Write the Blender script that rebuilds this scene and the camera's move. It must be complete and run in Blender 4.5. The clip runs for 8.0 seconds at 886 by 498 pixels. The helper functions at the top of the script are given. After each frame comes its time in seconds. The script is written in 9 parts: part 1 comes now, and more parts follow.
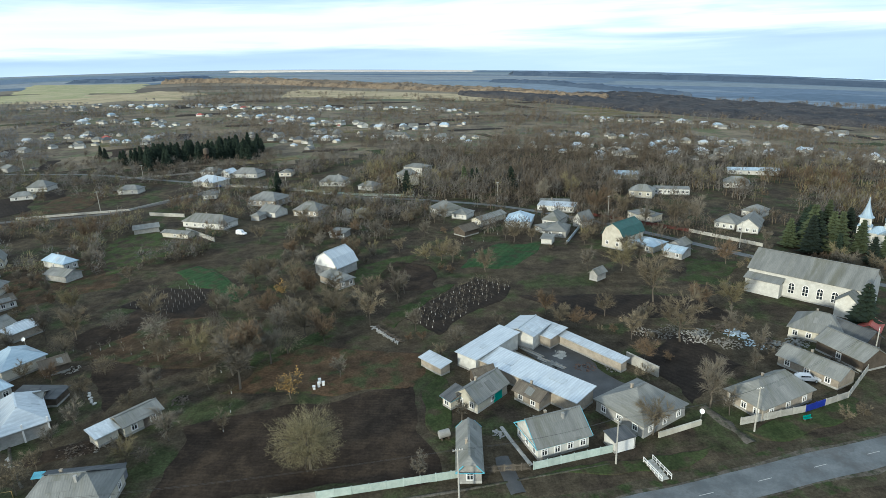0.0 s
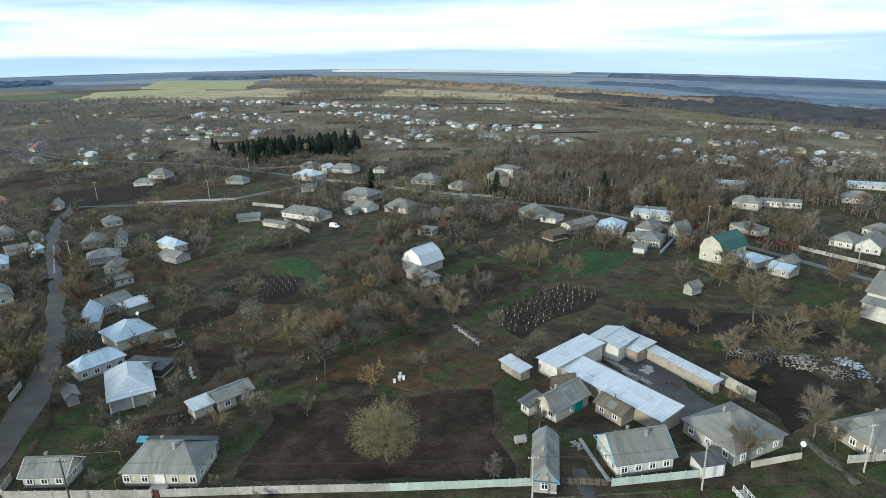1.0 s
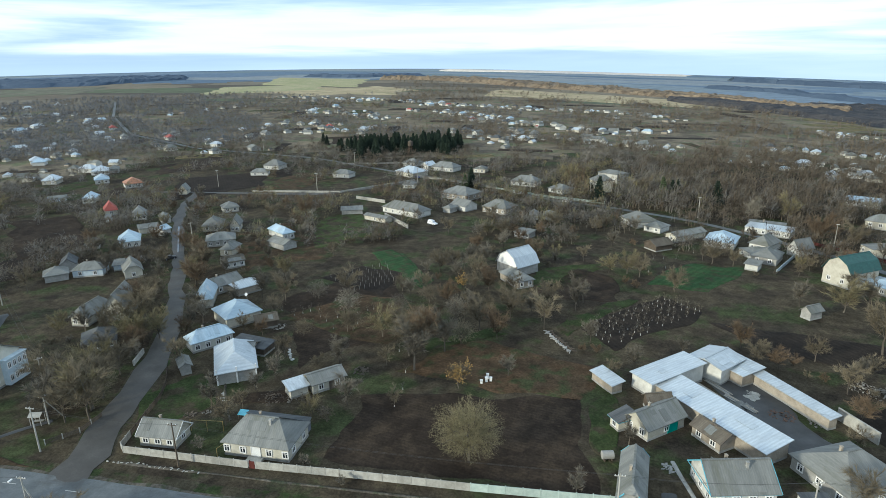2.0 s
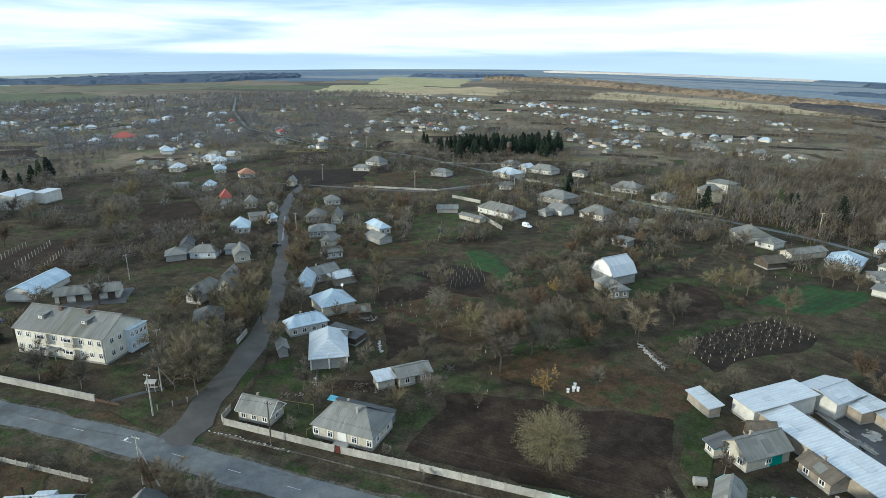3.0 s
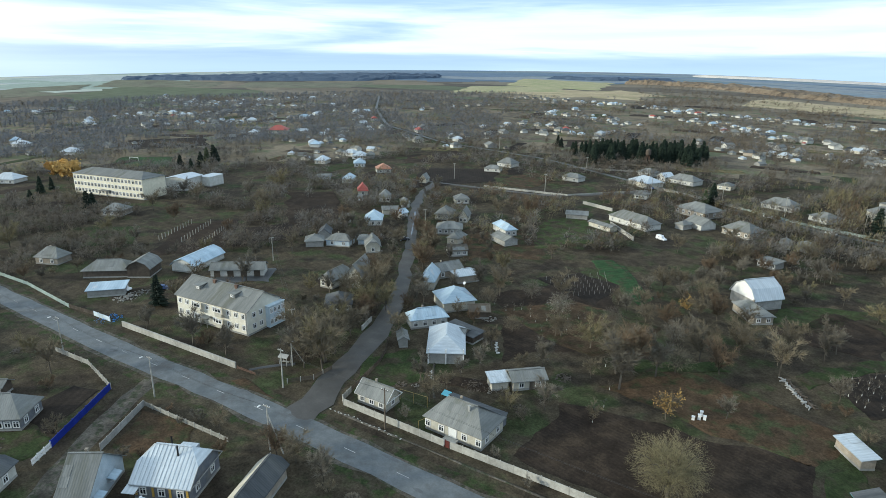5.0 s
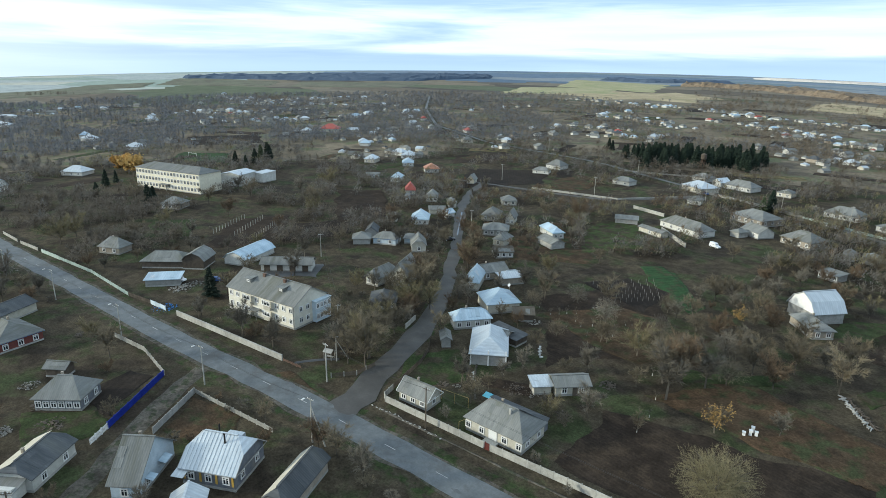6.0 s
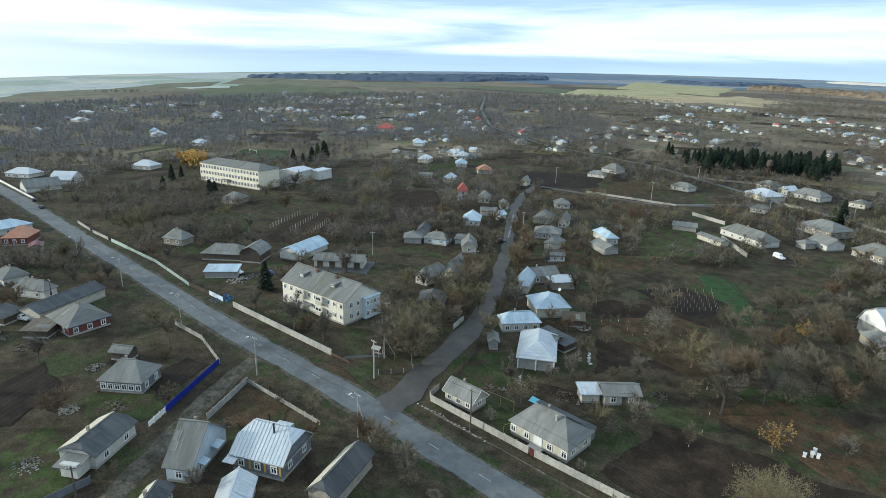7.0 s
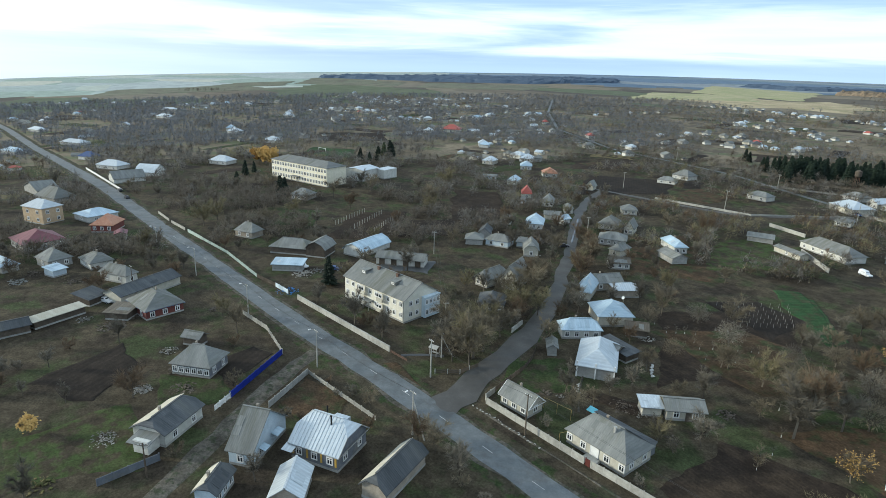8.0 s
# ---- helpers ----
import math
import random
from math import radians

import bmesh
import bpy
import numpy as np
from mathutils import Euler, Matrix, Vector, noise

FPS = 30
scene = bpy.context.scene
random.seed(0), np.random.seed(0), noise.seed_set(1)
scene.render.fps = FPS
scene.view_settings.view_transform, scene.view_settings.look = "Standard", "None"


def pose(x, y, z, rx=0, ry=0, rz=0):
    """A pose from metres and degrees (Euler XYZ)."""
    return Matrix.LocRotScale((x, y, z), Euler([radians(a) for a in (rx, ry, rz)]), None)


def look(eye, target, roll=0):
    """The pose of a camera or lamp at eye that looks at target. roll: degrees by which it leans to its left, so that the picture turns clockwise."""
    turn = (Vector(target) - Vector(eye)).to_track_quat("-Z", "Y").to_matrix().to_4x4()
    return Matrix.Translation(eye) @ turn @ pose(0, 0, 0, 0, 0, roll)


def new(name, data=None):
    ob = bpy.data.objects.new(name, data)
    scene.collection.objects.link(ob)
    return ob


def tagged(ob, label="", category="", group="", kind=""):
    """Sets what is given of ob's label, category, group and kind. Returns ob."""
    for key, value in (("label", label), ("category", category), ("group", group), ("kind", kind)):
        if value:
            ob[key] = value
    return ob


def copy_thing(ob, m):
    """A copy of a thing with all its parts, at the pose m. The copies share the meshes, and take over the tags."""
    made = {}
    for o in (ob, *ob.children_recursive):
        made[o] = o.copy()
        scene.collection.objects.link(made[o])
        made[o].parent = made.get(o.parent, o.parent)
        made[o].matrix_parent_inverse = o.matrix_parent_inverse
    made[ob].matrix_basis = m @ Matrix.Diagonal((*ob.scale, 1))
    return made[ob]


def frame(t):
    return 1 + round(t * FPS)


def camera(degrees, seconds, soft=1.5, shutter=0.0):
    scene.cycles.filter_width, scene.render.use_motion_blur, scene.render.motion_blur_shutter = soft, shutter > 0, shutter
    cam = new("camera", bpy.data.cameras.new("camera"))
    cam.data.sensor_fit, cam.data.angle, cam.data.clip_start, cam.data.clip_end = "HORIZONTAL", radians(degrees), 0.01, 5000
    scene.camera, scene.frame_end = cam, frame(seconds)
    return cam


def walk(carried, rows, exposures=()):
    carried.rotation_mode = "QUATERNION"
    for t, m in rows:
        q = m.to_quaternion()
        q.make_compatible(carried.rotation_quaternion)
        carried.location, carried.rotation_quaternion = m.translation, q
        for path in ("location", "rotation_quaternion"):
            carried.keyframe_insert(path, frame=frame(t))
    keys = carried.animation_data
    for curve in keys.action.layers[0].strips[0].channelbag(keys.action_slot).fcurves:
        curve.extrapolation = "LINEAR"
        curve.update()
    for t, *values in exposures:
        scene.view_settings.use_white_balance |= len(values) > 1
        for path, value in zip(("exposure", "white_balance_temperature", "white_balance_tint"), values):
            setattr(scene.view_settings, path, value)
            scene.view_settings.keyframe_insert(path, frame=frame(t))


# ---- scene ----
cam = camera(74.08, 8.0, soft=0.7)
# seconds, eye x y z in metres, then heading, pitch and lean in degrees
ROWS = [
    (0.0, 0.00, 0.00, 60.01, -1.05, -17.48, -2.11),
    (0.5, 0.01, 0.12, 59.99, 3.50, -17.28, -1.84),
    (1.0, -0.03, 0.27, 60.01, 7.74, -17.15, -1.51),
    (1.5, 0.01, 0.42, 60.02, 12.55, -17.04, -1.12),
    (3.0, -0.24, 0.76, 60.00, 26.87, -16.82, -0.03),
    (3.5, -0.23, 0.86, 59.99, 31.03, -16.79, 0.26),
    (4.0, -0.29, 0.90, 59.99, 34.15, -16.77, 0.45),
    (4.5, -0.25, 0.91, 60.00, 37.05, -16.75, 0.66),
    (6.0, -0.37, 1.03, 59.97, 44.17, -16.79, 1.20),
    (6.5, -0.39, 1.08, 59.93, 46.81, -16.79, 1.41),
    (7.0, -0.47, 1.15, 59.91, 49.31, -16.81, 1.57),
    (7.5, -0.50, 1.18, 59.89, 52.38, -16.82, 1.76),
    (8.0, -0.70, 1.26, 59.78, 55.52, -16.86, 2.02),
]


def flight(x, y, z, yaw, pitch, lean):
    a, b = radians(yaw), radians(pitch)
    eye = Vector((x, y, z))
    return look(eye, eye + Vector((-math.sin(a) * math.cos(b), math.cos(a) * math.cos(b), math.sin(b))), lean)


walk(cam, [(row[0], flight(*row[1:])) for row in ROWS], exposures=[(0.0, 0.19, 5720, 1.0), (8.0, 0.19, 5720, 1.0)])

# ---- light ----
SUN_AZ, SUN_EL = 140.0, 13.5   # degrees left of +y, and above the horizon
world = bpy.data.worlds.new("sky")
scene.world = world
world.use_nodes = True
wn, wl = world.node_tree.nodes, world.node_tree.links
wn.clear()


def wnode(kind, **values):
    n = wn.new(kind)
    for k, v in values.items():
        n.inputs[k].default_value = v
    return n


def wmath(op, a, b=None):
    n = wn.new("ShaderNodeMath")
    n.operation = op
    for i, v in enumerate((a, b)):
        if v is None:
            continue
        if isinstance(v, (int, float)):
            n.inputs[i].default_value = v
        else:
            wl.new(v, n.inputs[i])
    return n.outputs[0]


def wramp(fac, stops):
    n = wn.new("ShaderNodeValToRGB")
    while len(n.color_ramp.elements) < len(stops):
        n.color_ramp.elements.new(0.5)
    for el, (p, c) in zip(n.color_ramp.elements, stops):
        el.position, el.color = p, (*c, 1)
    wl.new(fac, n.inputs[0])
    return n.outputs[0]


def wmix(fac, a, b):
    n = wn.new("ShaderNodeMix")
    n.data_type = "RGBA"
    for i, v in ((0, fac), (6, a), (7, b)):
        if isinstance(v, (int, float)):
            n.inputs[i].default_value = v
        elif isinstance(v, tuple):
            n.inputs[i].default_value = (*v, 1)
        else:
            wl.new(v, n.inputs[i])
    return n.outputs[2]


sky = wn.new("ShaderNodeTexSky")
sky.sky_type, sky.sun_disc = "NISHITA", False
sky.sun_elevation, sky.sun_rotation = radians(SUN_EL), radians(-SUN_AZ)
sky_scaled = wn.new("ShaderNodeVectorMath")
sky_scaled.operation = "SCALE"
wl.new(sky.outputs[0], sky_scaled.inputs[0])
sky_scaled.inputs[3].default_value = 0.10
tc = wn.new("ShaderNodeTexCoord")
sep = wn.new("ShaderNodeSeparateXYZ")
wl.new(tc.outputs["Generated"], sep.inputs[0])
height = sep.outputs[2]
# long flat cloud sheets: the direction is stretched upwards before the noise
flat = wn.new("ShaderNodeMapping")
flat.inputs["Scale"].default_value = (1.0, 1.0, 15.0)
flat.inputs["Location"].default_value = (0.35, 0.2, 0.0)
wl.new(tc.outputs["Generated"], flat.inputs[0])
puffs = wnode("ShaderNodeTexNoise", Scale=1.9, Detail=6.0, Roughness=0.5, Distortion=0.5)
wl.new(flat.outputs[0], puffs.inputs["Vector"])
fine = wnode("ShaderNodeTexNoise", Scale=6.0, Detail=6.0, Roughness=0.6, Distortion=0.6)
wl.new(flat.outputs[0], fine.inputs["Vector"])
cover = wmath("ADD", wmath("MULTIPLY", puffs.outputs[0], 0.84), wmath("MULTIPLY", fine.outputs[0], 0.16))
# the deck opens to a bright gap low over the land, closes above it and thins to blue at the horizon
gap = wramp(height, [(0.0, (0.40, 0.40, 0.40)), (0.022, (0.47, 0.47, 0.47)), (0.038, (0.62, 0.62, 0.62)), (0.075, (0.62, 0.62, 0.62)), (0.102, (0.41, 0.41, 0.41)), (0.16, (0.44, 0.44, 0.44)), (0.30, (0.5, 0.5, 0.5))])
bank_dot = wn.new("ShaderNodeVectorMath")
bank_dot.operation = "DOT_PRODUCT"
wl.new(tc.outputs["Generated"], bank_dot.inputs[0])
bank_dot.inputs[1].default_value = (-math.sin(radians(54)), math.cos(radians(54)), 0.0)
bank = wmath("POWER", wmath("MAXIMUM", bank_dot.outputs["Value"], 0.0), 9.0)
bank_band = wramp(height, [(0.0, (0, 0, 0)), (0.012, (1, 1, 1)), (0.05, (0.9, 0.9, 0.9)), (0.085, (0.1, 0.1, 0.1)), (0.12, (0, 0, 0))])
cover = wmath("ADD", cover, wmath("SUBTRACT", gap, 0.5))
cover = wmath("SUBTRACT", cover, wmath("MULTIPLY", wmath("MULTIPLY", bank, bank_band), 0.17))
cloud = wramp(cover, [(0.30, (0.37, 0.49, 0.68)), (0.42, (0.48, 0.60, 0.77)), (0.50, (0.68, 0.76, 0.85)), (0.56, (0.86, 0.875, 0.875)), (0.64, (0.89, 0.89, 0.88)), (0.86, (0.66, 0.72, 0.79))])
# pale blue right at the horizon
low = wramp(height, [(0.0, (1, 1, 1)), (0.006, (1, 1, 1)), (0.03, (0, 0, 0))])
both = wmix(wmath("MULTIPLY", low, 0.75), cloud, (0.56, 0.69, 0.84))
# towards the sun the overcast is brighter
glow_dot = wn.new("ShaderNodeVectorMath")
glow_dot.operation = "DOT_PRODUCT"
wl.new(tc.outputs["Generated"], glow_dot.inputs[0])
glow_dot.inputs[1].default_value = (-math.sin(radians(116)), math.cos(radians(116)), 0.2)
glow = wmath("POWER", wmath("MAXIMUM", glow_dot.outputs["Value"], 0.0), 5.0)
both = wmix(wmath("MULTIPLY", glow, 0.75), both, (1.05, 0.98, 0.90))
total = wmix(0.12, both, sky_scaled.outputs[0])
back = wn.new("ShaderNodeBackground")
wl.new(total, back.inputs[0])
back.inputs[1].default_value = 1.2
wout = wn.new("ShaderNodeOutputWorld")
wl.new(back.outputs[0], wout.inputs[0])

sun = new("sun", bpy.data.lights.new("sun", "SUN"))
sun.data.energy, sun.data.angle, sun.data.color = 3.75, radians(5), (1.0, 0.87, 0.68)
sun.matrix_world = look((-150 * math.sin(radians(SUN_AZ)), 150 * math.cos(radians(SUN_AZ)), 200), (-150 * math.sin(radians(SUN_AZ)) + math.sin(radians(SUN_AZ)), 150 * math.cos(radians(SUN_AZ)) - math.cos(radians(SUN_AZ)), 200 - math.tan(radians(SUN_EL))))

# ---- materials ----


def shade(name, dark, light, rough=0.85, metal=0.0, size=1.2, fine_size=0.12, bump=0.15, stripe=0.0, stripe_pitch=0.3, stain=None, stain_amount=0.35, vary=0.12, spec=0.3, streak=False):
    """A surface with two scales of grain, stains, and lines across the local x axis where stripe is set."""
    m = bpy.data.materials.new(name)
    m.use_nodes = True
    n, l = m.node_tree.nodes, m.node_tree.links
    bsdf = n["Principled BSDF"]
    co, info = n.new("ShaderNodeTexCoord"), n.new("ShaderNodeObjectInfo")
    shift = n.new("ShaderNodeVectorMath")
    shift.operation = "MULTIPLY_ADD"
    l.new(info.outputs["Random"], shift.inputs[0])
    shift.inputs[1].default_value = (37.0, 23.0, 11.0)
    l.new(co.outputs["Object"], shift.inputs[2])

    source = shift.outputs[0]
    if streak:
        run = n.new("ShaderNodeMapping")
        run.inputs["Scale"].default_value = (1.0, 0.2, 0.2)
        l.new(shift.outputs[0], run.inputs[0])
        source = run.outputs[0]

    def noise_tex(scale, detail=4.0, rough_n=0.6):
        t = n.new("ShaderNodeTexNoise")
        t.inputs["Scale"].default_value, t.inputs["Detail"].default_value, t.inputs["Roughness"].default_value = scale, detail, rough_n
        l.new(source, t.inputs["Vector"])
        return t.outputs[0]

    def mixed(fac, a, b, mode="MIX"):
        t = n.new("ShaderNodeMix")
        t.data_type, t.blend_type = "RGBA", mode
        for i, v in ((0, fac), (6, a), (7, b)):
            if isinstance(v, (int, float)):
                t.inputs[i].default_value = v
            elif isinstance(v, tuple):
                t.inputs[i].default_value = (*v, 1)
            else:
                l.new(v, t.inputs[i])
        return t.outputs[2]

    def ramp(fac, p0, p1):
        t = n.new("ShaderNodeMapRange")
        t.inputs[1].default_value, t.inputs[2].default_value = p0, p1
        l.new(fac, t.inputs[0])
        return t.outputs[0]

    def times(a, b):
        t = n.new("ShaderNodeMath")
        t.operation = "MULTIPLY"
        for i, v in ((0, a), (1, b)):
            if isinstance(v, (int, float)):
                t.inputs[i].default_value = v
            else:
                l.new(v, t.inputs[i])
        return t.outputs[0]

    big, small = noise_tex(1 / size), noise_tex(1 / fine_size, 3.0)
    colour = mixed(ramp(big, 0.32, 0.68), dark, light)
    colour = mixed(times(ramp(small, 0.35, 0.75), 0.35), colour, tuple(0.6 * c for c in dark))
    if stain:
        colour = mixed(times(ramp(noise_tex(0.45 / size, 6.0, 0.7), 0.5, 0.66), stain_amount), colour, stain)
    if vary:
        hsv = n.new("ShaderNodeHueSaturation")
        t = n.new("ShaderNodeMapRange")
        t.inputs[3].default_value, t.inputs[4].default_value = 1 - vary, 1 + vary
        l.new(info.outputs["Random"], t.inputs[0])
        l.new(t.outputs[0], hsv.inputs["Value"])
        l.new(colour, hsv.inputs["Color"])
        colour = hsv.outputs[0]
    height_out = small
    if stripe:
        wave = n.new("ShaderNodeTexWave")
        wave.inputs["Scale"].default_value = 0.314 / stripe_pitch
        l.new(co.outputs["Object"], wave.inputs["Vector"])
        colour = mixed(times(wave.outputs[1], stripe), colour, tuple(0.55 * c for c in dark))
        add = n.new("ShaderNodeMath")
        add.operation = "ADD"
        l.new(wave.outputs[1], add.inputs[0])
        l.new(small, add.inputs[1])
        height_out = add.outputs[0]
    l.new(colour, bsdf.inputs["Base Color"])
    bsdf.inputs["Roughness"].default_value, bsdf.inputs["Metallic"].default_value = rough, metal
    bsdf.inputs["Specular IOR Level"].default_value = spec
    if bump:
        b = n.new("ShaderNodeBump")
        b.inputs["Strength"].default_value, b.inputs["Distance"].default_value = bump, 0.05
        l.new(height_out, b.inputs["Height"])
        l.new(b.outputs[0], bsdf.inputs["Normal"])
    return m


SLATE = shade("weathered_slate", (0.142, 0.147, 0.140), (0.232, 0.235, 0.221), stripe=0.11, stripe_pitch=0.36, stain=(0.10, 0.10, 0.072), stain_amount=0.7, size=1.6, bump=0.3, streak=True)
DARKSLATE = shade("dark_slate", (0.055, 0.06, 0.065), (0.11, 0.115, 0.12), stripe=0.11, stripe_pitch=0.36, stain=(0.14, 0.14, 0.12), size=1.5, bump=0.3, streak=True)
BROWNSLATE = shade("brown_slate", (0.085, 0.07, 0.055), (0.16, 0.14, 0.11), stripe=0.11, stripe_pitch=0.36, stain=(0.06, 0.055, 0.04), bump=0.3, streak=True)
ZINC = shade("zinc_sheet", (0.46, 0.50, 0.53), (0.60, 0.64, 0.66), rough=0.38, metal=0.45, stripe=0.22, stripe_pitch=0.6, stain=(0.33, 0.33, 0.33), stain_amount=0.3, size=0.7, bump=0.08, spec=0.5, streak=True)
BLUEZINC = shade("blue_zinc_sheet", (0.32, 0.42, 0.50), (0.50, 0.60, 0.67), rough=0.4, metal=0.25, stripe=0.15, stripe_pitch=0.7, stain=(0.20, 0.24, 0.28), stain_amount=0.5, size=1.8, bump=0.08, spec=0.5, streak=True)
CREAMSHEET = shade("cream_sheet", (0.42, 0.39, 0.31), (0.55, 0.52, 0.43), stripe=0.2, stain=(0.3, 0.27, 0.2), streak=True)
GREENTIN = shade("green_tin", (0.02, 0.07, 0.065), (0.035, 0.11, 0.10), rough=0.5, stripe=0.2, stripe_pitch=0.5)
NAVYTIN = shade("navy_tin", (0.03, 0.06, 0.16), (0.05, 0.09, 0.22), rough=0.5, stripe=0.2, stripe_pitch=0.5)
REDTILE = shade("red_roof", (0.29, 0.07, 0.055), (0.39, 0.11, 0.085), rough=0.6, stripe=0.2, stripe_pitch=0.4, streak=True)
WINETILE = shade("wine_roof", (0.135, 0.046, 0.056), (0.20, 0.075, 0.086), rough=0.55, stripe=0.25, stripe_pitch=0.4, streak=True)
ORANGETILE = shade("orange_roof", (0.37, 0.17, 0.10), (0.47, 0.25, 0.16), rough=0.6, stripe=0.2, stripe_pitch=0.4)
WHITEWASH = shade("whitewash", (0.46, 0.455, 0.42), (0.62, 0.615, 0.575), stain=(0.40, 0.37, 0.31), stain_amount=0.4)
CREAM = shade("cream_plaster", (0.42, 0.395, 0.325), (0.55, 0.525, 0.445), stain=(0.30, 0.275, 0.225), stain_amount=0.45)
YELLOWWASH = shade("yellow_plaster", (0.54, 0.515, 0.435), (0.66, 0.63, 0.54), stain=(0.46, 0.43, 0.36), stain_amount=0.35)
SCHOOLWASH = shade("school_plaster", (0.64, 0.595, 0.46), (0.76, 0.71, 0.57), stain=(0.52, 0.48, 0.38), stain_amount=0.3)
BEIGE = shade("beige_plaster", (0.48, 0.35, 0.22), (0.58, 0.44, 0.29), stain=(0.38, 0.29, 0.19), stain_amount=0.3)
PLASTER = shade("grey_plaster", (0.26, 0.255, 0.24), (0.38, 0.375, 0.35), stain=(0.17, 0.165, 0.15))
BRICK = shade("sand_brick", (0.26, 0.225, 0.18), (0.38, 0.34, 0.28), stain=(0.17, 0.14, 0.11), fine_size=0.2, bump=0.35)
BOARDS = shade("old_boards", (0.075, 0.06, 0.045), (0.14, 0.115, 0.09), stripe=0.35, stripe_pitch=0.22, stain=(0.04, 0.035, 0.03), bump=0.4)
SKYWALL = shade("pale_blue_wall", (0.42, 0.50, 0.56), (0.56, 0.63, 0.68), stain=(0.36, 0.38, 0.38))
SLATEBLUE = shade("slate_blue_wall", (0.10, 0.11, 0.13), (0.17, 0.18, 0.20), stain=(0.20, 0.18, 0.11))
REDWALL = shade("dark_red_wall", (0.13, 0.045, 0.04), (0.21, 0.075, 0.06), stripe=0.2)
BLUEPAINT = shade("bright_blue_paint", (0.04, 0.16, 0.42), (0.06, 0.22, 0.52), rough=0.5)
FENCEBLUE = shade("blue_fence_sheet", (0.012, 0.025, 0.22), (0.02, 0.04, 0.30), rough=0.45, stripe=0.3, stripe_pitch=0.25)
SKYPAINT = shade("sky_paint", (0.10, 0.34, 0.44), (0.16, 0.43, 0.53), rough=0.5)
TEAL = shade("teal_paint", (0.0, 0.20, 0.17), (0.01, 0.27, 0.22), rough=0.5)
OCHRE = shade("ochre_paint", (0.26, 0.19, 0.07), (0.36, 0.27, 0.11), rough=0.6)
AMBER = shade("amber_paint", (0.40, 0.25, 0.05), (0.50, 0.33, 0.08), rough=0.6)
WHITEPAINT = shade("white_paint", (0.68, 0.68, 0.66), (0.80, 0.80, 0.78), rough=0.5, bump=0.05)
REDPAINT = shade("red_paint", (0.075, 0.02, 0.016), (0.115, 0.03, 0.024), rough=0.6)
CONCRETE = shade("concrete", (0.29, 0.28, 0.25), (0.43, 0.42, 0.38), stain=(0.26, 0.25, 0.22), stain_amount=0.5, size=0.8)
GREENFENCE = shade("pale_green_concrete", (0.34, 0.42, 0.38), (0.46, 0.53, 0.48), stain=(0.26, 0.29, 0.26), size=0.8)
BROWNBRICK = shade("chimney_brick", (0.10, 0.062, 0.045), (0.17, 0.108, 0.08), fine_size=0.15, bump=0.4)
POLE = shade("pole_concrete", (0.30, 0.29, 0.26), (0.42, 0.41, 0.37))
POLEWOOD = shade("pole_wood", (0.07, 0.055, 0.04), (0.12, 0.095, 0.07))
RUBBER = shade("rubber", (0.012, 0.012, 0.012), (0.025, 0.025, 0.025), rough=0.7)
BARK = shade("bark", (0.072, 0.061, 0.047), (0.135, 0.117, 0.093), size=0.5, bump=0.3)
TWIG = shade("twigs", (0.116, 0.096, 0.064), (0.195, 0.164, 0.110), size=1.0, bump=0, vary=0.3)
TWIGGREY = shade("grey_twigs", (0.116, 0.103, 0.080), (0.190, 0.170, 0.135), size=1.0, bump=0, vary=0.25)
TWIGOLIVE = shade("olive_twigs", (0.142, 0.122, 0.066), (0.228, 0.198, 0.112), size=1.0, bump=0, vary=0.1)
TWIGRUST = shade("rust_twigs", (0.110, 0.078, 0.048), (0.175, 0.125, 0.080), size=1.0, bump=0, vary=0.25)
# Pale grey-blue twigs carry the haze over the farthest trees in their colour.
HAZETWIG = shade("hazed_twigs", (0.120, 0.121, 0.126), (0.195, 0.195, 0.198), size=6.0, bump=0, vary=0.1)
WOODGREY = shade("grey_wood_twigs", (0.104, 0.094, 0.080), (0.176, 0.160, 0.138), size=5.0, bump=0, vary=0.2)
WOODTWIG = shade("wood_twigs", (0.114, 0.093, 0.068), (0.200, 0.164, 0.121), size=5.0, bump=0, vary=0.2)
GOLDLEAF = shade("golden_leaves", (0.36, 0.225, 0.07), (0.50, 0.33, 0.11), size=0.8, bump=0, vary=0.1)
GOLDBRIGHT = shade("bright_golden_leaves", (0.54, 0.35, 0.11), (0.68, 0.47, 0.18), size=0.8, bump=0, vary=0.1)
LIME = shade("limewash", (0.46, 0.455, 0.43), (0.60, 0.595, 0.565), bump=0.05)
NEEDLES = shade("needles", (0.006, 0.013, 0.008), (0.015, 0.026, 0.014), size=0.8, bump=0, vary=0.25)
NEEDLESLIGHT = shade("light_needles", (0.034, 0.046, 0.020), (0.055, 0.070, 0.032), size=0.8, bump=0, vary=0.25)
DEBRIS = shade("rubble", (0.12, 0.112, 0.098), (0.36, 0.34, 0.30), size=0.6, vary=0.4)
ASPHALT = shade("asphalt", (0.092, 0.102, 0.107), (0.155, 0.166, 0.171), size=3.0, fine_size=0.3, stain=(0.072, 0.070, 0.066), stain_amount=0.75, bump=0.12, vary=0, rough=0.7)
WETEARTH = shade("packed_earth", (0.040, 0.041, 0.042), (0.070, 0.071, 0.071), size=3.0, stain=(0.10, 0.105, 0.11), stain_amount=0.4, vary=0, rough=0.65, spec=0.4)
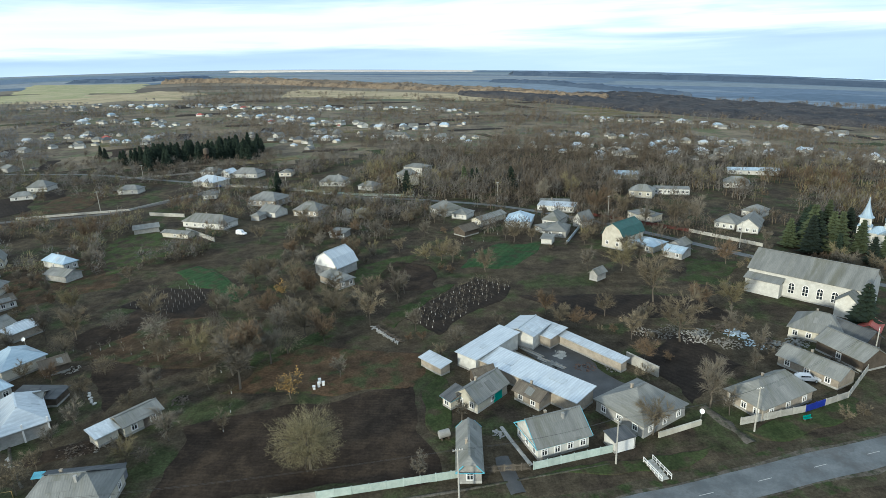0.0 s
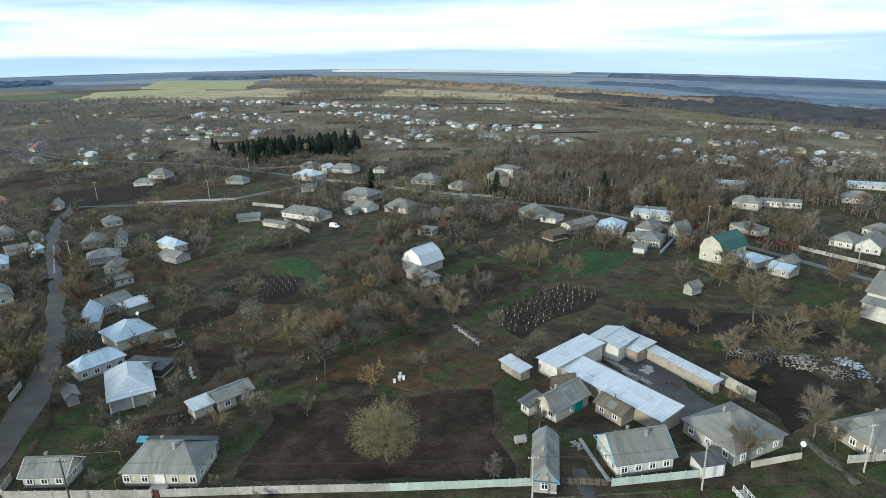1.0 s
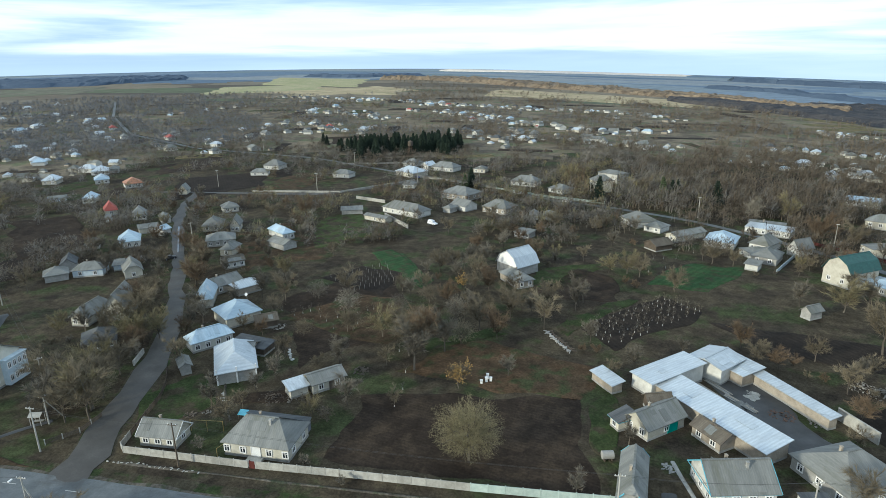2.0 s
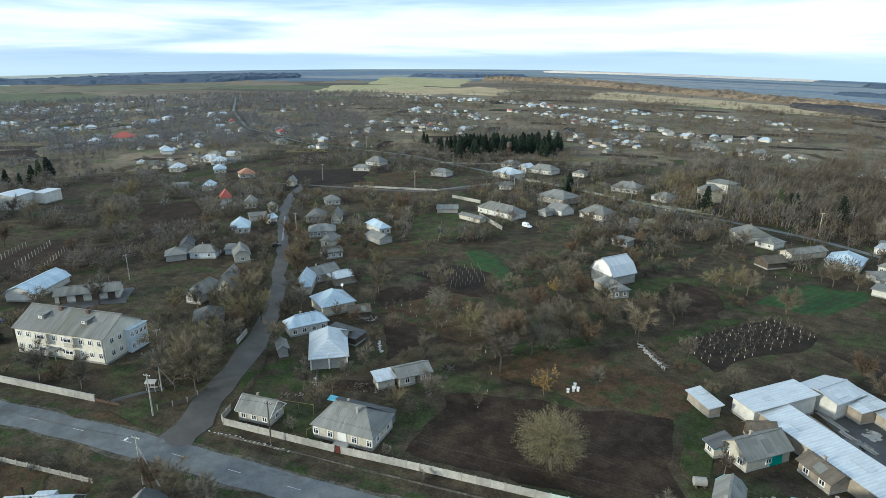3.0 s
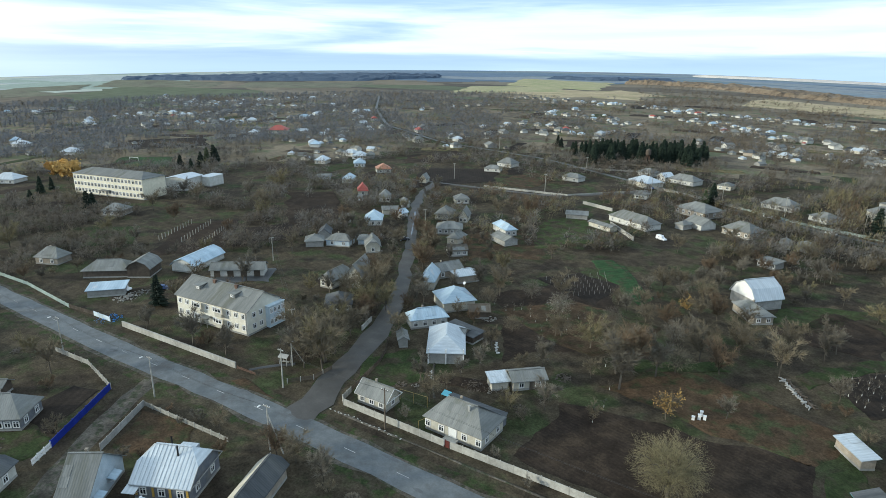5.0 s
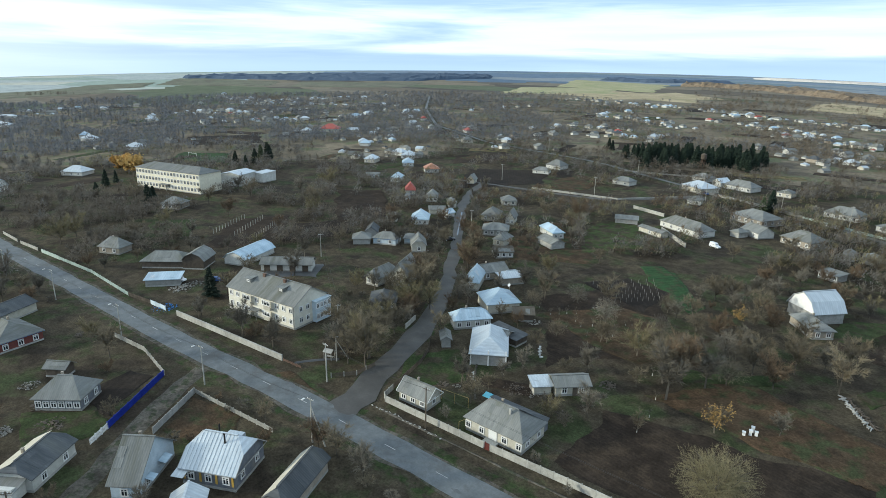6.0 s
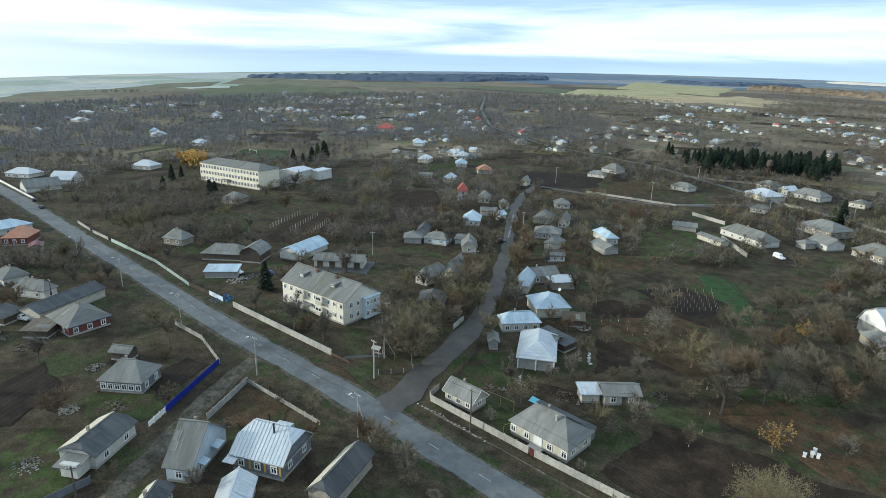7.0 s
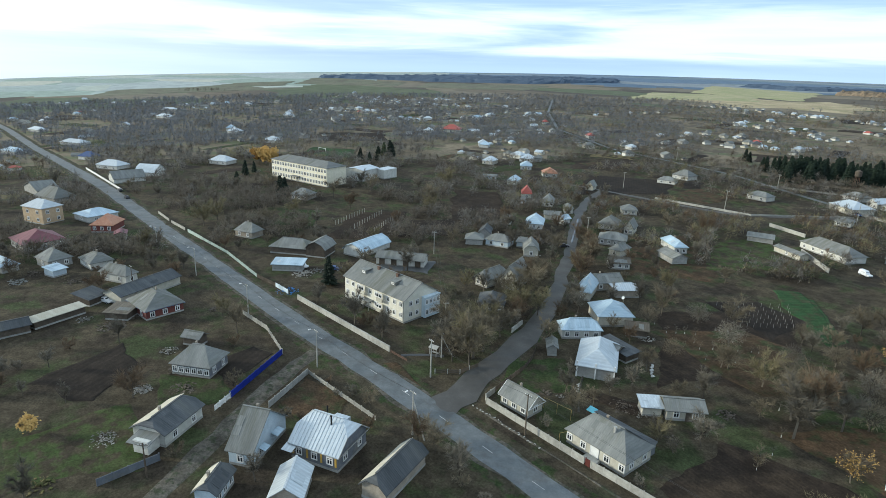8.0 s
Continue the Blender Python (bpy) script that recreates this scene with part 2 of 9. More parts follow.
LANEROAD = shade("worn_lane", (0.058, 0.054, 0.049), (0.098, 0.092, 0.084), size=5.0, fine_size=0.3, stain=(0.044, 0.040, 0.035), stain_amount=0.6, vary=0, rough=0.65, spec=0.4)
WET = shade("wet_mud", (0.05, 0.052, 0.055), (0.08, 0.082, 0.085), size=2.0, rough=0.12, spec=0.6, bump=0.05, vary=0)
PATCH = shade("patched_asphalt", (0.090, 0.096, 0.100), (0.140, 0.146, 0.150), size=1.5, vary=0, rough=0.75)
LINEPAINT = shade("road_paint", (0.42, 0.42, 0.40), (0.56, 0.56, 0.54), stain=(0.2, 0.2, 0.2), stain_amount=0.7, vary=0)
GLASS = bpy.data.materials.new("window_glass")
GLASS.use_nodes = True
_g = GLASS.node_tree.nodes["Principled BSDF"]
_g.inputs["Base Color"].default_value, _g.inputs["Roughness"].default_value = (0.02, 0.025, 0.03, 1), 0.08
CARPAINT = shade("car_white", (0.72, 0.72, 0.72), (0.8, 0.8, 0.8), rough=0.25, bump=0, spec=0.5)


def earth(name, tones, size, mottling=0.5, furrow=0.0, turn=0.0, pitch=1.4, relief_depth=0.5):
    """Soil and grass: tones mixed by noise at three scales, with furrows where ploughed. World-sized through object coordinates."""
    m = bpy.data.materials.new(name)
    m.use_nodes = True
    n, l = m.node_tree.nodes, m.node_tree.links
    bsdf, co = n["Principled BSDF"], n.new("ShaderNodeTexCoord")

    def tex(scale, detail=6.0, rough_n=0.6, w=0.0):
        t = n.new("ShaderNodeTexNoise")
        t.inputs["Scale"].default_value, t.inputs["Detail"].default_value, t.inputs["Roughness"].default_value = scale, detail, rough_n
        shift = n.new("ShaderNodeVectorMath")
        shift.inputs[1].default_value = (w, 2 * w, 0)
        l.new(co.outputs["Object"], shift.inputs[0])
        l.new(shift.outputs[0], t.inputs["Vector"])
        return t.outputs[0]

    def ranged(v, a, b):
        t = n.new("ShaderNodeMapRange")
        t.inputs[1].default_value, t.inputs[2].default_value = a, b
        l.new(v, t.inputs[0])
        return t.outputs[0]

    def mixed(fac, a, b):
        t = n.new("ShaderNodeMix")
        t.data_type = "RGBA"
        for i, v in ((0, fac), (6, a), (7, b)):
            if isinstance(v, tuple):
                t.inputs[i].default_value = (*v, 1)
            elif isinstance(v, (int, float)):
                t.inputs[i].default_value = v
            else:
                l.new(v, t.inputs[i])
        return t.outputs[2]

    colour = mixed(ranged(tex(1 / size), 0.38, 0.62), tones[0], tones[1])
    for i, tone in enumerate(tones[2:]):
        colour = mixed(ranged(tex(1.7 / size, w=31.0 * (i + 1)), 0.50, 0.60), colour, tone)
    speck = tex(2.2, 4.0, 0.75, 9.0)
    clump = tex(0.35, 5.0, 0.7, 17.0)
    t = n.new("ShaderNodeMath")
    t.operation = "MULTIPLY"
    l.new(speck, t.inputs[0])
    l.new(clump, t.inputs[1])
    fac = ranged(t.outputs[0], 0.14, 0.38)
    t2 = n.new("ShaderNodeMapRange")
    t2.inputs[3].default_value, t2.inputs[4].default_value = 1 - mottling, 1 + mottling
    l.new(fac, t2.inputs[0])
    value = n.new("ShaderNodeHueSaturation")
    l.new(t2.outputs[0], value.inputs["Value"])
    l.new(colour, value.inputs["Color"])
    colour = value.outputs[0]
    relief = speck
    if furrow:
        mp = n.new("ShaderNodeMapping")
        mp.inputs["Rotation"].default_value = (0, 0, radians(turn))
        l.new(co.outputs["Object"], mp.inputs[0])
        wave = n.new("ShaderNodeTexWave")
        wave.inputs["Scale"].default_value, wave.inputs["Distortion"].default_value, wave.inputs["Detail"].default_value = 0.314 / pitch, 1.2, 2.0
        l.new(mp.outputs[0], wave.inputs["Vector"])
        t3 = n.new("ShaderNodeMath")
        t3.operation = "MULTIPLY"
        l.new(wave.outputs[1], t3.inputs[0])
        t3.inputs[1].default_value = furrow
        colour = mixed(t3.outputs[0], colour, tuple(0.55 * c for c in tones[0]))
    l.new(colour, bsdf.inputs["Base Color"])
    bsdf.inputs["Roughness"].default_value = 0.95
    bsdf.inputs["Specular IOR Level"].default_value = 0.1
    b = n.new("ShaderNodeBump")
    b.inputs["Strength"].default_value, b.inputs["Distance"].default_value = relief_depth, 0.15
    l.new(relief, b.inputs["Height"])
    l.new(b.outputs[0], bsdf.inputs["Normal"])
    return m


VILLAGE_GROUND = earth("village_ground", [(0.052, 0.043, 0.029), (0.070, 0.057, 0.037), (0.045, 0.054, 0.024), (0.040, 0.032, 0.023)], 20.0, 0.55)
SHOULDER = earth("road_verge", [(0.047, 0.041, 0.027), (0.065, 0.056, 0.038), (0.037, 0.051, 0.020)], 5.0, 0.5)
PLOUGHED = earth("ploughed_soil", [(0.029, 0.0215, 0.016), (0.041, 0.031, 0.0225), (0.050, 0.037, 0.0255)], 9.0, 0.4, 0.22, 98.0, 0.8)
DARKSOIL = earth("dark_soil", [(0.024, 0.0195, 0.016), (0.035, 0.028, 0.022)], 7.0, 0.35, 0.3, -40.0)
REDSOIL = earth("leaf_litter", [(0.074, 0.048, 0.028), (0.055, 0.040, 0.025), (0.043, 0.049, 0.023)], 8.0, 0.5)
LAWN = earth("lawn", [(0.034, 0.049, 0.018), (0.044, 0.054, 0.022), (0.050, 0.043, 0.027)], 8.0, 0.45)
GRASS = earth("bright_grass", [(0.044, 0.064, 0.021), (0.056, 0.066, 0.026), (0.060, 0.050, 0.031), (0.050, 0.040, 0.027)], 7.0, 0.45)
GREENCROP = earth("winter_crop", [(0.030, 0.066, 0.026), (0.040, 0.076, 0.030), (0.052, 0.056, 0.030)], 6.0, 0.35, 0.3, 30.0, 1.8)
DRYGRASS = earth("dry_grass", [(0.16, 0.125, 0.065), (0.12, 0.10, 0.05), (0.075, 0.08, 0.03)], 10.0, 0.4)
# Grass colour, lightened to stand in for sun through a cloud gap.
SUNMEADOW = earth("meadow", [(0.26, 0.265, 0.135), (0.32, 0.30, 0.17), (0.36, 0.32, 0.20)], 60.0, 0.25)
DULLFIELD = earth("dull_field", [(0.125, 0.135, 0.092), (0.155, 0.150, 0.108), (0.110, 0.100, 0.078)], 60.0, 0.25)
# Straw colour, lightened the same way for the sunlit slopes.
SUNGOLDFIELD = earth("sun_lightened_stubble", [(0.40, 0.33, 0.21), (0.33, 0.27, 0.17), (0.27, 0.235, 0.135)], 60.0, 0.3)
# Soil and dry grass past the near gardens, lightened in place of haze.
HAZEFIELDS = earth("haze_lightened_fields", [(0.150, 0.125, 0.088), (0.190, 0.157, 0.110), (0.110, 0.118, 0.066), (0.100, 0.083, 0.062)], 45.0, 0.35)
DIRT = earth("track_dirt", [(0.078, 0.069, 0.056), (0.108, 0.097, 0.080), (0.052, 0.057, 0.036)], 2.5, 0.45)


def patchwork(name, tones, across, along, turn, soft=0.5):
    """Open country far off: long fields and belts, each of one tone, mottled inside."""
    m = bpy.data.materials.new(name)
    m.use_nodes = True
    n, l = m.node_tree.nodes, m.node_tree.links
    bsdf, co = n["Principled BSDF"], n.new("ShaderNodeTexCoord")
    mp = n.new("ShaderNodeMapping")
    mp.inputs["Rotation"].default_value = (0, 0, radians(turn))
    mp.inputs["Scale"].default_value = (1 / along, 1 / across, 1e-6)
    l.new(co.outputs["Object"], mp.inputs[0])
    bend = n.new("ShaderNodeTexNoise")
    bend.inputs["Scale"].default_value, bend.inputs["Detail"].default_value = 0.8, 4.0
    l.new(mp.outputs[0], bend.inputs["Vector"])
    push = n.new("ShaderNodeVectorMath")
    push.operation = "MULTIPLY_ADD"
    l.new(bend.outputs["Color"], push.inputs[0])
    push.inputs[1].default_value = (soft, soft, 0)
    l.new(mp.outputs[0], push.inputs[2])
    cell = n.new("ShaderNodeTexVoronoi")
    cell.inputs["Scale"].default_value = 1.0
    l.new(push.outputs[0], cell.inputs["Vector"])
    pick = n.new("ShaderNodeSeparateColor")
    l.new(cell.outputs["Color"], pick.inputs[0])
    tone = n.new("ShaderNodeValToRGB")
    tone.color_ramp.interpolation = "CONSTANT"
    while len(tone.color_ramp.elements) < len(tones):
        tone.color_ramp.elements.new(0.5)
    for k, (el, c) in enumerate(zip(tone.color_ramp.elements, tones)):
        el.position, el.color = k / len(tones), (*c, 1)
    l.new(pick.outputs[0], tone.inputs[0])
    grain = n.new("ShaderNodeTexNoise")
    grain.inputs["Scale"].default_value, grain.inputs["Detail"].default_value, grain.inputs["Roughness"].default_value = 0.03, 8.0, 0.7
    l.new(co.outputs["Object"], grain.inputs["Vector"])
    span = n.new("ShaderNodeMapRange")
    span.inputs[1].default_value, span.inputs[2].default_value, span.inputs[3].default_value, span.inputs[4].default_value = 0.3, 0.7, 0.68, 1.28
    l.new(grain.outputs[0], span.inputs[0])
    value = n.new("ShaderNodeHueSaturation")
    l.new(span.outputs[0], value.inputs["Value"])
    l.new(tone.outputs[0], value.inputs["Color"])
    l.new(value.outputs[0], bsdf.inputs["Base Color"])
    bsdf.inputs["Roughness"].default_value, bsdf.inputs["Specular IOR Level"].default_value = 1.0, 0.05
    return m


OPEN_LAND = patchwork("open_land", [(0.140, 0.120, 0.094), (0.112, 0.098, 0.080), (0.108, 0.122, 0.080), (0.165, 0.148, 0.116), (0.090, 0.081, 0.070), (0.175, 0.152, 0.115), (0.100, 0.114, 0.078)], 150.0, 420.0, 32.0)
# Blue air haze over the far country is put into these tones.
HAZED_LAND = patchwork("hazed_land", [(0.130, 0.175, 0.230), (0.170, 0.212, 0.260), (0.105, 0.145, 0.198), (0.185, 0.222, 0.250), (0.150, 0.192, 0.212), (0.125, 0.168, 0.228), (0.215, 0.238, 0.255)], 330.0, 900.0, 20.0, 0.8)
# Haze glow towards the sun is painted in as paler tones.
SUNHAZE_LAND = patchwork("sunhaze_land", [(0.30, 0.34, 0.32), (0.36, 0.385, 0.34), (0.26, 0.31, 0.27), (0.40, 0.40, 0.34), (0.33, 0.36, 0.35)], 260.0, 800.0, 60.0, 0.6)
# Pale tones stand in for sunlight on the strip below the horizon.
SUNTINTFIELD = patchwork("sun_tinted_stubble", [(0.62, 0.54, 0.46), (0.52, 0.48, 0.44), (0.70, 0.62, 0.52)], 200.0, 700.0, 20.0)

# ---- land ----


def ease(a, b, v):
    s = min(max((v - a) / (b - a), 0.0), 1.0)
    return s * s * (3 - 2 * s)


def land(x, y):
    """Height of the ground: level under the village, rising gently to the ridge and falling away on both sides."""
    r = math.hypot(x, y)
    az = math.degrees(math.atan2(-x, y))
    d = (az - 30 + 180) % 360 - 180
    e = 0.15 - 0.0005 * min(abs(d), 70) ** 2 - (0.28 * ease(22, -8, az) if az < 90 else 0)
    return r * math.tan(radians(e + 0.76)) * ease(80, 600, r)


def hill(x, y):
    """The wooded ridge behind the village, added to the land far out."""
    r, az = math.hypot(x, y), math.degrees(math.atan2(-x, y))
    along = ease(26.5, 20.5, az) * ease(-26, 8, az) if az < 90 else 0.0
    behind = ease(36, 46, az) * ease(78, 62, az) if 0 < az < 90 else 0.0
    return 9.0 * behind * ease(1900, 2450, r) * ease(4700, 3000, r) + 6.5 * along * ease(1150, 1900, r) * ease(2700, 2100, r) * (1 + 0.25 * noise.noise((x * 0.004, y * 0.004, 3.0)))


def ground_z(x, y):
    return land(x, y) + hill(x, y)


def mesh_object(name, verts, faces, material, parent=None, smooth=False):
    me = bpy.data.meshes.new(name)
    me.from_pydata(verts, [], faces)
    me.validate()
    if material:
        me.materials.append(material)
    if smooth:
        me.polygons.foreach_set("use_smooth", [True] * len(me.polygons))
    ob = new(name, me)
    if parent:
        ob.parent = parent
    return ob


def ground_sheet():
    rings = [0.0] + list(np.geomspace(14, 4950, 150))
    n = 480
    verts, faces = [(0, 0, 0)], []
    for r in rings[1:]:
        for k in range(n):
            a = 2 * math.pi * k / n
            x, y = -r * math.sin(a), r * math.cos(a)
            verts.append((x, y, ground_z(x, y)))
    for k in range(n):
        faces.append((0, 1 + (k + 1) % n, 1 + k)[::-1])
    for i in range(len(rings) - 2):
        for k in range(n):
            a, b = 1 + i * n + k, 1 + i * n + (k + 1) % n
            faces.append((a, b, b + n, a + n))
    ob = mesh_object("ground", verts, faces, VILLAGE_GROUND, smooth=True)
    for material in (OPEN_LAND, HAZED_LAND, HAZEFIELDS, SUNHAZE_LAND):
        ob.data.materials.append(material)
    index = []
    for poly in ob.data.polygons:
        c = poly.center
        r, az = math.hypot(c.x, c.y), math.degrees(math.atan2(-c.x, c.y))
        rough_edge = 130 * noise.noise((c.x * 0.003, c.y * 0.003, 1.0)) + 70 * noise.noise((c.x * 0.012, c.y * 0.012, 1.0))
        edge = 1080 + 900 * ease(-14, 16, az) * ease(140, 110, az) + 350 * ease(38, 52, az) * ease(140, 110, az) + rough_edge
        # Faces farther out take the land tones with haze painted in.
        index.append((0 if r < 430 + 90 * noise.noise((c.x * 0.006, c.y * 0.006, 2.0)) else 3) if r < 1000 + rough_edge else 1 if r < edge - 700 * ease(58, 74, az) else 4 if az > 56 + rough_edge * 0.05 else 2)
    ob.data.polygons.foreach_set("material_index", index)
    return tagged(ob, "brown village land with bare gardens and dry grass", "ground", kind="structure")


ground_sheet()
BUSY = []      # circles that trees keep clear of: x, y, radius
PLOTS = []     # quads with the share of trees they let stand


def inside(quad, x, y):
    sign = 0
    for (ax, ay), (bx, by) in zip(quad, quad[1:] + quad[:1]):
        c = (bx - ax) * (y - ay) - (by - ay) * (x - ax)
        if c * sign < 0:
            return False
        sign = c or sign
    return True


def plot(name, quad, material, label, lift=0.04, trees=0.0, ragged=1.7, cells=26):
    """A piece of ground on the land, four corners in order, with an uneven edge."""
    p = [Vector((x, y)) for x, y in quad]
    verts, faces = [], []
    for i in range(cells + 1):
        for j in range(cells + 1):
            u, v = i / cells, j / cells
            q = (p[0] * (1 - u) + p[1] * u) * (1 - v) + (p[3] * (1 - u) + p[2] * u) * v
            k = 0.14 / max(ragged, 0.5)
            q = q + Vector((noise.noise((q.x * k, q.y * k, 1.0)), noise.noise((q.x * k, q.y * k, 7.0)))) * ragged * 2 + Vector((noise.noise((q.x * 4 * k, q.y * 4 * k, 3.0)), noise.noise((q.x * 4 * k, q.y * 4 * k, 5.0)))) * ragged * 0.4
            r = q.length
            up = -0.25 if i in (0, cells) or j in (0, cells) else lift + r * 0.0004 + max(0, r - 500) * 0.0006
            verts.append((q.x, q.y, ground_z(q.x, q.y) + up))
    for i in range(cells):
        for j in range(cells):
            a = i * (cells + 1) + j
            faces.append((a, a + cells + 1, a + cells + 2, a + 1))
    PLOTS.append(([tuple(v) for v in quad], trees))
    ob = mesh_object(name, verts, faces, material, smooth=True)
    return tagged(ob, label, "ground", kind="structure")


ROADSIDE = []  # circles along roads and lanes, where no trunk stands


def ribbon(name, points, width, material, label, lift=0.06, category="road", ragged=0.0, flare=0.0):
    """A road along a line of points."""
    pts = []
    for (ax, ay), (bx, by) in zip(points, points[1:]):
        k = max(2, int(math.hypot(bx - ax, by - ay) / 5))
        pts += [(ax + (bx - ax) * i / k, ay + (by - ay) * i / k) for i in range(k)]
    pts.append(points[-1])
    for _ in range(6):
        pts = [pts[0]] + [((a[0] + 2 * b[0] + c[0]) / 4, (a[1] + 2 * b[1] + c[1]) / 4) for a, b, c in zip(pts, pts[1:], pts[2:])] + [pts[-1]]
    verts, faces = [], []
    for i, (x, y) in enumerate(pts):
        ax, ay = pts[max(0, i - 1)]
        bx, by = pts[min(len(pts) - 1, i + 1)]
        k = math.hypot(bx - ax, by - ay)
        nx, ny = -(by - ay) / k, (bx - ax) / k
        for s in (-1, -0.5, 0, 0.5, 1):
            w = width / 2 * s * (1 + flare * (ease(17, 9, i) + 1.3 * max(0.0, 1 - i / 3.0) ** 2)) + (ragged * noise.noise((x * 0.4, y * 0.4, 5.0 * s)) if abs(s) == 1 else 0)
            qx, qy = x + nx * w, y + ny * w
            r = math.hypot(qx, qy)
            up = lift + 0.03 * (1 - s * s) + r * 0.0005 + max(0, r - 500) * 0.0008
            if abs(s) == 1 and name not in ("road", "road_edge", "street", "lane"):
                up = -0.05
            verts.append((qx, qy, ground_z(qx, qy) + up))
        if name != "street_verge":
            BUSY.append((x, y, width * 0.55))
        if category == "road":
            ROADSIDE.append((x, y, width * 0.5 + (2.8 if name == "road" else 0.5)))
        if i:
            for j in range(4):
                a = (i - 1) * 5 + j
                faces.append((a, a + 1, a + 6, a + 5))
    ob = mesh_object(name, verts, [f[::-1] for f in faces], material, smooth=True)
    return tagged(ob, label, category, kind="structure")


# ---- small mesh tools ----


def boxes(items):
    """One bmesh from boxes (x, y, z, sx, sy, sz), centre and full size."""
    bm = bmesh.new()
    for x, y, z, sx, sy, sz in items:
        bmesh.ops.create_cube(bm, size=1, matrix=Matrix.Translation((x, y, z)) @ Matrix.Diagonal((sx, sy, sz, 1)))
    return bm


def mesh_from(bm, name, material):
    me = bpy.data.meshes.new(name)
    bm.to_mesh(me)
    bm.free()
    if material:
        me.materials.append(material)
    return me


def part(name, data, material, parent, label="", m=None):
    """Link a bmesh or a shared mesh as one part under a thing or a part."""
    me = data if isinstance(data, bpy.types.Mesh) else mesh_from(data, name, material)
    ob = new(name, me)
    ob.parent = parent
    if m is not None:
        ob.matrix_local = m
    return tagged(ob, label)


def thing(name, x, y, turn, label, category, group="", z=None):
    ob = new(name)
    ob.matrix_world = pose(x, y, ground_z(x, y) if z is None else z, 0, 0, turn)
    ob.empty_display_size = 0.5
    return tagged(ob, label, category, group)


SHARED = {}


def shared(key, make):
    if key not in SHARED:
        SHARED[key] = make()
    return SHARED[key]


def slab(bm, top, t):
    """A sheet of polygons, thickened downwards."""
    index = {}
    lower = {}
    for poly in top:
        for v in poly:
            if v not in index:
                index[v] = bm.verts.new(v)
                lower[v] = bm.verts.new((v[0], v[1], v[2] - t))
    edges = {}
    for poly in top:
        bm.faces.new([index[v] for v in poly])
        bm.faces.new([lower[v] for v in reversed(poly)])
        for a, b in zip(poly, poly[1:] + poly[:1]):
            edges[(a, b)] = True
    for a, b in edges:
        if (b, a) not in edges:
            bm.faces.new((index[b], index[a], lower[a], lower[b]))
    return bm


def roof_polys(kind, L, W, eave, rise):
    l, w, z, t = L / 2, W / 2, eave, eave + rise
    if kind == "hip":
        i = min(l * 0.96, w * 0.85)
        a, b = (-l + i, 0, t), (l - i, 0, t)
        return [[(-l, -w, z), (l, -w, z), b, a], [(l, w, z), (-l, w, z), a, b], [(l, -w, z), (l, w, z), b], [(-l, w, z), (-l, -w, z), a]]
    if kind == "halfhip":
        i, k = w * 0.42, 0.55
        a, b = (-l + i, 0, t), (l - i, 0, t)
        y, q = w * (1 - k), z + rise * k
        return [[(-l, -w, z), (l, -w, z), (l, -y, q), b, a, (-l, -y, q)], [(l, w, z), (-l, w, z), (-l, y, q), a, b, (l, y, q)], [(l, -y, q), (l, y, q), b], [(-l, y, q), (-l, -y, q), a]]
    if kind == "gambrel":
        y, q = w * 0.62, z + rise * 0.62
        return [[(-l, -w, z), (l, -w, z), (l, -y, q), (-l, -y, q)], [(-l, -y, q), (l, -y, q), (l, 0, t), (-l, 0, t)], [(-l, 0, t), (l, 0, t), (l, y, q), (-l, y, q)], [(-l, y, q), (l, y, q), (l, w, z), (-l, w, z)]]
    if kind in ("mono", "flat"):
        return [[(-l, -w, z), (l, -w, z), (l, w, t), (-l, w, t)]]
    return [[(-l, -w, z), (l, -w, z), (l, 0, t), (-l, 0, t)], [(-l, 0, t), (l, 0, t), (l, w, z), (-l, w, z)]]


def body_profile(kind, w, W, eave, rise):
    """The wall's outline across the house, under the roof."""
    k = rise / (W / 2)
    drop = 0.04
    if kind in ("gable", "halfhip"):
        low = eave + k * (W / 2 - w) - drop
        if kind == "halfhip":
            y, q = W / 2 * 0.45, eave + rise * 0.55 - drop
            return [(-w, 0), (w, 0), (w, low), (y, q), (-y, q), (-w, low)]
        return [(-w, 0), (w, 0), (w, low), (0, eave + rise - drop), (-w, low)]
    if kind == "gambrel":
        y, q = W / 2 * 0.62 - 0.06, eave + rise * 0.62 - 0.06
        return [(-w, 0), (w, 0), (w, eave), (y, q), (0, eave + rise - 0.08), (-y, q), (-w, eave)]
    if kind in ("mono", "flat"):
        s = rise / W
        return [(-w, 0), (w, 0), (w, eave + s * (w + W / 2) - drop), (-w, eave + s * (W / 2 - w) - drop)]
    return [(-w, 0), (w, 0), (w, eave - 0.02), (-w, eave - 0.02)]


def prism(outline, l):
    bm = bmesh.new()
    a = [bm.verts.new((-l, y, z)) for y, z in outline]
    b = [bm.verts.new((l, y, z)) for y, z in outline]
    bm.faces.new(a[::-1])
    bm.faces.new(b)
    for i in range(len(a)):
        j = (i + 1) % len(a)
        bm.faces.new((a[i], a[j], b[j], b[i]))
    bmesh.ops.recalc_face_normals(bm, faces=bm.faces)
    return bm


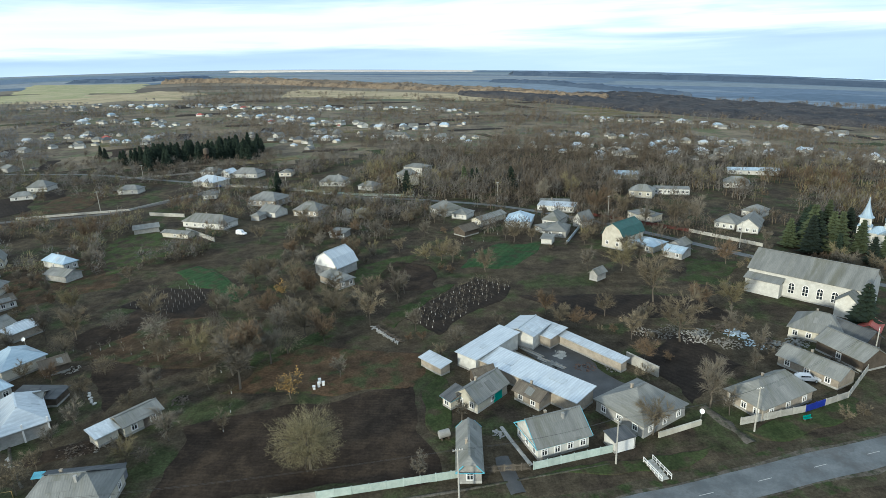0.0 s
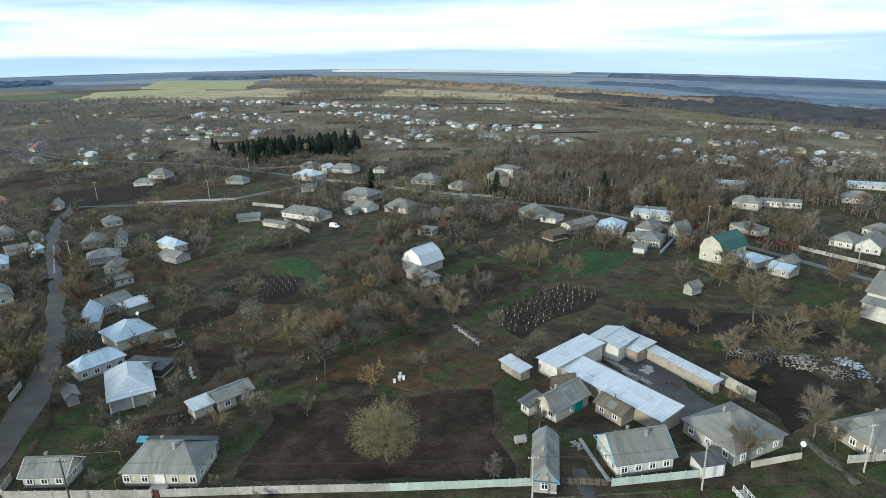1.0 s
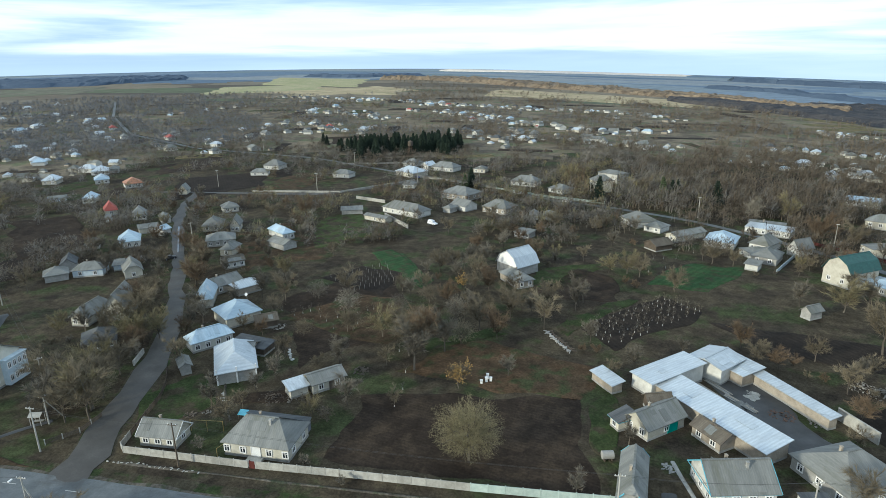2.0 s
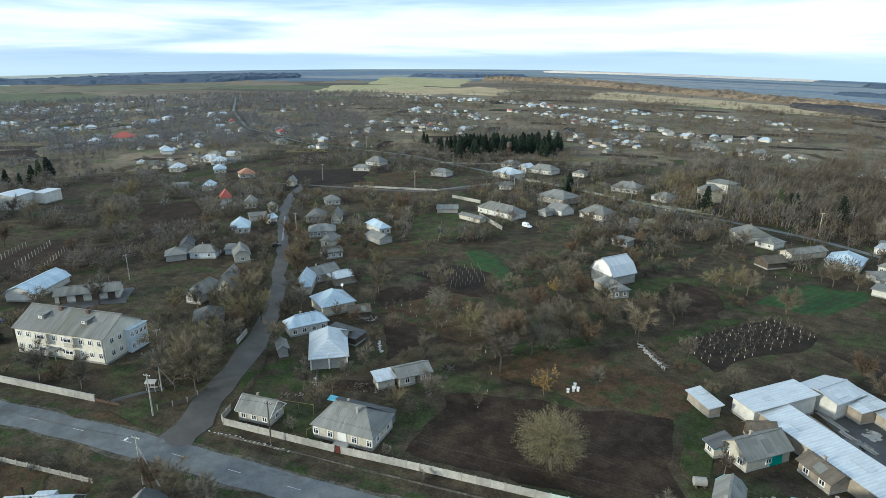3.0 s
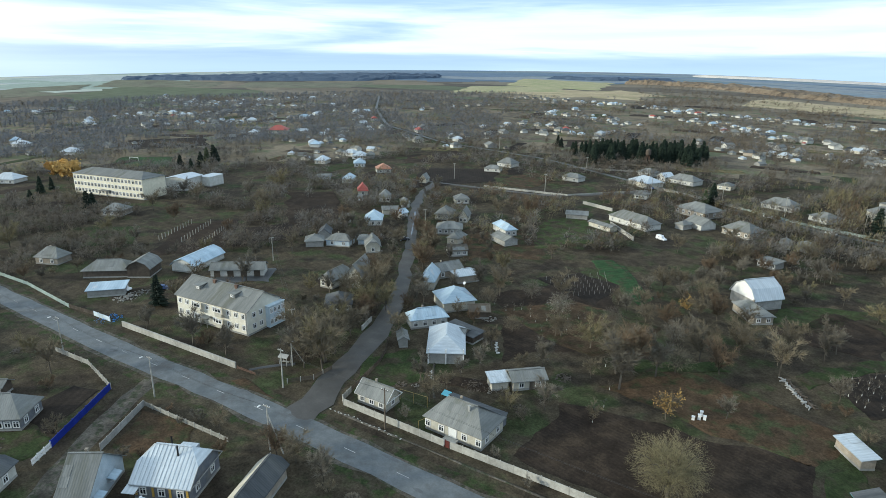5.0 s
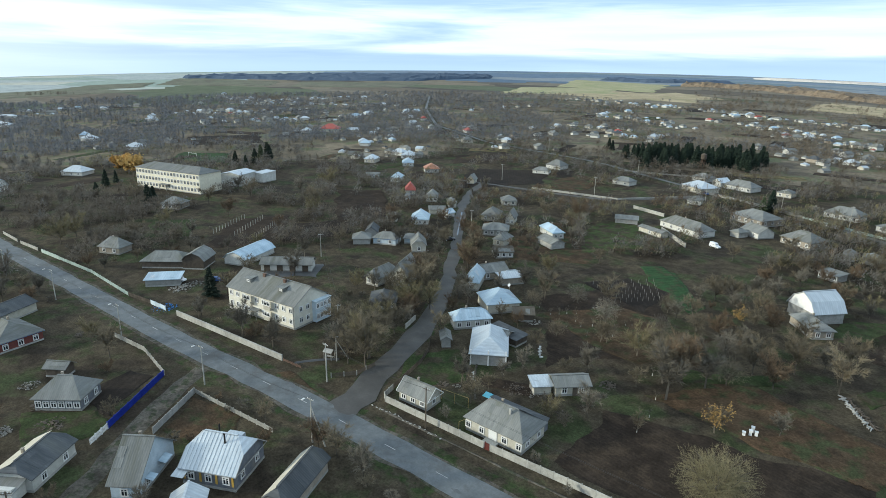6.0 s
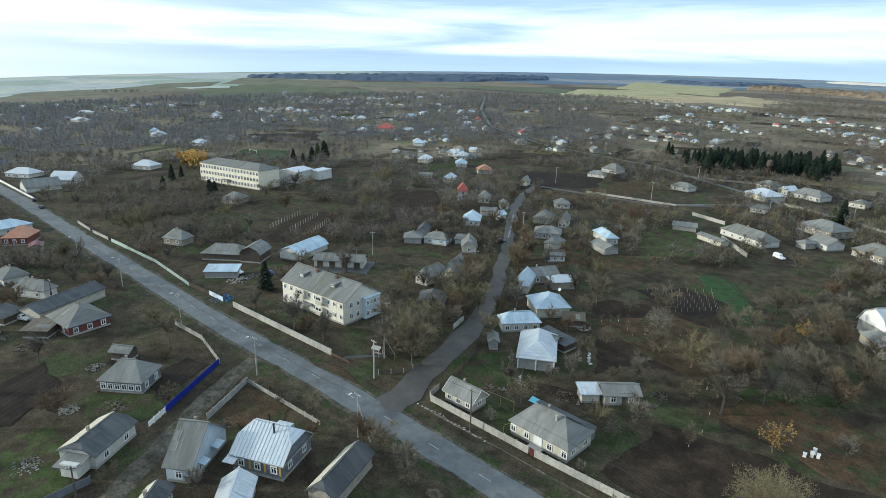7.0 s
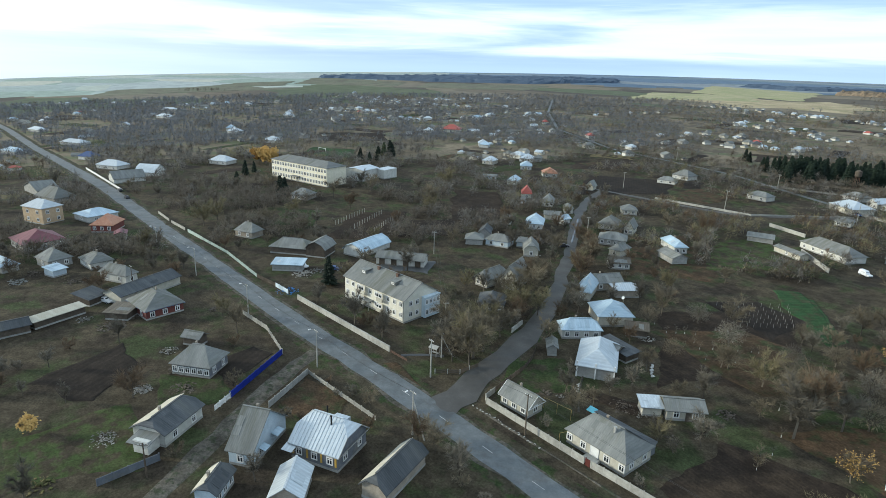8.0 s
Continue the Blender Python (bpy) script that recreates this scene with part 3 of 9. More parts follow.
def wedge(w, h, depth):
    """A dormer body: upright front, level top running back into the slope."""
    bm = bmesh.new()
    v = [bm.verts.new(p) for p in ((-w / 2, 0, -0.3), (w / 2, 0, -0.3), (w / 2, 0, h), (-w / 2, 0, h), (-w / 2, depth, h + 0.2), (w / 2, depth, h + 0.2), (-w / 2, depth, h - 0.5), (w / 2, depth, h - 0.5))]
    for f in ((0, 1, 2, 3), (3, 2, 5, 4), (0, 3, 4, 6), (1, 7, 5, 2), (4, 5, 7, 6), (0, 6, 7, 1)):
        bm.faces.new([v[k] for k in f])
    return bm


def bar_grid(xs, zs, solid, depth):
    """One connected frame of bars in the x-z plane: the cells that solid(i, j) names."""
    bm = bmesh.new()
    vs = [[bm.verts.new((x, -depth / 2, z)) for z in zs] for x in xs]
    faces = [bm.faces.new((vs[i][j], vs[i + 1][j], vs[i + 1][j + 1], vs[i][j + 1])) for i in range(len(xs) - 1) for j in range(len(zs) - 1) if solid(i, j)]
    for v in [v for v in bm.verts if not v.link_faces]:
        bm.verts.remove(v)
    out = bmesh.ops.extrude_face_region(bm, geom=faces)
    bmesh.ops.translate(bm, vec=(0, depth, 0), verts=[v for v in out["geom"] if isinstance(v, bmesh.types.BMVert)])
    bmesh.ops.recalc_face_normals(bm, faces=bm.faces)
    return bm


def window_frame_mesh(w, h):
    t = 0.17
    xs = [-w / 2, -w / 2 + t, -0.05, 0.05, w / 2 - t, w / 2]
    zs = [-h / 2, -h / 2 + t, h * 0.2 - 0.03, h * 0.2 + 0.03, h / 2 - t, h / 2]
    return mesh_from(bar_grid(xs, zs, lambda i, j: i in (0, 2, 4) or j in (0, 2, 4), 0.14), "window_frame", WHITEPAINT)


def window_on(parent, m, w=1.15, h=1.35):
    f = part("window", shared(("win", w, h), lambda: window_frame_mesh(w, h)), None, parent, "white wooden window frame", m)
    part("pane", shared(("pane", w, h), lambda: mesh_from(boxes([(0, 0.02, 0, w - 0.1, 0.05, h - 0.1)]), "pane", GLASS)), None, f, "dark glass pane")
    return f


def door_on(parent, m, w, h, material, label="plain door leaf"):
    return part("door", shared(("door", w, h, material.name), lambda: mesh_from(boxes([(0, 0, h / 2, w, 0.1, h), (0, -0.03, h + 0.06, w + 0.2, 0.12, 0.12), (-w / 2 - 0.06, -0.03, h / 2, 0.1, 0.12, h), (w / 2 + 0.06, -0.03, h / 2, 0.1, 0.12, h)]), "door", material)), None, parent, label, m)


def limb_mesh(name, limbs, sides, material):
    """Tapered three- or four-sided limbs (start, end, radius, radius) as one mesh."""
    verts, faces = [], []
    for p, q, r0, r1 in limbs:
        d = (q - p)
        if d.length < 1e-6:
            continue
        u = d.orthogonal().normalized()
        w = d.normalized().cross(u)
        base = len(verts)
        for c, r in ((p, r0), (q, r1)):
            if r <= 0:
                verts.append(tuple(c))
                continue
            for k in range(sides):
                a = 2 * math.pi * k / sides
                verts.append(tuple(c + u * (r * math.cos(a)) + w * (r * math.sin(a))))
        for k in range(sides):
            j = (k + 1) % sides
            if r1 <= 0:
                faces.append((base + k, base + j, base + sides))
            else:
                faces.append((base + k, base + j, base + sides + j, base + sides + k))
    me = bpy.data.meshes.new(name)
    me.from_pydata(verts, [], faces)
    me.materials.append(material)
    return me


def tube(points, radius, sides, material, name="tube"):
    """One connected tube along a line of points."""
    verts, faces = [], []
    for i, p in enumerate(points):
        d = (points[min(i + 1, len(points) - 1)] - points[max(i - 1, 0)]).normalized()
        u = d.cross(Vector((0, 0, 1))).normalized()
        w = d.cross(u)
        for k in range(sides):
            a = 2 * math.pi * k / sides
            verts.append(tuple(p + u * (radius * math.cos(a)) + w * (radius * math.sin(a))))
        if i:
            b = (i - 1) * sides
            for k in range(sides):
                j = (k + 1) % sides
                faces.append((b + k, b + j, b + sides + j, b + sides + k))
    me = bpy.data.meshes.new(name)
    me.from_pydata(verts, [], faces)
    me.materials.append(material)
    return me


ROOFWORD = {"hip": "hip", "gable": "gable", "halfhip": "clipped gable", "gambrel": "rounded", "mono": "lean-to", "flat": "flat"}
COVERWORD = {SLATE.name: "grey slate", DARKSLATE.name: "dark slate", BROWNSLATE.name: "brown slate", ZINC.name: "pale metal", BLUEZINC.name: "pale blue metal", REDTILE.name: "red", WINETILE.name: "wine red", ORANGETILE.name: "orange", GREENTIN.name: "green metal", NAVYTIN.name: "navy blue", CREAMSHEET.name: "cream sheet"}
WALLWORD = {BEIGE.name: "warm beige", WHITEWASH.name: "whitewashed", CREAM.name: "cream", PLASTER.name: "grey plastered", BRICK.name: "sand brick", BOARDS.name: "board", SKYWALL.name: "pale blue", SLATEBLUE.name: "blue-grey", REDWALL.name: "dark red", BLUEPAINT.name: "bright blue", YELLOWWASH.name: "pale yellow", SCHOOLWASH.name: "pale yellow plastered"}


PATCH_COVERS = {SLATE.name: (SLATE,), DARKSLATE.name: (DARKSLATE,), BROWNSLATE.name: (SLATE, BROWNSLATE), ZINC.name: (ZINC,), BLUEZINC.name: (ZINC, BLUEZINC, BLUEZINC)}


def roof_patches(t, roof, cover, L, W, eave, rise, rng):
    """Replaced sheets lying a little proud of the roof, with tones of their own."""
    if cover.name not in PATCH_COVERS or roof in ("flat", "gambrel"):
        return
    mono = roof == "mono"
    k = math.atan2(rise, W) if mono else math.atan2(rise, W / 2)
    run = (W if mono else W / 2) / math.cos(k)
    for _ in range(rng.randint(1, 4)):
        w, h = rng.choice((1.1, 1.1, 2.2, 3.3)), rng.choice((0.9, 1.6, 1.6, 2.4))
        side = -1 if mono else rng.choice((-1, -1, 1))
        h = min(h, run * 0.6)
        up = rng.uniform(h / 2 + 0.1, run - h / 2 - 0.25)
        reach = L / 2 - w / 2 - 0.2
        if roof in ("hip", "halfhip"):
            reach -= (up + h / 2) * math.cos(k) * (0.85 if roof == "hip" else 0.45) + 0.2
        if reach < 0.2:
            continue
        m = pose(rng.uniform(-reach, reach), side * (W / 2 - up * math.cos(k)), eave + up * math.sin(k) + 0.035, -side * math.degrees(k) + (0.6 * side), 0, rng.uniform(-1.5, 1.5))
        part("roof_sheet", boxes([(0, 0, 0, w, h, 0.03)]), rng.choice(PATCH_COVERS[cover.name]), t, "replaced roof sheet", m)


def house(x, y, turn, L, W, eave, rise, roof="hip", cover=None, walls=None, f=0, r=0, l=0, b=0, trim=None, chim=0, door=None, doors=0, porch=0, posts=0, seams=0, storeys=1, label="", ridge_y=0, keep=0, name="house", category="house"):
    L, W = max(L, 2.6), max(W, 2.6)
    if roof not in ("mono", "flat") and not keep and (ridge_y or W > L):
        turn, L, W = turn + 90, W, L
        f, b, l, r = r, l, f, b
    cover, walls = cover or SLATE, walls or CREAM
    label = label or f"{WALLWORD[walls.name]} village house with {COVERWORD[cover.name]} {ROOFWORD[roof]} roof"
    if len(label.split()) < 4:
        label += f" with {COVERWORD[cover.name]} roof"
    t = thing(name, x, y, turn, label, category)
    BUSY.append((x, y, 0.5 * math.hypot(L, W) + 0.5))
    o = 0.42 if roof != "flat" else 0.15
    hl, hw = L / 2 - o, W / 2 - o
    body_l = hl - (0.02 if roof != "gambrel" else 0)
    part("wall", prism(body_profile(roof, hw, W, eave, rise), body_l), walls, t, f"{WALLWORD[walls.name]} walls")
    part("plinth", boxes([(0, 0, 0.2, 2 * body_l + 0.08, 2 * hw + 0.08, 0.44)]), PLASTER, t, "grey plinth")
    near = math.hypot(x, y) < 260
    part("roof", slab(bmesh.new(), roof_polys(roof, L, W, eave, rise), 0.14), cover, t, f"{COVERWORD[cover.name]} roof covering")
    if near and roof in ("gable", "halfhip", "hip", "gambrel"):
        run = {"hip": max(0.3, L - 2 * min(L / 2 * 0.96, W / 2 * 0.85)), "halfhip": L - W * 0.42, "gable": L + 0.06, "gambrel": L + 0.06}[roof]
        part("ridge_cap", boxes([(0, 0, eave + rise + 0.02, run, 0.32, 0.1)]), cover, t)
    if near:
        roof_patches(t, roof, cover, L, W, eave, rise, random.Random(int(x * 31 + y * 17)))
    if near and f and not chim and category == "house":
        chim = 1
    if trim:
        k = math.atan2(rise, W / 2)
        items = []
        for s in (-1, 1):
            items.append((s * (L / 2 - 0.04), 0, eave - 0.12, 0.07, W, 0.13))
        part("fascia", boxes(items + [(0, -W / 2 + 0.04, eave - 0.12, L - 0.2, 0.07, 0.13), (0, W / 2 - 0.04, eave - 0.12, L - 0.2, 0.07, 0.13)]), trim, t, "painted eaves board")
        if roof in ("gable", "halfhip"):
            run = W / 2 / math.cos(k) * (0.55 if roof == "halfhip" else 1.0)
            for sx in (-1, 1):
                for sy in (-1, 1):
                    c = run / 2
                    part("barge_board", shared(("barge", round(run, 2), trim.name), lambda: mesh_from(boxes([(0, 0, 0, 0.06, run, 0.16)]), "barge_board", trim)), None, t, "",
                         pose(sx * (L / 2 + 0.035), sy * (W / 2 - c * math.cos(k)), eave + c * math.sin(k) - 0.06, -sy * math.degrees(k), 0, 0))
    win = (1.15, 1.35) if near else (1.3, 1.4)
    for side, count in (("f", f), ("b", b), ("l", l), ("r", r)):
        run = 2 * (hl if side in "fb" else hw)
        for s in range(storeys):
            base = eave - 1.25 if storeys == 1 else 1.7 + s * 2.9
            base = max(min(base, 1.9) if storeys == 1 else base, 1.25)
            for i in range(count):
                p = (i + 0.5) / count * run - run / 2
                if porch and side == "f" and storeys == 1:
                    p += 0.9 if p > 0 else -0.9
                if side == "f":
                    m = pose(p, -hw - 0.03, base)
                elif side == "b":
                    m = pose(-p, hw + 0.03, base, 0, 0, 180)
                elif side == "l":
                    m = pose(-body_l - 0.03, -p, base, 0, 0, -90)
                else:
                    m = pose(body_l + 0.03, p, base, 0, 0, 90)
                window_on(t, m, *win)
    if door:
        door_on(t, pose(hl * 0.35, -hw - 0.02, 0), 2.2, 2.1, door, "painted double door")
    for i in range(doors):
        door_on(t, pose(-hl + (i + 0.5) / doors * 2 * hl, -hw - 0.02, 0), 1.6, 1.9, BOARDS, "dark plank door")
    for i in range(chim):
        cx = (-0.2 + 0.45 * i) * L * 0.5
        m = pose(cx, -W * 0.12 if i else W * 0.1, eave + rise * 0.8 + 0.35)
        if cover is ZINC:
            part("chimney", limb_mesh("chimney", [(Vector((0, 0, -0.6)), Vector((0, 0, 1.0)), 0.13, 0.13), (Vector((0, 0, 1.0)), Vector((0, 0, 1.12)), 0.2, 0.16)], 8, RUBBER), None, t, "thin black stove pipe", m)
        else:
            part("chimney", boxes([(0, 0, -0.15, 0.36, 0.36, 1.1), (0, 0, 0.42, 0.44, 0.44, 0.1)]), PLASTER if i else BRICK, t, "short plastered chimney", m)
    if seams and f == 3:
        for i in range(4):
            part("pilaster", shared("pilaster", lambda: mesh_from(boxes([(0, 0, 0, 0.34, 0.1, 1.7)]), "pilaster", AMBER)), None, t, "ochre yellow window pilaster", pose(-hl + 0.35 + i * (2 * hl - 0.7) / 3, -hw - 0.04, eave - 1.2))
    if porch:
        # a long dark rear slope runs down from the ridge over the back rooms
        part("rear_roof", slab(bmesh.new(), [[(L * 0.44, W / 2 + 1.9, eave - 0.35), (-L * 0.52, W / 2 + 1.9, eave - 0.35), (-L * 0.29, 0.12, eave + rise + 0.10), (L * 0.26, 0.12, eave + rise + 0.10)], [(L * 0.26, 0.12, eave + rise + 0.10), (L * 0.49, W / 2 - 0.1, eave + 0.06), (L * 0.44, W / 2 + 1.9, eave - 0.35)]], 0.08), DARKSLATE, t, "dark sheet rear roof slope")
        part("rear_wall", boxes([(0, W / 2 + 0.5, (eave - 0.5) / 2, L * 0.86, 2.2, eave - 0.5)]), SLATEBLUE, t, "blue-grey rear rooms")
        door_on(t, pose(0, -hw - 0.02, 0.45), 1.5, 2.1, WHITEPAINT, "white double door")
        part("porch_step", boxes([(0, -hw - 0.9, 0.2, 2.6, 1.7, 0.42), (0, -hw - 1.95, 0.1, 2.2, 0.4, 0.22)]), CONCRETE, t, "concrete porch steps")
    if posts:
        for i in range(3):
            part("veranda_post", shared("vpost", lambda: mesh_from(boxes([(0, 0, 1.75, 0.28, 0.28, 3.5)]), "veranda_post", WHITEPAINT)), None, t, "white veranda post", pose(-L / 2 + 0.3, (i - 1) * (W / 2 - 0.5), 0))
    if seams:
        k = math.atan2(rise, W / 2)
        run = W / 2 / math.cos(k)
        n = int(L / 0.62)
        for i in range(1, n):
            sx = -L / 2 + i * L / n
            cut = 1.0 if roof == "gable" or abs(sx) < L / 2 - W * 0.21 else 0.5 + 0.5 * max(0, (L / 2 - abs(sx)) / (W * 0.21)) * 0.9
            if roof == "hip":
                cut = min(1.0, (L / 2 - abs(sx)) / (W / 2 * 0.85))
            if roof in ("mono", "flat"):
                k, run, cut = math.atan2(rise, W), math.hypot(W, rise), 1.0
            for sy in ((-1, 1) if roof not in ("mono", "flat") else (-1,)):
                q = run * cut
                part("seam", shared(("seam", round(q, 1)), lambda: mesh_from(boxes([(0, 0, 0, 0.05, round(q, 1) - 0.05, 0.07)]), "seam", ZINC)), None, t, "",
                     pose(sx, sy * (W / 2 - q / 2 * math.cos(k)), eave + q / 2 * math.sin(k) + 0.03, -sy * math.degrees(k), 0, 0))
    return t


def shed(*a, **k):
    return house(*a, name="shed", category="shed", **k)


def garage(*a, **k):
    t = house(*a, name="garage", category="garage", **k)
    L, W = a[3], a[4]
    door_on(t, pose(0, -W / 2 + 0.12, 0), L * 0.7, 2.0, WHITEPAINT, "white garage door")
    return t


# ---- the roads ----
TRACK = [(-112, 45), (-109, 40.6), (-103.3, 32.1), (-97, 25), (-91, 18.5), (-84, 12), (-80.8, 7.5), (-72, -5)]
MAIN = [(190, 98), (120, 86), (73, 77), (24, 65), (-52, 56.8), (-86, 53.2), (-132, 45.9), (-240, 33.6), (-337, 24), (-571, -5), (-744, -25), (-1080, -72), (-1500, -130)]
ribbon("road_shoulder", MAIN, 13.5, SHOULDER, "muddy road verge with dead grass", 0.03, "verge", 1.2)
ribbon("road_edge", MAIN, 7.3, DIRT, "grey gravel and mud along the asphalt edge", 0.055, "verge", 1.6)
ribbon("road", MAIN, 5.8, ASPHALT, "grey cracked asphalt village road", 0.085, ragged=0.5)


def road_patches(name, count, offset, size, material, label, seed):
    """Uneven repair patches and worn spots lying on the asphalt."""
    rng = random.Random(seed)
    bm = bmesh.new()
    for _ in range(count):
        k = rng.choice((2, 3, 4, 5, 6))
        (ax, ay), (bx, by) = MAIN[k], MAIN[k + 1]
        u, d = rng.random(), math.hypot(bx - ax, by - ay)
        ux, uy = (bx - ax) / d, (by - ay) / d
        o = rng.uniform(-offset, offset)
        cx, cy = ax + (bx - ax) * u - uy * o, ay + (by - ay) * u + ux * o
        l, w = rng.uniform(0.8, 3.2) * size, rng.uniform(0.3, 0.9) * size
        ring = []
        for i in range(9):
            a = 2 * math.pi * i / 9
            p, q = l * math.cos(a) * rng.uniform(0.6, 1.2), w * math.sin(a) * rng.uniform(0.6, 1.2)
            x, y = cx + ux * p - uy * q, cy + uy * p + ux * q
            ring.append(bm.verts.new((x, y, ground_z(x, y) + 0.128 + math.hypot(x, y) * 0.0005)))
        bm.faces.new(ring)
    return tagged(new(name, mesh_from(bm, name, material)), label, "road", kind="structure")
LANE = [(-77.5, 52.5), (-79.4, 57.5), (-82.2, 63.9), (-86.0, 72.7), (-89.4, 80.4), (-92.8, 87.5), (-98.4, 99.0), (-105.5, 110.0), (-113.9, 120.5), (-131.6, 141.7), (-155.5, 170.2), (-178.4, 196.1), (-193, 216), (-206, 243)]
ribbon("lane_verge", LANE[1:], 8.2, SHOULDER, "muddy lane verge with dead grass", 0.045, "verge", 1.2)
ribbon("lane", LANE, 4.3, LANEROAD, "grey worn village lane", 0.075, ragged=1.7, flare=0.42)
ribbon("puddle", [(-146, 158.5), (-155.5, 170.2), (-170, 187)], 1.5, WET, "wet shining rut along the lane", 0.10, "path", 1.0)
FARSTREET = [(190, 60), (150, 105), (98.7, 170), (63.5, 219), (30, 250), (-8.4, 268), (-32, 272), (-65.5, 297), (-132, 322), (-200, 352), (-306, 366), (-423, 423), (-587, 566), (-800, 780)]
ribbon("street_verge", FARSTREET, 11.0, SHOULDER, "street verge with dead grass", 0.04, "verge", 1.0)
ribbon("street", FARSTREET, 3.1, ASPHALT, "grey village street", 0.14, ragged=0.3)
ribbon("cross_street", [(-230, 238), (-184, 247.7), (-140.5, 256.3), (-108, 300)], 2.8, LANEROAD, "grey side street", 0.16, ragged=0.4)
ribbon("farm_track", TRACK, 4.2, DIRT, "dirt track between gardens", 0.06, ragged=1.6)

plot("garden_plot", [(-68.4, 81.6), (-70.5, 84.5), (-59.5, 90), (-57.4, 85.6)], PLOUGHED, "dark dug garden bed", 0.05, 0.0, 0.5, 12)


def far_strips():
    """Narrow fields and gardens between the far houses."""
    rng = random.Random(14)
    for _ in range(150):
        az, r = radians(rng.uniform(-40, 98)), 320 * math.exp(rng.random() * math.log(3.2))
        x, y = -r * math.sin(az), r * math.cos(az)
        a = rng.choice((0.35, 0.35 + math.pi / 2)) + rng.uniform(-0.2, 0.2)
        L, W = rng.uniform(22, 48) * (0.6 + r / 700), rng.uniform(7, 15) * (0.6 + r / 600)
        c, s = math.cos(a), math.sin(a)
        quad = [(x + c * u * L / 2 - s * v * W / 2, y + s * u * L / 2 + c * v * W / 2) for u, v in ((-1, -1), (1, -1), (1, 1), (-1, 1))]
        m, word = rng.choice(((PLOUGHED, "dark ploughed strip"), (PLOUGHED, "dark ploughed strip"), (DARKSOIL, "dark bare strip"), (LAWN, "dull green strip"), (DRYGRASS, "dry grass strip"), (REDSOIL, "brown fallow strip")))
        plot("far_field", quad, m, word + " among far gardens", 0.05, 0.4, 1.2, 6)


far_strips()

road_patches("road_patch", 30, 2.4, 0.8, PATCH, "dark repair patches on the asphalt", 3)

# ---- garden plots and fields ----
plot('garden_plot', [(-44, 70), (-46, 93), (-4, 103), (-0, 75)], PLOUGHED, 'dark ploughed garden field')
plot('garden_plot', [(-42, 117), (-25, 131), (-23, 127), (-40, 112)], LAWN, 'green grass strip between the orchard rows', trees=0.2, lift=0.07, ragged=0.8)
plot('garden_plot', [(-45, 102), (-33, 123), (-2, 115), (-4, 100)], REDSOIL, 'orchard floor with fallen leaves', trees=0.5)
plot('garden_plot', [(-4, 100), (-1, 107), (3, 98), (2, 77)], LAWN, 'rough grass beside the yard')
plot('garden_plot', [(41, 110), (55, 121), (63, 103), (46, 89)], DARKSOIL, 'bare dark soil', trees=0.1)
plot('garden_plot', [(20, 147), (70, 142), (74, 122), (32, 131)], DARKSOIL, 'bare dark soil strip', trees=0.1)
plot('garden_plot', [(-23, 155), (-11, 180), (0, 175), (0, 150)], PLOUGHED, 'dark ploughed field behind the white barn', trees=0.02)
plot('garden_plot', [(6, 171), (23, 195), (39, 194), (25, 167)], GREENCROP, 'green winter crop patch')
plot('garden_plot', [(-27, 159), (-23, 176), (-1, 191), (-13, 160)], LAWN, 'grass round the white barn', trees=0.1)
plot('garden_plot', [(-78, 175), (-72, 179), (-52, 156), (-56, 150)], GREENCROP, 'narrow green winter crop bed')
plot('garden_plot', [(-85, 149), (-78, 165), (-65, 161), (-61, 140)], DARKSOIL, 'dark vine bed', trees=0.05)
plot('garden_plot', [(-118, 202), (-119, 229), (-93, 220), (-89, 195)], GRASS, 'green lawn behind the long house', trees=0.05)
plot('garden_plot', [(68, 151), (79, 171), (92, 167), (82, 145)], LAWN, 'green grass by the street', trees=0.1)
plot('garden_plot', [(-84, 119), (-69, 142), (-42, 139), (-48, 113)], REDSOIL, 'brown orchard ground', trees=0.3)
plot('garden_plot', [(-10, 134), (13, 163), (23, 152), (0, 124)], DARKSOIL, 'dark dug soil under the young orchard', trees=0.0)
plot('garden_plot', [(-14, 134), (3, 158), (6, 157), (-11, 128)], LAWN, 'green grass strip beside the young orchard', trees=0.05, lift=0.07, ragged=0.8)
plot('garden_plot', [(17, 120), (28, 119), (39, 97), (29, 93)], WETEARTH, 'grey packed earth farm yard', lift=0.05)
plot('garden_plot', [(-141, 185), (-132, 207), (-90, 169), (-115, 147)], REDSOIL, 'brown garden ground', trees=0.6)
plot('garden_plot', [(12, 73), (33, 78), (43, 79), (36, 74)], LAWN, 'green road verge', lift=0.07)
plot('garden_plot', [(49, 83), (74, 92), (79, 89), (57, 80)], LAWN, 'green road verge', lift=0.07)
plot('garden_plot', [(-126, -10), (-138, 9), (-126, 12), (-112, 3)], DARKSOIL, 'dark dug garden plot')
plot('garden_plot', [(-91, -13), (-110, -11), (-109, 9), (-88, 9)], GRASS, 'rough green grass', trees=0.1)
plot('garden_plot', [(-106, 11), (-117, 15), (-110, 25), (-102, 23)], LAWN, 'rough green grass', trees=0.1)
plot('garden_plot', [(-105, 24), (-118, 25), (-121, 35), (-115, 38)], DARKSOIL, 'dark dug plot beside the blue fence')
plot('garden_plot', [(-95, 30), (-103, 39), (-88, 44), (-82, 36)], REDSOIL, 'leaf strewn garden', trees=0.2)
plot('garden_plot', [(-192, 134), (-247, 175), (-232, 193), (-186, 164)], PLOUGHED, 'dark ploughed garden', trees=0.05)
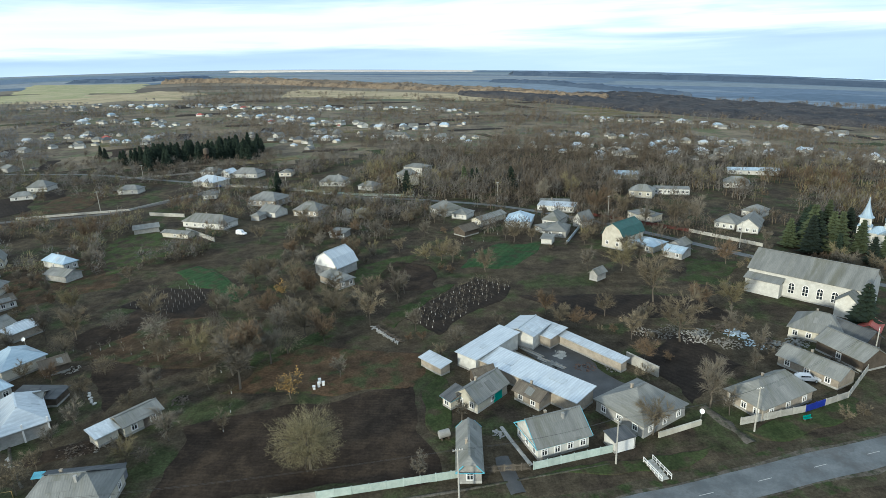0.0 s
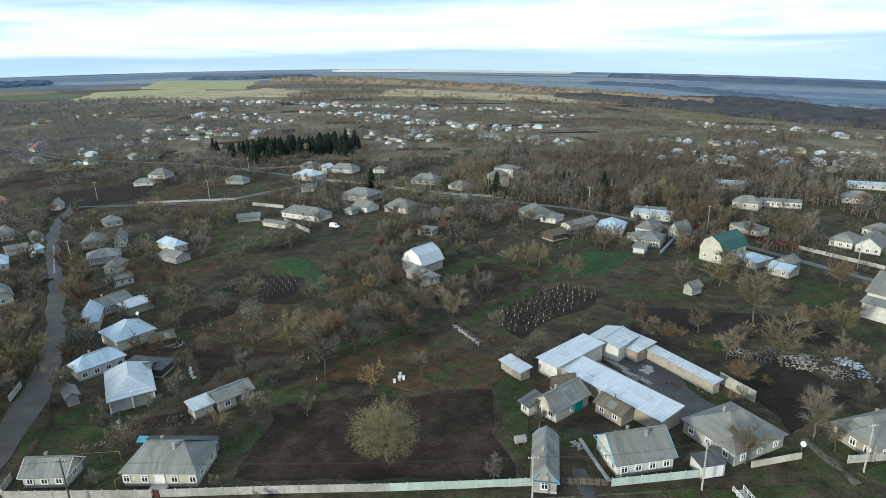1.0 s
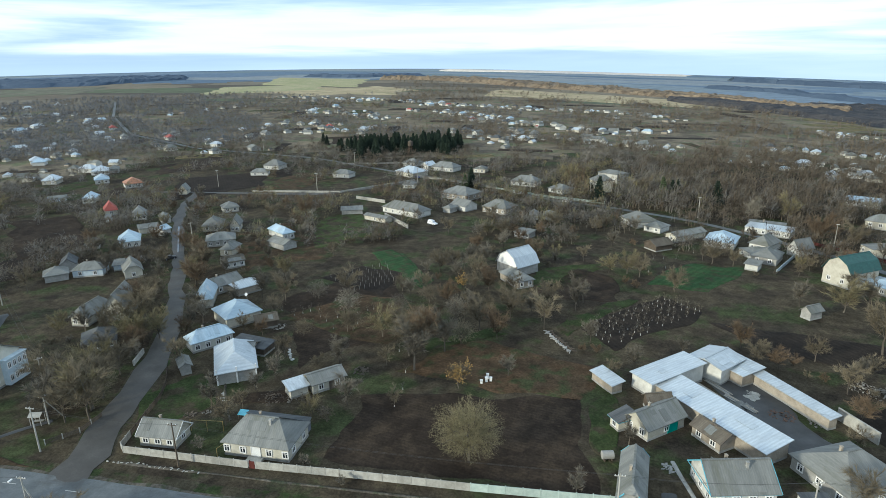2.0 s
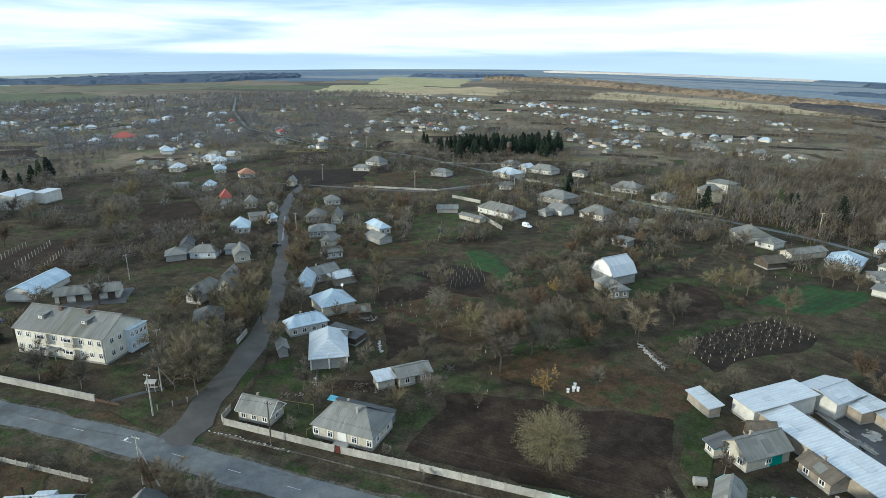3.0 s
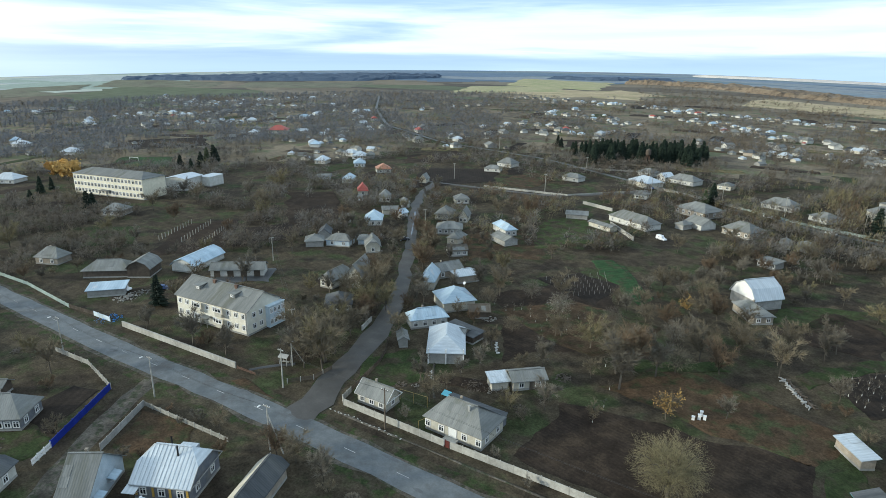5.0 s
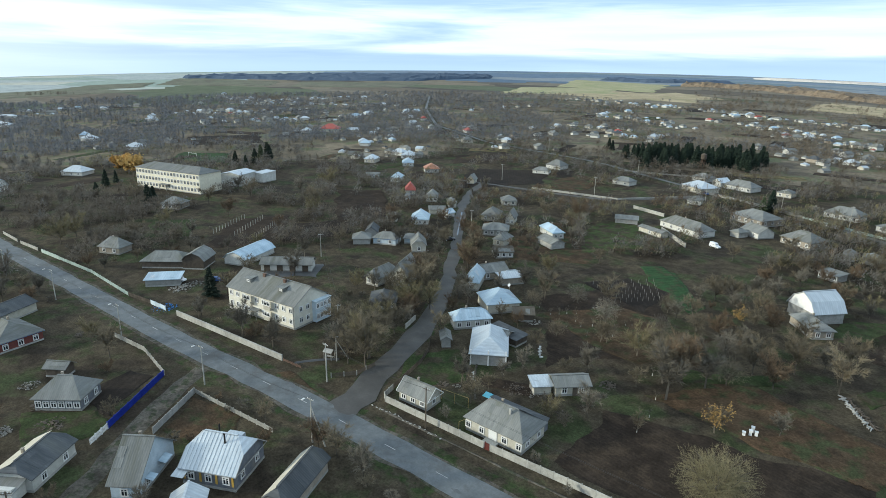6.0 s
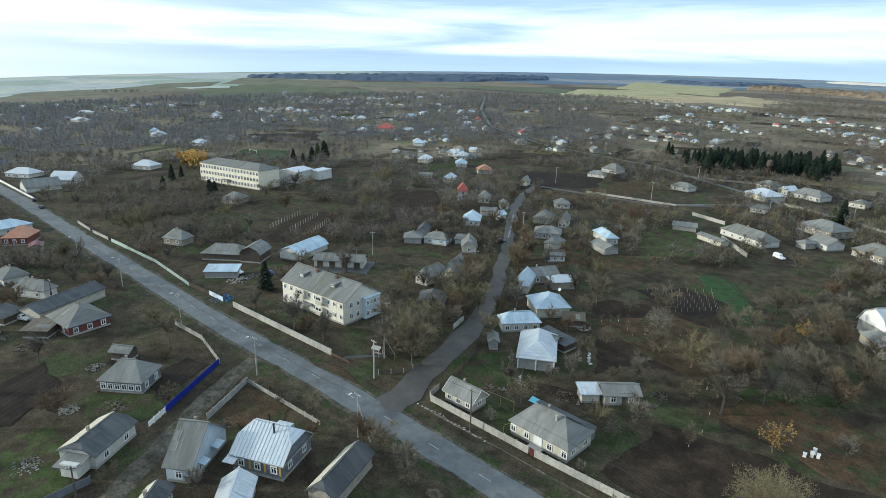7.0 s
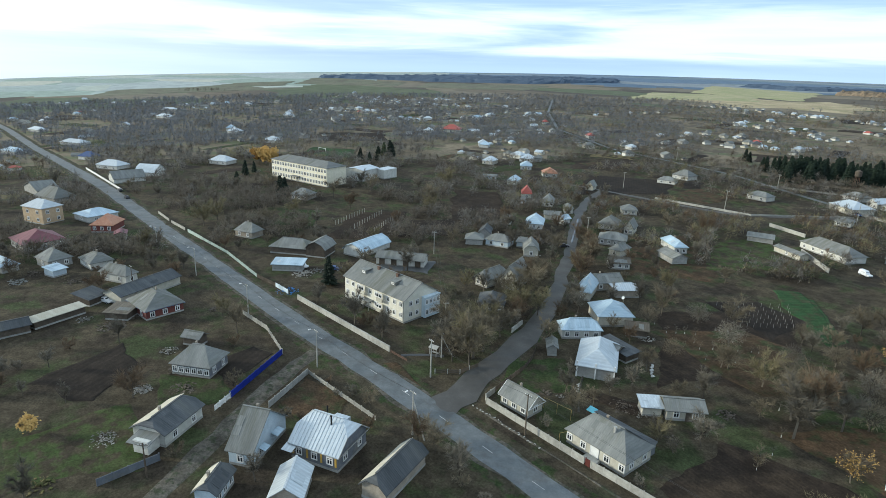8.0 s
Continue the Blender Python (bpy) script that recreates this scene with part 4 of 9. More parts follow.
plot('garden_plot', [(-183, 105), (-204, 124), (-197, 140), (-175, 134)], DARKSOIL, 'dark dug garden', trees=0.08)
plot('garden_plot', [(-153, 81), (-161, 87), (-154, 101), (-142, 95)], WETEARTH, 'dark packed earth shed yard', lift=0.05)
plot('garden_plot', [(-63, 96), (-89, 132), (-69, 163), (-45, 123)], PLOUGHED, 'brown orchard soil with young trees', trees=0.04, lift=0.03)
plot('garden_plot', [(-81, 176), (-77, 182), (-52, 156), (-55, 148)], GREENCROP, 'narrow green winter crop bed', lift=0.06)
plot('garden_plot', [(-102, 173), (-116, 200), (-100, 233), (-83, 210)], GRASS, 'green lawn', lift=0.06, trees=0.05)
plot('garden_plot', [(-193, 78), (-228, 113), (-215, 131), (-181, 102)], PLOUGHED, 'vine rows on brown soil', trees=0.05)
plot('garden_plot', [(-401, 151), (-429, 172), (-395, 193), (-361, 172)], GREENCROP, 'green school sports field')
plot('garden_plot', [(-220, 71), (-243, 83), (-235, 98), (-213, 86)], LAWN, 'grass garden', trees=0.2)
plot('garden_plot', [(-547, 14), (-580, 7), (-574, 43), (-508, 64)], LAWN, 'green meadow', trees=0.2)
plot('garden_plot', [(-184, 257), (-186, 306), (-162, 308), (-160, 265)], REDSOIL, 'brown meadow beyond the lane', trees=0.2)
plot('garden_plot', [(-260, 275), (-282, 302), (-266, 341), (-242, 323)], PLOUGHED, 'vineyard on brown soil', trees=0.02)
plot('garden_plot', [(-207, 221), (-242, 270), (-204, 305), (-183, 266)], DARKSOIL, 'brown open field', trees=0.1)
plot('garden_plot', [(-100, 51), (-99, 58), (-86, 58), (-90, 51)], REDSOIL, 'leaf litter by the garden corner', trees=0.2)
plot('garden_plot', [(-78, 66), (-87, 78), (-80, 91), (-71, 82)], LAWN, 'grass garden', trees=0.1)
plot('garden_plot', [(-457, 191), (-517, 211), (-483, 263), (-428, 238)], DARKSOIL, 'brown field', trees=0.1)
plot('garden_plot', [(-808, 989), (-973, 1285), (-800, 1433), (-620, 1174)], SUNMEADOW, 'green winter field far off, sunlight painted in', ragged=10, lift=0.3)
plot('garden_plot', [(-616, 897), (-660, 1208), (-590, 1363), (-411, 1205)], SUNGOLDFIELD, 'golden stubble slope, sunlight painted in', ragged=10)
plot('garden_plot', [(-1405, 863), (-1715, 1092), (-1356, 1310), (-1139, 1025)], DULLFIELD, 'pale green field far off', ragged=10, lift=0.3)
plot('garden_plot', [(-1881, 698), (-2344, 941), (-1754, 1041), (-1490, 839)], DULLFIELD, 'grey-brown field far off', ragged=10)
plot('garden_plot', [(-1471, 88), (-1818, 175), (-1798, 492), (-1483, 546)], DULLFIELD, 'grey-brown field far off', ragged=10)
plot('garden_plot', [(-1744, 343), (-2071, 568), (-2047, 754), (-1744, 608)], DULLFIELD, 'green field far off', ragged=10, lift=0.3)
plot('garden_plot', [(-959, 1431), (-1305, 2069), (-843, 1869), (-630, 1337)], SUNMEADOW, 'green winter field far off, sunlight painted in', ragged=10, lift=0.3)
plot('garden_plot', [(-736, 1065), (-886, 1321), (-532, 1274), (-402, 1027)], SUNGOLDFIELD, 'golden stubble slope, sunlight painted in', ragged=10)
plot('garden_plot', [(-266, 1089), (-291, 1348), (198, 1140), (160, 971)], SUNGOLDFIELD, 'tan hillside, sunlight painted in', ragged=10)
plot('far_field', [(-1130, 3560), (-1330, 4190), (420, 4560), (330, 4020)], SUNTINTFIELD, 'pale fields under the horizon, sunlight painted in', ragged=40, lift=2.0)
plot('garden_plot', [(196, 849), (310, 1115), (410, 791), (366, 718)], DRYGRASS, 'tan slope at the village edge', ragged=8)

# ---- houses and sheds ----
house(4.4, 78.5, -3, 4.3, 11.5, 2.21, 2.4, roof='halfhip', cover=SLATE, walls=PLASTER, f=1, r=2, l=2, trim=SKYPAINT, label='long grey house with sky-blue trimmed gable')
house(18.4, 82.5, 18, 10.1, 8.0, 2.38, 3.0, roof='gable', cover=SLATE, walls=WHITEWASH, f=4, l=3, r=2, trim=SKYPAINT, chim=2, label='white house with blue trimmed gable and slate roof')
garage(28.9, 80.5, 18, 4.2, 3.2, 2.21, 0.15, roof='flat', cover=DARKSLATE, walls=WHITEWASH, label='small white garage with dark flat roof')
house(35.3, 89.2, -58, 11.0, 11.9, 2.46, 3.2, roof='hip', cover=SLATE, walls=PLASTER, f=3, r=3, chim=1, label='wide house under a weathered grey hip roof')
shed(18.1, 100.1, -48, 24.5, 6.2, 2.71, 0.8, roof='mono', cover=ZINC, walls=BRICK, label='long farm shed with pale metal roof')
shed(10.9, 112.3, -46, 5.9, 14.6, 3.28, 0.9, roof='mono', cover=ZINC, walls=WHITEWASH, label='white block shed with pale metal roof')
shed(20.3, 119.7, -38, 8.1, 8.6, 3.5, 1.0, roof='gable', cover=ZINC, walls=WHITEWASH, label='gabled shed with pale metal roof')
shed(24.8, 118.7, -49, 6.6, 6.2, 2.71, 0.6, roof='mono', cover=ZINC, walls=BRICK, label='small shed with pale lean-to roof')
shed(32.5, 110.5, -55, 17.1, 1.9, 2.38, 0.4, roof='mono', cover=ZINC, walls=BRICK, label='open lean-to along the yard wall')
house(8.0, 96.3, 46, 9.7, 6.0, 2.21, 2.2, roof='gable', cover=SLATE, walls=CREAM, f=1, l=2, door=TEAL, label='cream outbuilding with teal double door')
shed(2.6, 94.7, -51, 3.1, 4.0, 2.13, 1.0, roof='mono', cover=DARKSLATE, walls=CREAM, trim=SKYPAINT, f=1, label='small cream annex with blue fascia')
house(17.3, 94.6, -48, 6.6, 4.5, 2.05, 1.2, roof='gable', cover=BROWNSLATE, walls=BRICK, f=2, label='low brick summer kitchen with brown roof')
shed(-0.5, 108.3, -50, 7.1, 3.2, 2.05, 0.5, roof='mono', cover=ZINC, walls=BRICK, label='open woodshed with pale sheet roof')
shed(8.7, 102.6, -68, 3.4, 5.0, 2.0, 1.2, roof='gable', cover=BROWNSLATE, walls=BOARDS, label='old brown board shed')
house(59.3, 91.1, -66, 8.1, 13.9, 2.46, 3, roof='hip', cover=SLATE, walls=BRICK, f=3, r=3, label='brick house with pale grey hip roof')
house(73.3, 99.9, -63, 12.5, 6.0, 2.13, 1.8, roof='gable', cover=SLATE, walls=BRICK, f=3, label='long low brick outbuilding')
shed(83.9, 105.1, -74, 11.1, 7.0, 2.46, 2.2, roof='gable', cover=SLATE, walls=BOARDS, f=1, label='old barn with weathered slate')
shed(88.5, 110.8, -66, 8.3, 7.0, 2.46, 2.2, roof='gable', cover=DARKSLATE, walls=BOARDS, label='old barn with dark sheet roof')
house(84.7, 115.9, -43, 11.3, 10.0, 2.46, 3, roof='hip', cover=SLATE, walls=CREAM, f=4, label='cream house under a broad slate hip roof')
house(-28.2, 161.3, -47, 10.7, 6.0, 2.3, 1.6, roof='hip', cover=SLATE, walls=BRICK, f=1, r=2, label='low grey house beside the white barn')
house(34.1, 219.1, -17, 10.3, 11.3, 2.46, 2.6, roof='hip', cover=BLUEZINC, walls=WHITEWASH, f=3, label='house with pale blue metal hip roof')
house(42.9, 207.6, -65, 7.4, 8.0, 2.13, 1.2, roof='hip', cover=SLATE, walls=WHITEWASH, f=2)
house(47.5, 217.8, -36, 7.2, 10.0, 2.46, 2.8, roof='hip', cover=SLATE, walls=WHITEWASH, f=3)
house(45.5, 203.6, -23, 8.2, 10.0, 2.3, 2.2, roof='hip', cover=SLATE, walls=PLASTER, f=2)
shed(39.8, 193.1, -25, 4.5, 5.0, 2.05, 0.5, roof='mono', cover=SLATE, walls=WHITEWASH, label='white lean-to shed')
house(57.4, 214.0, -49, 5.0, 8.0, 2.3, 3.2, roof='gable', cover=SLATE, walls=WHITEWASH, f=1)
house(6.3, 240.3, -56, 11.8, 10.0, 2.46, 2.8, roof='hip', cover=SLATE, walls=WHITEWASH, f=2)
house(12.9, 232.5, -30, 7.4, 8.0, 2.13, 1.6, roof='hip', cover=SLATE, walls=WHITEWASH, f=2)
house(22.6, 223.8, -45, 5.7, 16.0, 2.3, 1.2, roof='gable', cover=SLATE, walls=CREAM, f=1, ridge_y=1)
shed(12.6, 207.8, -50, 6.6, 8.0, 2.13, 1.6, roof='gable', cover=BROWNSLATE, walls=BOARDS, label='brown board barn on the field edge')
house(53.2, 239.9, -23, 15.7, 8.0, 2.46, 0.3, roof='flat', cover=ZINC, walls=WHITEWASH, f=6, label='long white flat roofed building')
house(64.0, 187.7, -51, 8.7, 13.0, 4.5, 4.2, roof='gambrel', cover=GREENTIN, walls=CREAM, f=2, ridge_y=1, label='tall cream house with dark green mansard roof')
house(71.0, 182.7, -52, 8.9, 9.0, 2.3, 1.4, roof='hip', cover=BLUEZINC, walls=CREAM, f=2)
shed(76.8, 174.0, -48, 7.0, 7.0, 2.13, 1.2, roof='gable', cover=BLUEZINC, walls=PLASTER, f=2, label='shed with pale blue sheet roof')
house(80.3, 180.2, -50, 5.4, 7.0, 2.13, 1.6, roof='gable', cover=SLATE, walls=PLASTER, f=1)
house(109.6, 206.5, -45, 7.8, 10.0, 2.46, 2.2, roof='hip', cover=SLATE, walls=WHITEWASH, f=3)
house(115.0, 201.8, -36, 7.7, 13.0, 2.46, 3, roof='gable', cover=SLATE, walls=WHITEWASH, f=3, ridge_y=1, label='white gabled house')
house(127.8, 221.8, -51, 7.9, 9.0, 2.46, 2.0, roof='hip', cover=SLATE, walls=WHITEWASH, f=3)
house(81.4, 219.2, -76, 6.9, 8.0, 3.28, 0.3, roof='flat', cover=SLATE, walls=CREAM, f=2, label='roofless cream shell of a house')
house(84.8, 218.3, -60, 6.7, 6.0, 2.46, 0.3, roof='flat', cover=SLATE, walls=CREAM, f=2)
house(-11.4, 302.1, -63, 7.6, 10.0, 6, 2.5, roof='hip', cover=SLATE, walls=CREAM, f=2)
house(-6.5, 330.5, -38, 14.1, 10.0, 5, 1.5, roof='hip', cover=SLATE, walls=WHITEWASH, f=3)
shed(46.7, 156.3, -50, 3.4, 5.0, 2.05, 1.4, roof='gable', cover=SLATE, walls=PLASTER, label='small field shed')
shed(95.4, 115.2, -44, 4.5, 6.0, 2.13, 1.2, roof='gable', cover=REDTILE, walls=BRICK, label='shed with red metal roof')
house(-122.1, 185.9, -30, 12.4, 5.3, 2.62, 1.8, roof='hip', cover=BLUEZINC, walls=WHITEWASH, f=1, r=2, trim=TEAL, label='small square house with pale blue metal roof')
shed(-114.6, 174.6, -23, 9.9, 6.3, 2.13, 1.4, roof='gable', cover=SLATE, walls=PLASTER, label='grey outbuilding behind the square house')
house(-89.2, 231.9, -23, 21.5, 9.0, 2.46, 2.6, roof='hip', cover=SLATE, walls=WHITEWASH, f=5, label='long white house with slate hip roof')
shed(-96.2, 217.2, -21, 12.8, 4.5, 2.05, 0.7, roof='gable', cover=SLATE, walls=CREAM, f=1, label='long low cream shed')
shed(-112.3, 226.3, 26, 9.7, 6.0, 2.0, 0.6, roof='mono', cover=SLATE, walls=PLASTER, label='grey cattle shed')
house(-74.7, 268.5, -23, 16.6, 13.2, 2.79, 2.8, roof='hip', cover=SLATE, walls=BRICK, f=5, r=3, label='brick house with slate hip roof')
house(-67.2, 246.1, -32, 9.9, 8.0, 2.3, 2.2, roof='gable', cover=SLATE, walls=WHITEWASH, f=2)
shed(-72.0, 240.1, -21, 4.8, 6.0, 2.05, 1.2, roof='hip', cover=SLATE, walls=PLASTER, label='grey slate-roofed outbuilding')
house(-51.2, 246.1, -21, 12.6, 10.0, 2.62, 2.8, roof='hip', cover=SLATE, walls=BRICK, f=4, r=3, label='house with broad grey hip roof')
house(-116.9, 314.2, -28, 15.3, 12.1, 2.79, 2.8, roof='hip', cover=ZINC, walls=CREAM, f=2, label='house with bright pale metal roof')
house(-126.9, 343.6, -17, 10.0, 9.0, 2.46, 2.2, roof='hip', cover=SLATE, walls=WHITEWASH, f=2)
house(-114.4, 336.6, -22, 6.6, 8.0, 2.46, 2.2, roof='gable', cover=ZINC, walls=WHITEWASH, f=2)
house(-102.9, 335.2, -14, 16.4, 10.0, 2.46, 2.8, roof='hip', cover=SLATE, walls=WHITEWASH, f=5)
house(-81.5, 336.1, -5, 7.7, 8.0, 2.3, 1.6, roof='hip', cover=SLATE, walls=CREAM, f=2)
house(-106.8, 283.5, 9, 6.9, 7.0, 2.13, 1.4, roof='hip', cover=SLATE, walls=WHITEWASH, f=2)
house(-152.9, 300.4, -5, 11.4, 8.0, 2.3, 2, roof='hip', cover=SLATE, walls=WHITEWASH, f=2)
house(-49.9, 307.0, -11, 14.6, 10.0, 2.46, 2.8, roof='hip', cover=SLATE, walls=WHITEWASH, f=4)
house(-30.3, 293.9, -35, 9.8, 9.0, 2.3, 2, roof='hip', cover=SLATE, walls=WHITEWASH, f=2)
shed(-35.1, 239.1, 9, 4.1, 7.0, 2.05, 1.4, roof='hip', cover=SLATE, walls=PLASTER, label='small grey outbuilding')
shed(-28.8, 239.7, 7, 5.6, 7.0, 2.05, 1.4, roof='hip', cover=SLATE, walls=PLASTER, label='small grey outbuilding')
shed(-34.1, 210.5, -19, 6.8, 6.0, 2.13, 0.4, roof='mono', cover=SLATE, walls=PLASTER, f=4, label='long outbuilding with small windows')
house(-202.8, 293.0, 22, 10.4, 8.0, 2.13, 1.8, roof='hip', cover=SLATE, walls=WHITEWASH, f=2)
house(-205.4, 312.8, -1, 11.2, 10.0, 2.46, 3.2, roof='hip', cover=SLATE, walls=WHITEWASH, f=2)
house(-91.2, 116.1, 58, 9.5, 9.6, 2.79, 2.6, roof='hip', cover=BLUEZINC, walls=CREAM, chim=0, f=0, label='house with pale blue sheet metal hip roof')
house(-108.9, 133.5, 69, 10.1, 7.0, 2.3, 1.8, roof='gable', cover=SLATE, walls=BRICK, f=2, label='low brick wing with slate roof')
house(-107.0, 124.4, 30, 5.0, 11.0, 2.46, 3, roof='hip', cover=BLUEZINC, walls=CREAM, f=1, ridge_y=1, label='house with snowy pale metal roof')
shed(-101.1, 134.0, 61, 8.0, 5.9, 2.3, 1.4, roof='hip', cover=ZINC, walls=BRICK, f=0, label='summer kitchen with pale metal roof')
house(-88.7, 102.2, 57, 10.0, 5.5, 2.46, 2.0, roof='hip', cover=BLUEZINC, walls=WHITEWASH, f=4, label='low white house with blue-grey metal roof')
house(-75.9, 94.3, 38, 8.5, 13.7, 2.62, 2.8, roof='hip', cover=ZINC, walls=PLASTER, f=0, ridge_y=1, posts=1, label='house with bright zinc hip roof on a raised base')
shed(-78.0, 99.3, 106, 6.4, 6.9, 2.13, 1.4, roof='gable', cover=SLATE, walls=BRICK, ridge_y=1, label='grey slate-roofed cow shed')
shed(-77.2, 102.3, 91, 5.1, 9.1, 2.0, 0.6, roof='mono', cover=DARKSLATE, walls=BOARDS, label='dark lean-to of old boards')
shed(-85.7, 90.3, 49, 2.8, 5.3, 2.0, 0.8, roof='gable', cover=SLATE, walls=PLASTER, ridge_y=1, label='little grey garden shed')
shed(-82.1, 115.0, 41, 5.7, 5.0, 2.0, 1.2, roof='gable', cover=BROWNSLATE, walls=BOARDS, label='brown board lean-to')
house(-71.8, 69.1, 8, 7.5, 5.0, 2.05, 2.0, roof='gable', cover=SLATE, walls=CREAM, f=3, r=1, trim=WHITEPAINT, label='small cream cottage with slate gable roof')
house(-54.1, 72.7, 5, 12.2, 8.2, 2.62, 2.95, roof='hip', cover=SLATE, walls=CREAM, f=4, r=2, chim=2, porch=1, label='cream house with tall slate hip roof and white door')
shed(-54.4, 93.3, 51, 7.6, 5.5, 2.13, 1.2, roof='gable', cover=SLATE, walls=CREAM, f=2, door=BOARDS, label='cream cow shed with slate roof')
shed(-58.1, 88.8, 52, 4.3, 4.0, 2.0, 0.5, roof='mono', cover=ZINC, walls=CREAM, label='cream lean-to with pale sheet roof')
shed(-155.8, 92.0, 45, 16.4, 6.5, 2.3, 1.6, roof='gable', cover=SLATE, walls=WHITEWASH, f=0, doors=4, label='row of storage sheds with dark doors')
house(-127.7, 106.1, 13, 5.1, 10.0, 2.38, 2.4, roof='halfhip', cover=SLATE, walls=CREAM, f=2, ridge_y=1, label='cream house with clipped slate gable')
house(-123.2, 111.4, 28, 6.1, 11.0, 2.95, 4.2, roof='gable', cover=SLATE, walls=CREAM, f=1, ridge_y=1, label='tall cream house with steep slate gable')
house(-113.4, 95.1, 46, 7.4, 8.0, 2.13, 2, roof='hip', cover=DARKSLATE, walls=BRICK, f=3, label='low house behind bare trees')
house(-170.0, 162.1, 42, 7.6, 10.0, 2.46, 3, roof='hip', cover=BLUEZINC, walls=WHITEWASH, f=3, label='house with pale blue metal roof')
house(-163.9, 127.1, 50, 6.9, 7.0, 2.13, 1.8, roof='hip', cover=SLATE, walls=PLASTER, f=0)
house(-157.3, 133.5, 30, 9.3, 7.0, 2.3, 1.8, roof='hip', cover=SLATE, walls=SKYWALL, trim=BLUEPAINT, f=2, label='house with bright blue painted wall')
shed(-152.7, 139.9, 37, 3.3, 6.0, 2.0, 0.5, roof='mono', cover=SLATE, walls=SKYWALL, trim=BLUEPAINT, label='small blue walled shed')
house(-168.4, 135.6, 44, 4.9, 8.0, 2.3, 2.0, roof='gable', cover=DARKSLATE, walls=PLASTER, ridge_y=1)
house(-144.0, 136.5, 49, 5.7, 9.0, 2.3, 3, roof='halfhip', cover=SLATE, walls=CREAM, f=1, ridge_y=1)
house(-180.1, 155.7, 41, 4.9, 6.0, 2.13, 1.2, roof='gable', cover=SLATE, walls=WHITEWASH)
house(-196.3, 194.5, 40, 6.0, 9.0, 2.3, 3, roof='hip', cover=SLATE, walls=CREAM, f=3)
house(-214.8, 197.4, 49, 5.5, 9.0, 2.3, 3.4, roof='hip', cover=REDTILE, walls=CREAM, f=1, label='house with faded red roof')
shed(-204.9, 186.9, 39, 2.9, 5.0, 2.13, 0.5, roof='mono', cover=SLATE, walls=SKYWALL, trim=BLUEPAINT, label='small bright blue shed')
house(-181.6, 192.7, 49, 4.4, 8.0, 2.3, 1.2, roof='gable', cover=SLATE, walls=WHITEWASH)
house(-168.4, 176.8, 4, 4.3, 5.0, 2.13, 1.5, roof='gable', cover=BLUEZINC, walls=WHITEWASH, ridge_y=1)
house(-176.8, 178.3, 48, 7.6, 6.0, 2.13, 1.2, roof='gable', cover=SLATE, walls=CREAM)
house(-249.9, 246.5, 52, 9.1, 10.0, 2.46, 2.8, roof='hip', cover=ORANGETILE, walls=WHITEWASH, f=2, label='house with orange and white roof')
house(-275.4, 250.8, 48, 7.6, 11.0, 2.46, 2.4, roof='hip', cover=BLUEZINC, walls=WHITEWASH, f=2)
house(-242.6, 213.0, 30, 5.8, 9.0, 2.46, 2.4, roof='hip', cover=BLUEZINC, walls=WHITEWASH, f=2)
house(-259.5, 209.7, 51, 7.9, 7.0, 2.13, 0.8, roof='gable', cover=SLATE, walls=SKYWALL, trim=BLUEPAINT, f=2)
house(-300.8, 242.1, 29, 7.9, 10.0, 2.46, 2.6, roof='hip', cover=ZINC, walls=CREAM, f=2)
house(-296.4, 270.5, 33, 9.3, 10.0, 2.46, 2.8, roof='hip', cover=ZINC, walls=WHITEWASH, f=2)
house(-293.4, 277.3, 39, 5.7, 8.0, 2.46, 2, roof='hip', cover=SLATE, walls=PLASTER)
house(-361.4, 284.7, 38, 7.6, 9.0, 2.46, 2.4, roof='hip', cover=BLUEZINC, walls=WHITEWASH)
house(-454.7, 318.1, 46, 17.8, 16.0, 3.28, 4, roof='hip', cover=REDTILE, walls=CREAM, f=3, label='large house with bright red roof')
house(-154.7, 189.1, 27, 7.5, 10.0, 2.3, 2.6, roof='hip', cover=SLATE, walls=CREAM, f=2)
house(-138.9, 172.7, 37, 10.4, 9.0, 2.3, 2, roof='hip', cover=SLATE, walls=PLASTER, f=4)
house(-128.0, 163.5, 11, 5.0, 8.0, 2.3, 2, roof='hip', cover=SLATE, walls=CREAM, f=1)
house(-145.1, 190.3, 28, 4.3, 9.0, 2.3, 3.2, roof='gable', cover=SLATE, walls=CREAM, f=2, ridge_y=1)
house(-167.1, 216.1, 46, 7.3, 8.0, 2.13, 2, roof='hip', cover=SLATE, walls=CREAM, f=2)
house(-118.9, 152.0, 52, 7.2, 6.0, 2.13, 1.4, roof='gable', cover=BROWNSLATE, walls=WHITEWASH, f=3)
house(-211.1, 239.6, 24, 4.6, 7.0, 2.13, 3, roof='gable', cover=SLATE, walls=CREAM, ridge_y=1)
house(-293.5, 146.1, 28, 12.5, 15.0, 6, 1.2, roof='gable', cover=ZINC, walls=WHITEWASH, f=4, label='school hall with pale metal roof')
house(-290.8, 159.8, 15, 7.3, 10.0, 5, 0.4, roof='flat', cover=ZINC, walls=WHITEWASH, label='white boiler house beside the school')
house(-210.3, 59.4, 30, 8.8, 6.5, 2.3, 2.8, roof='hip', cover=SLATE, walls=BRICK, f=2, label='small brick house with hip roof')
house(-262.1, 100.0, 39, 9.7, 9.0, 2.3, 2.6, roof='hip', cover=SLATE, walls=BRICK, f=3)
shed(-184.6, 66.5, 46, 13.9, 8.0, 2.3, 2.4, roof='hip', cover=SLATE, walls=BOARDS, label='old barn with slate roof')
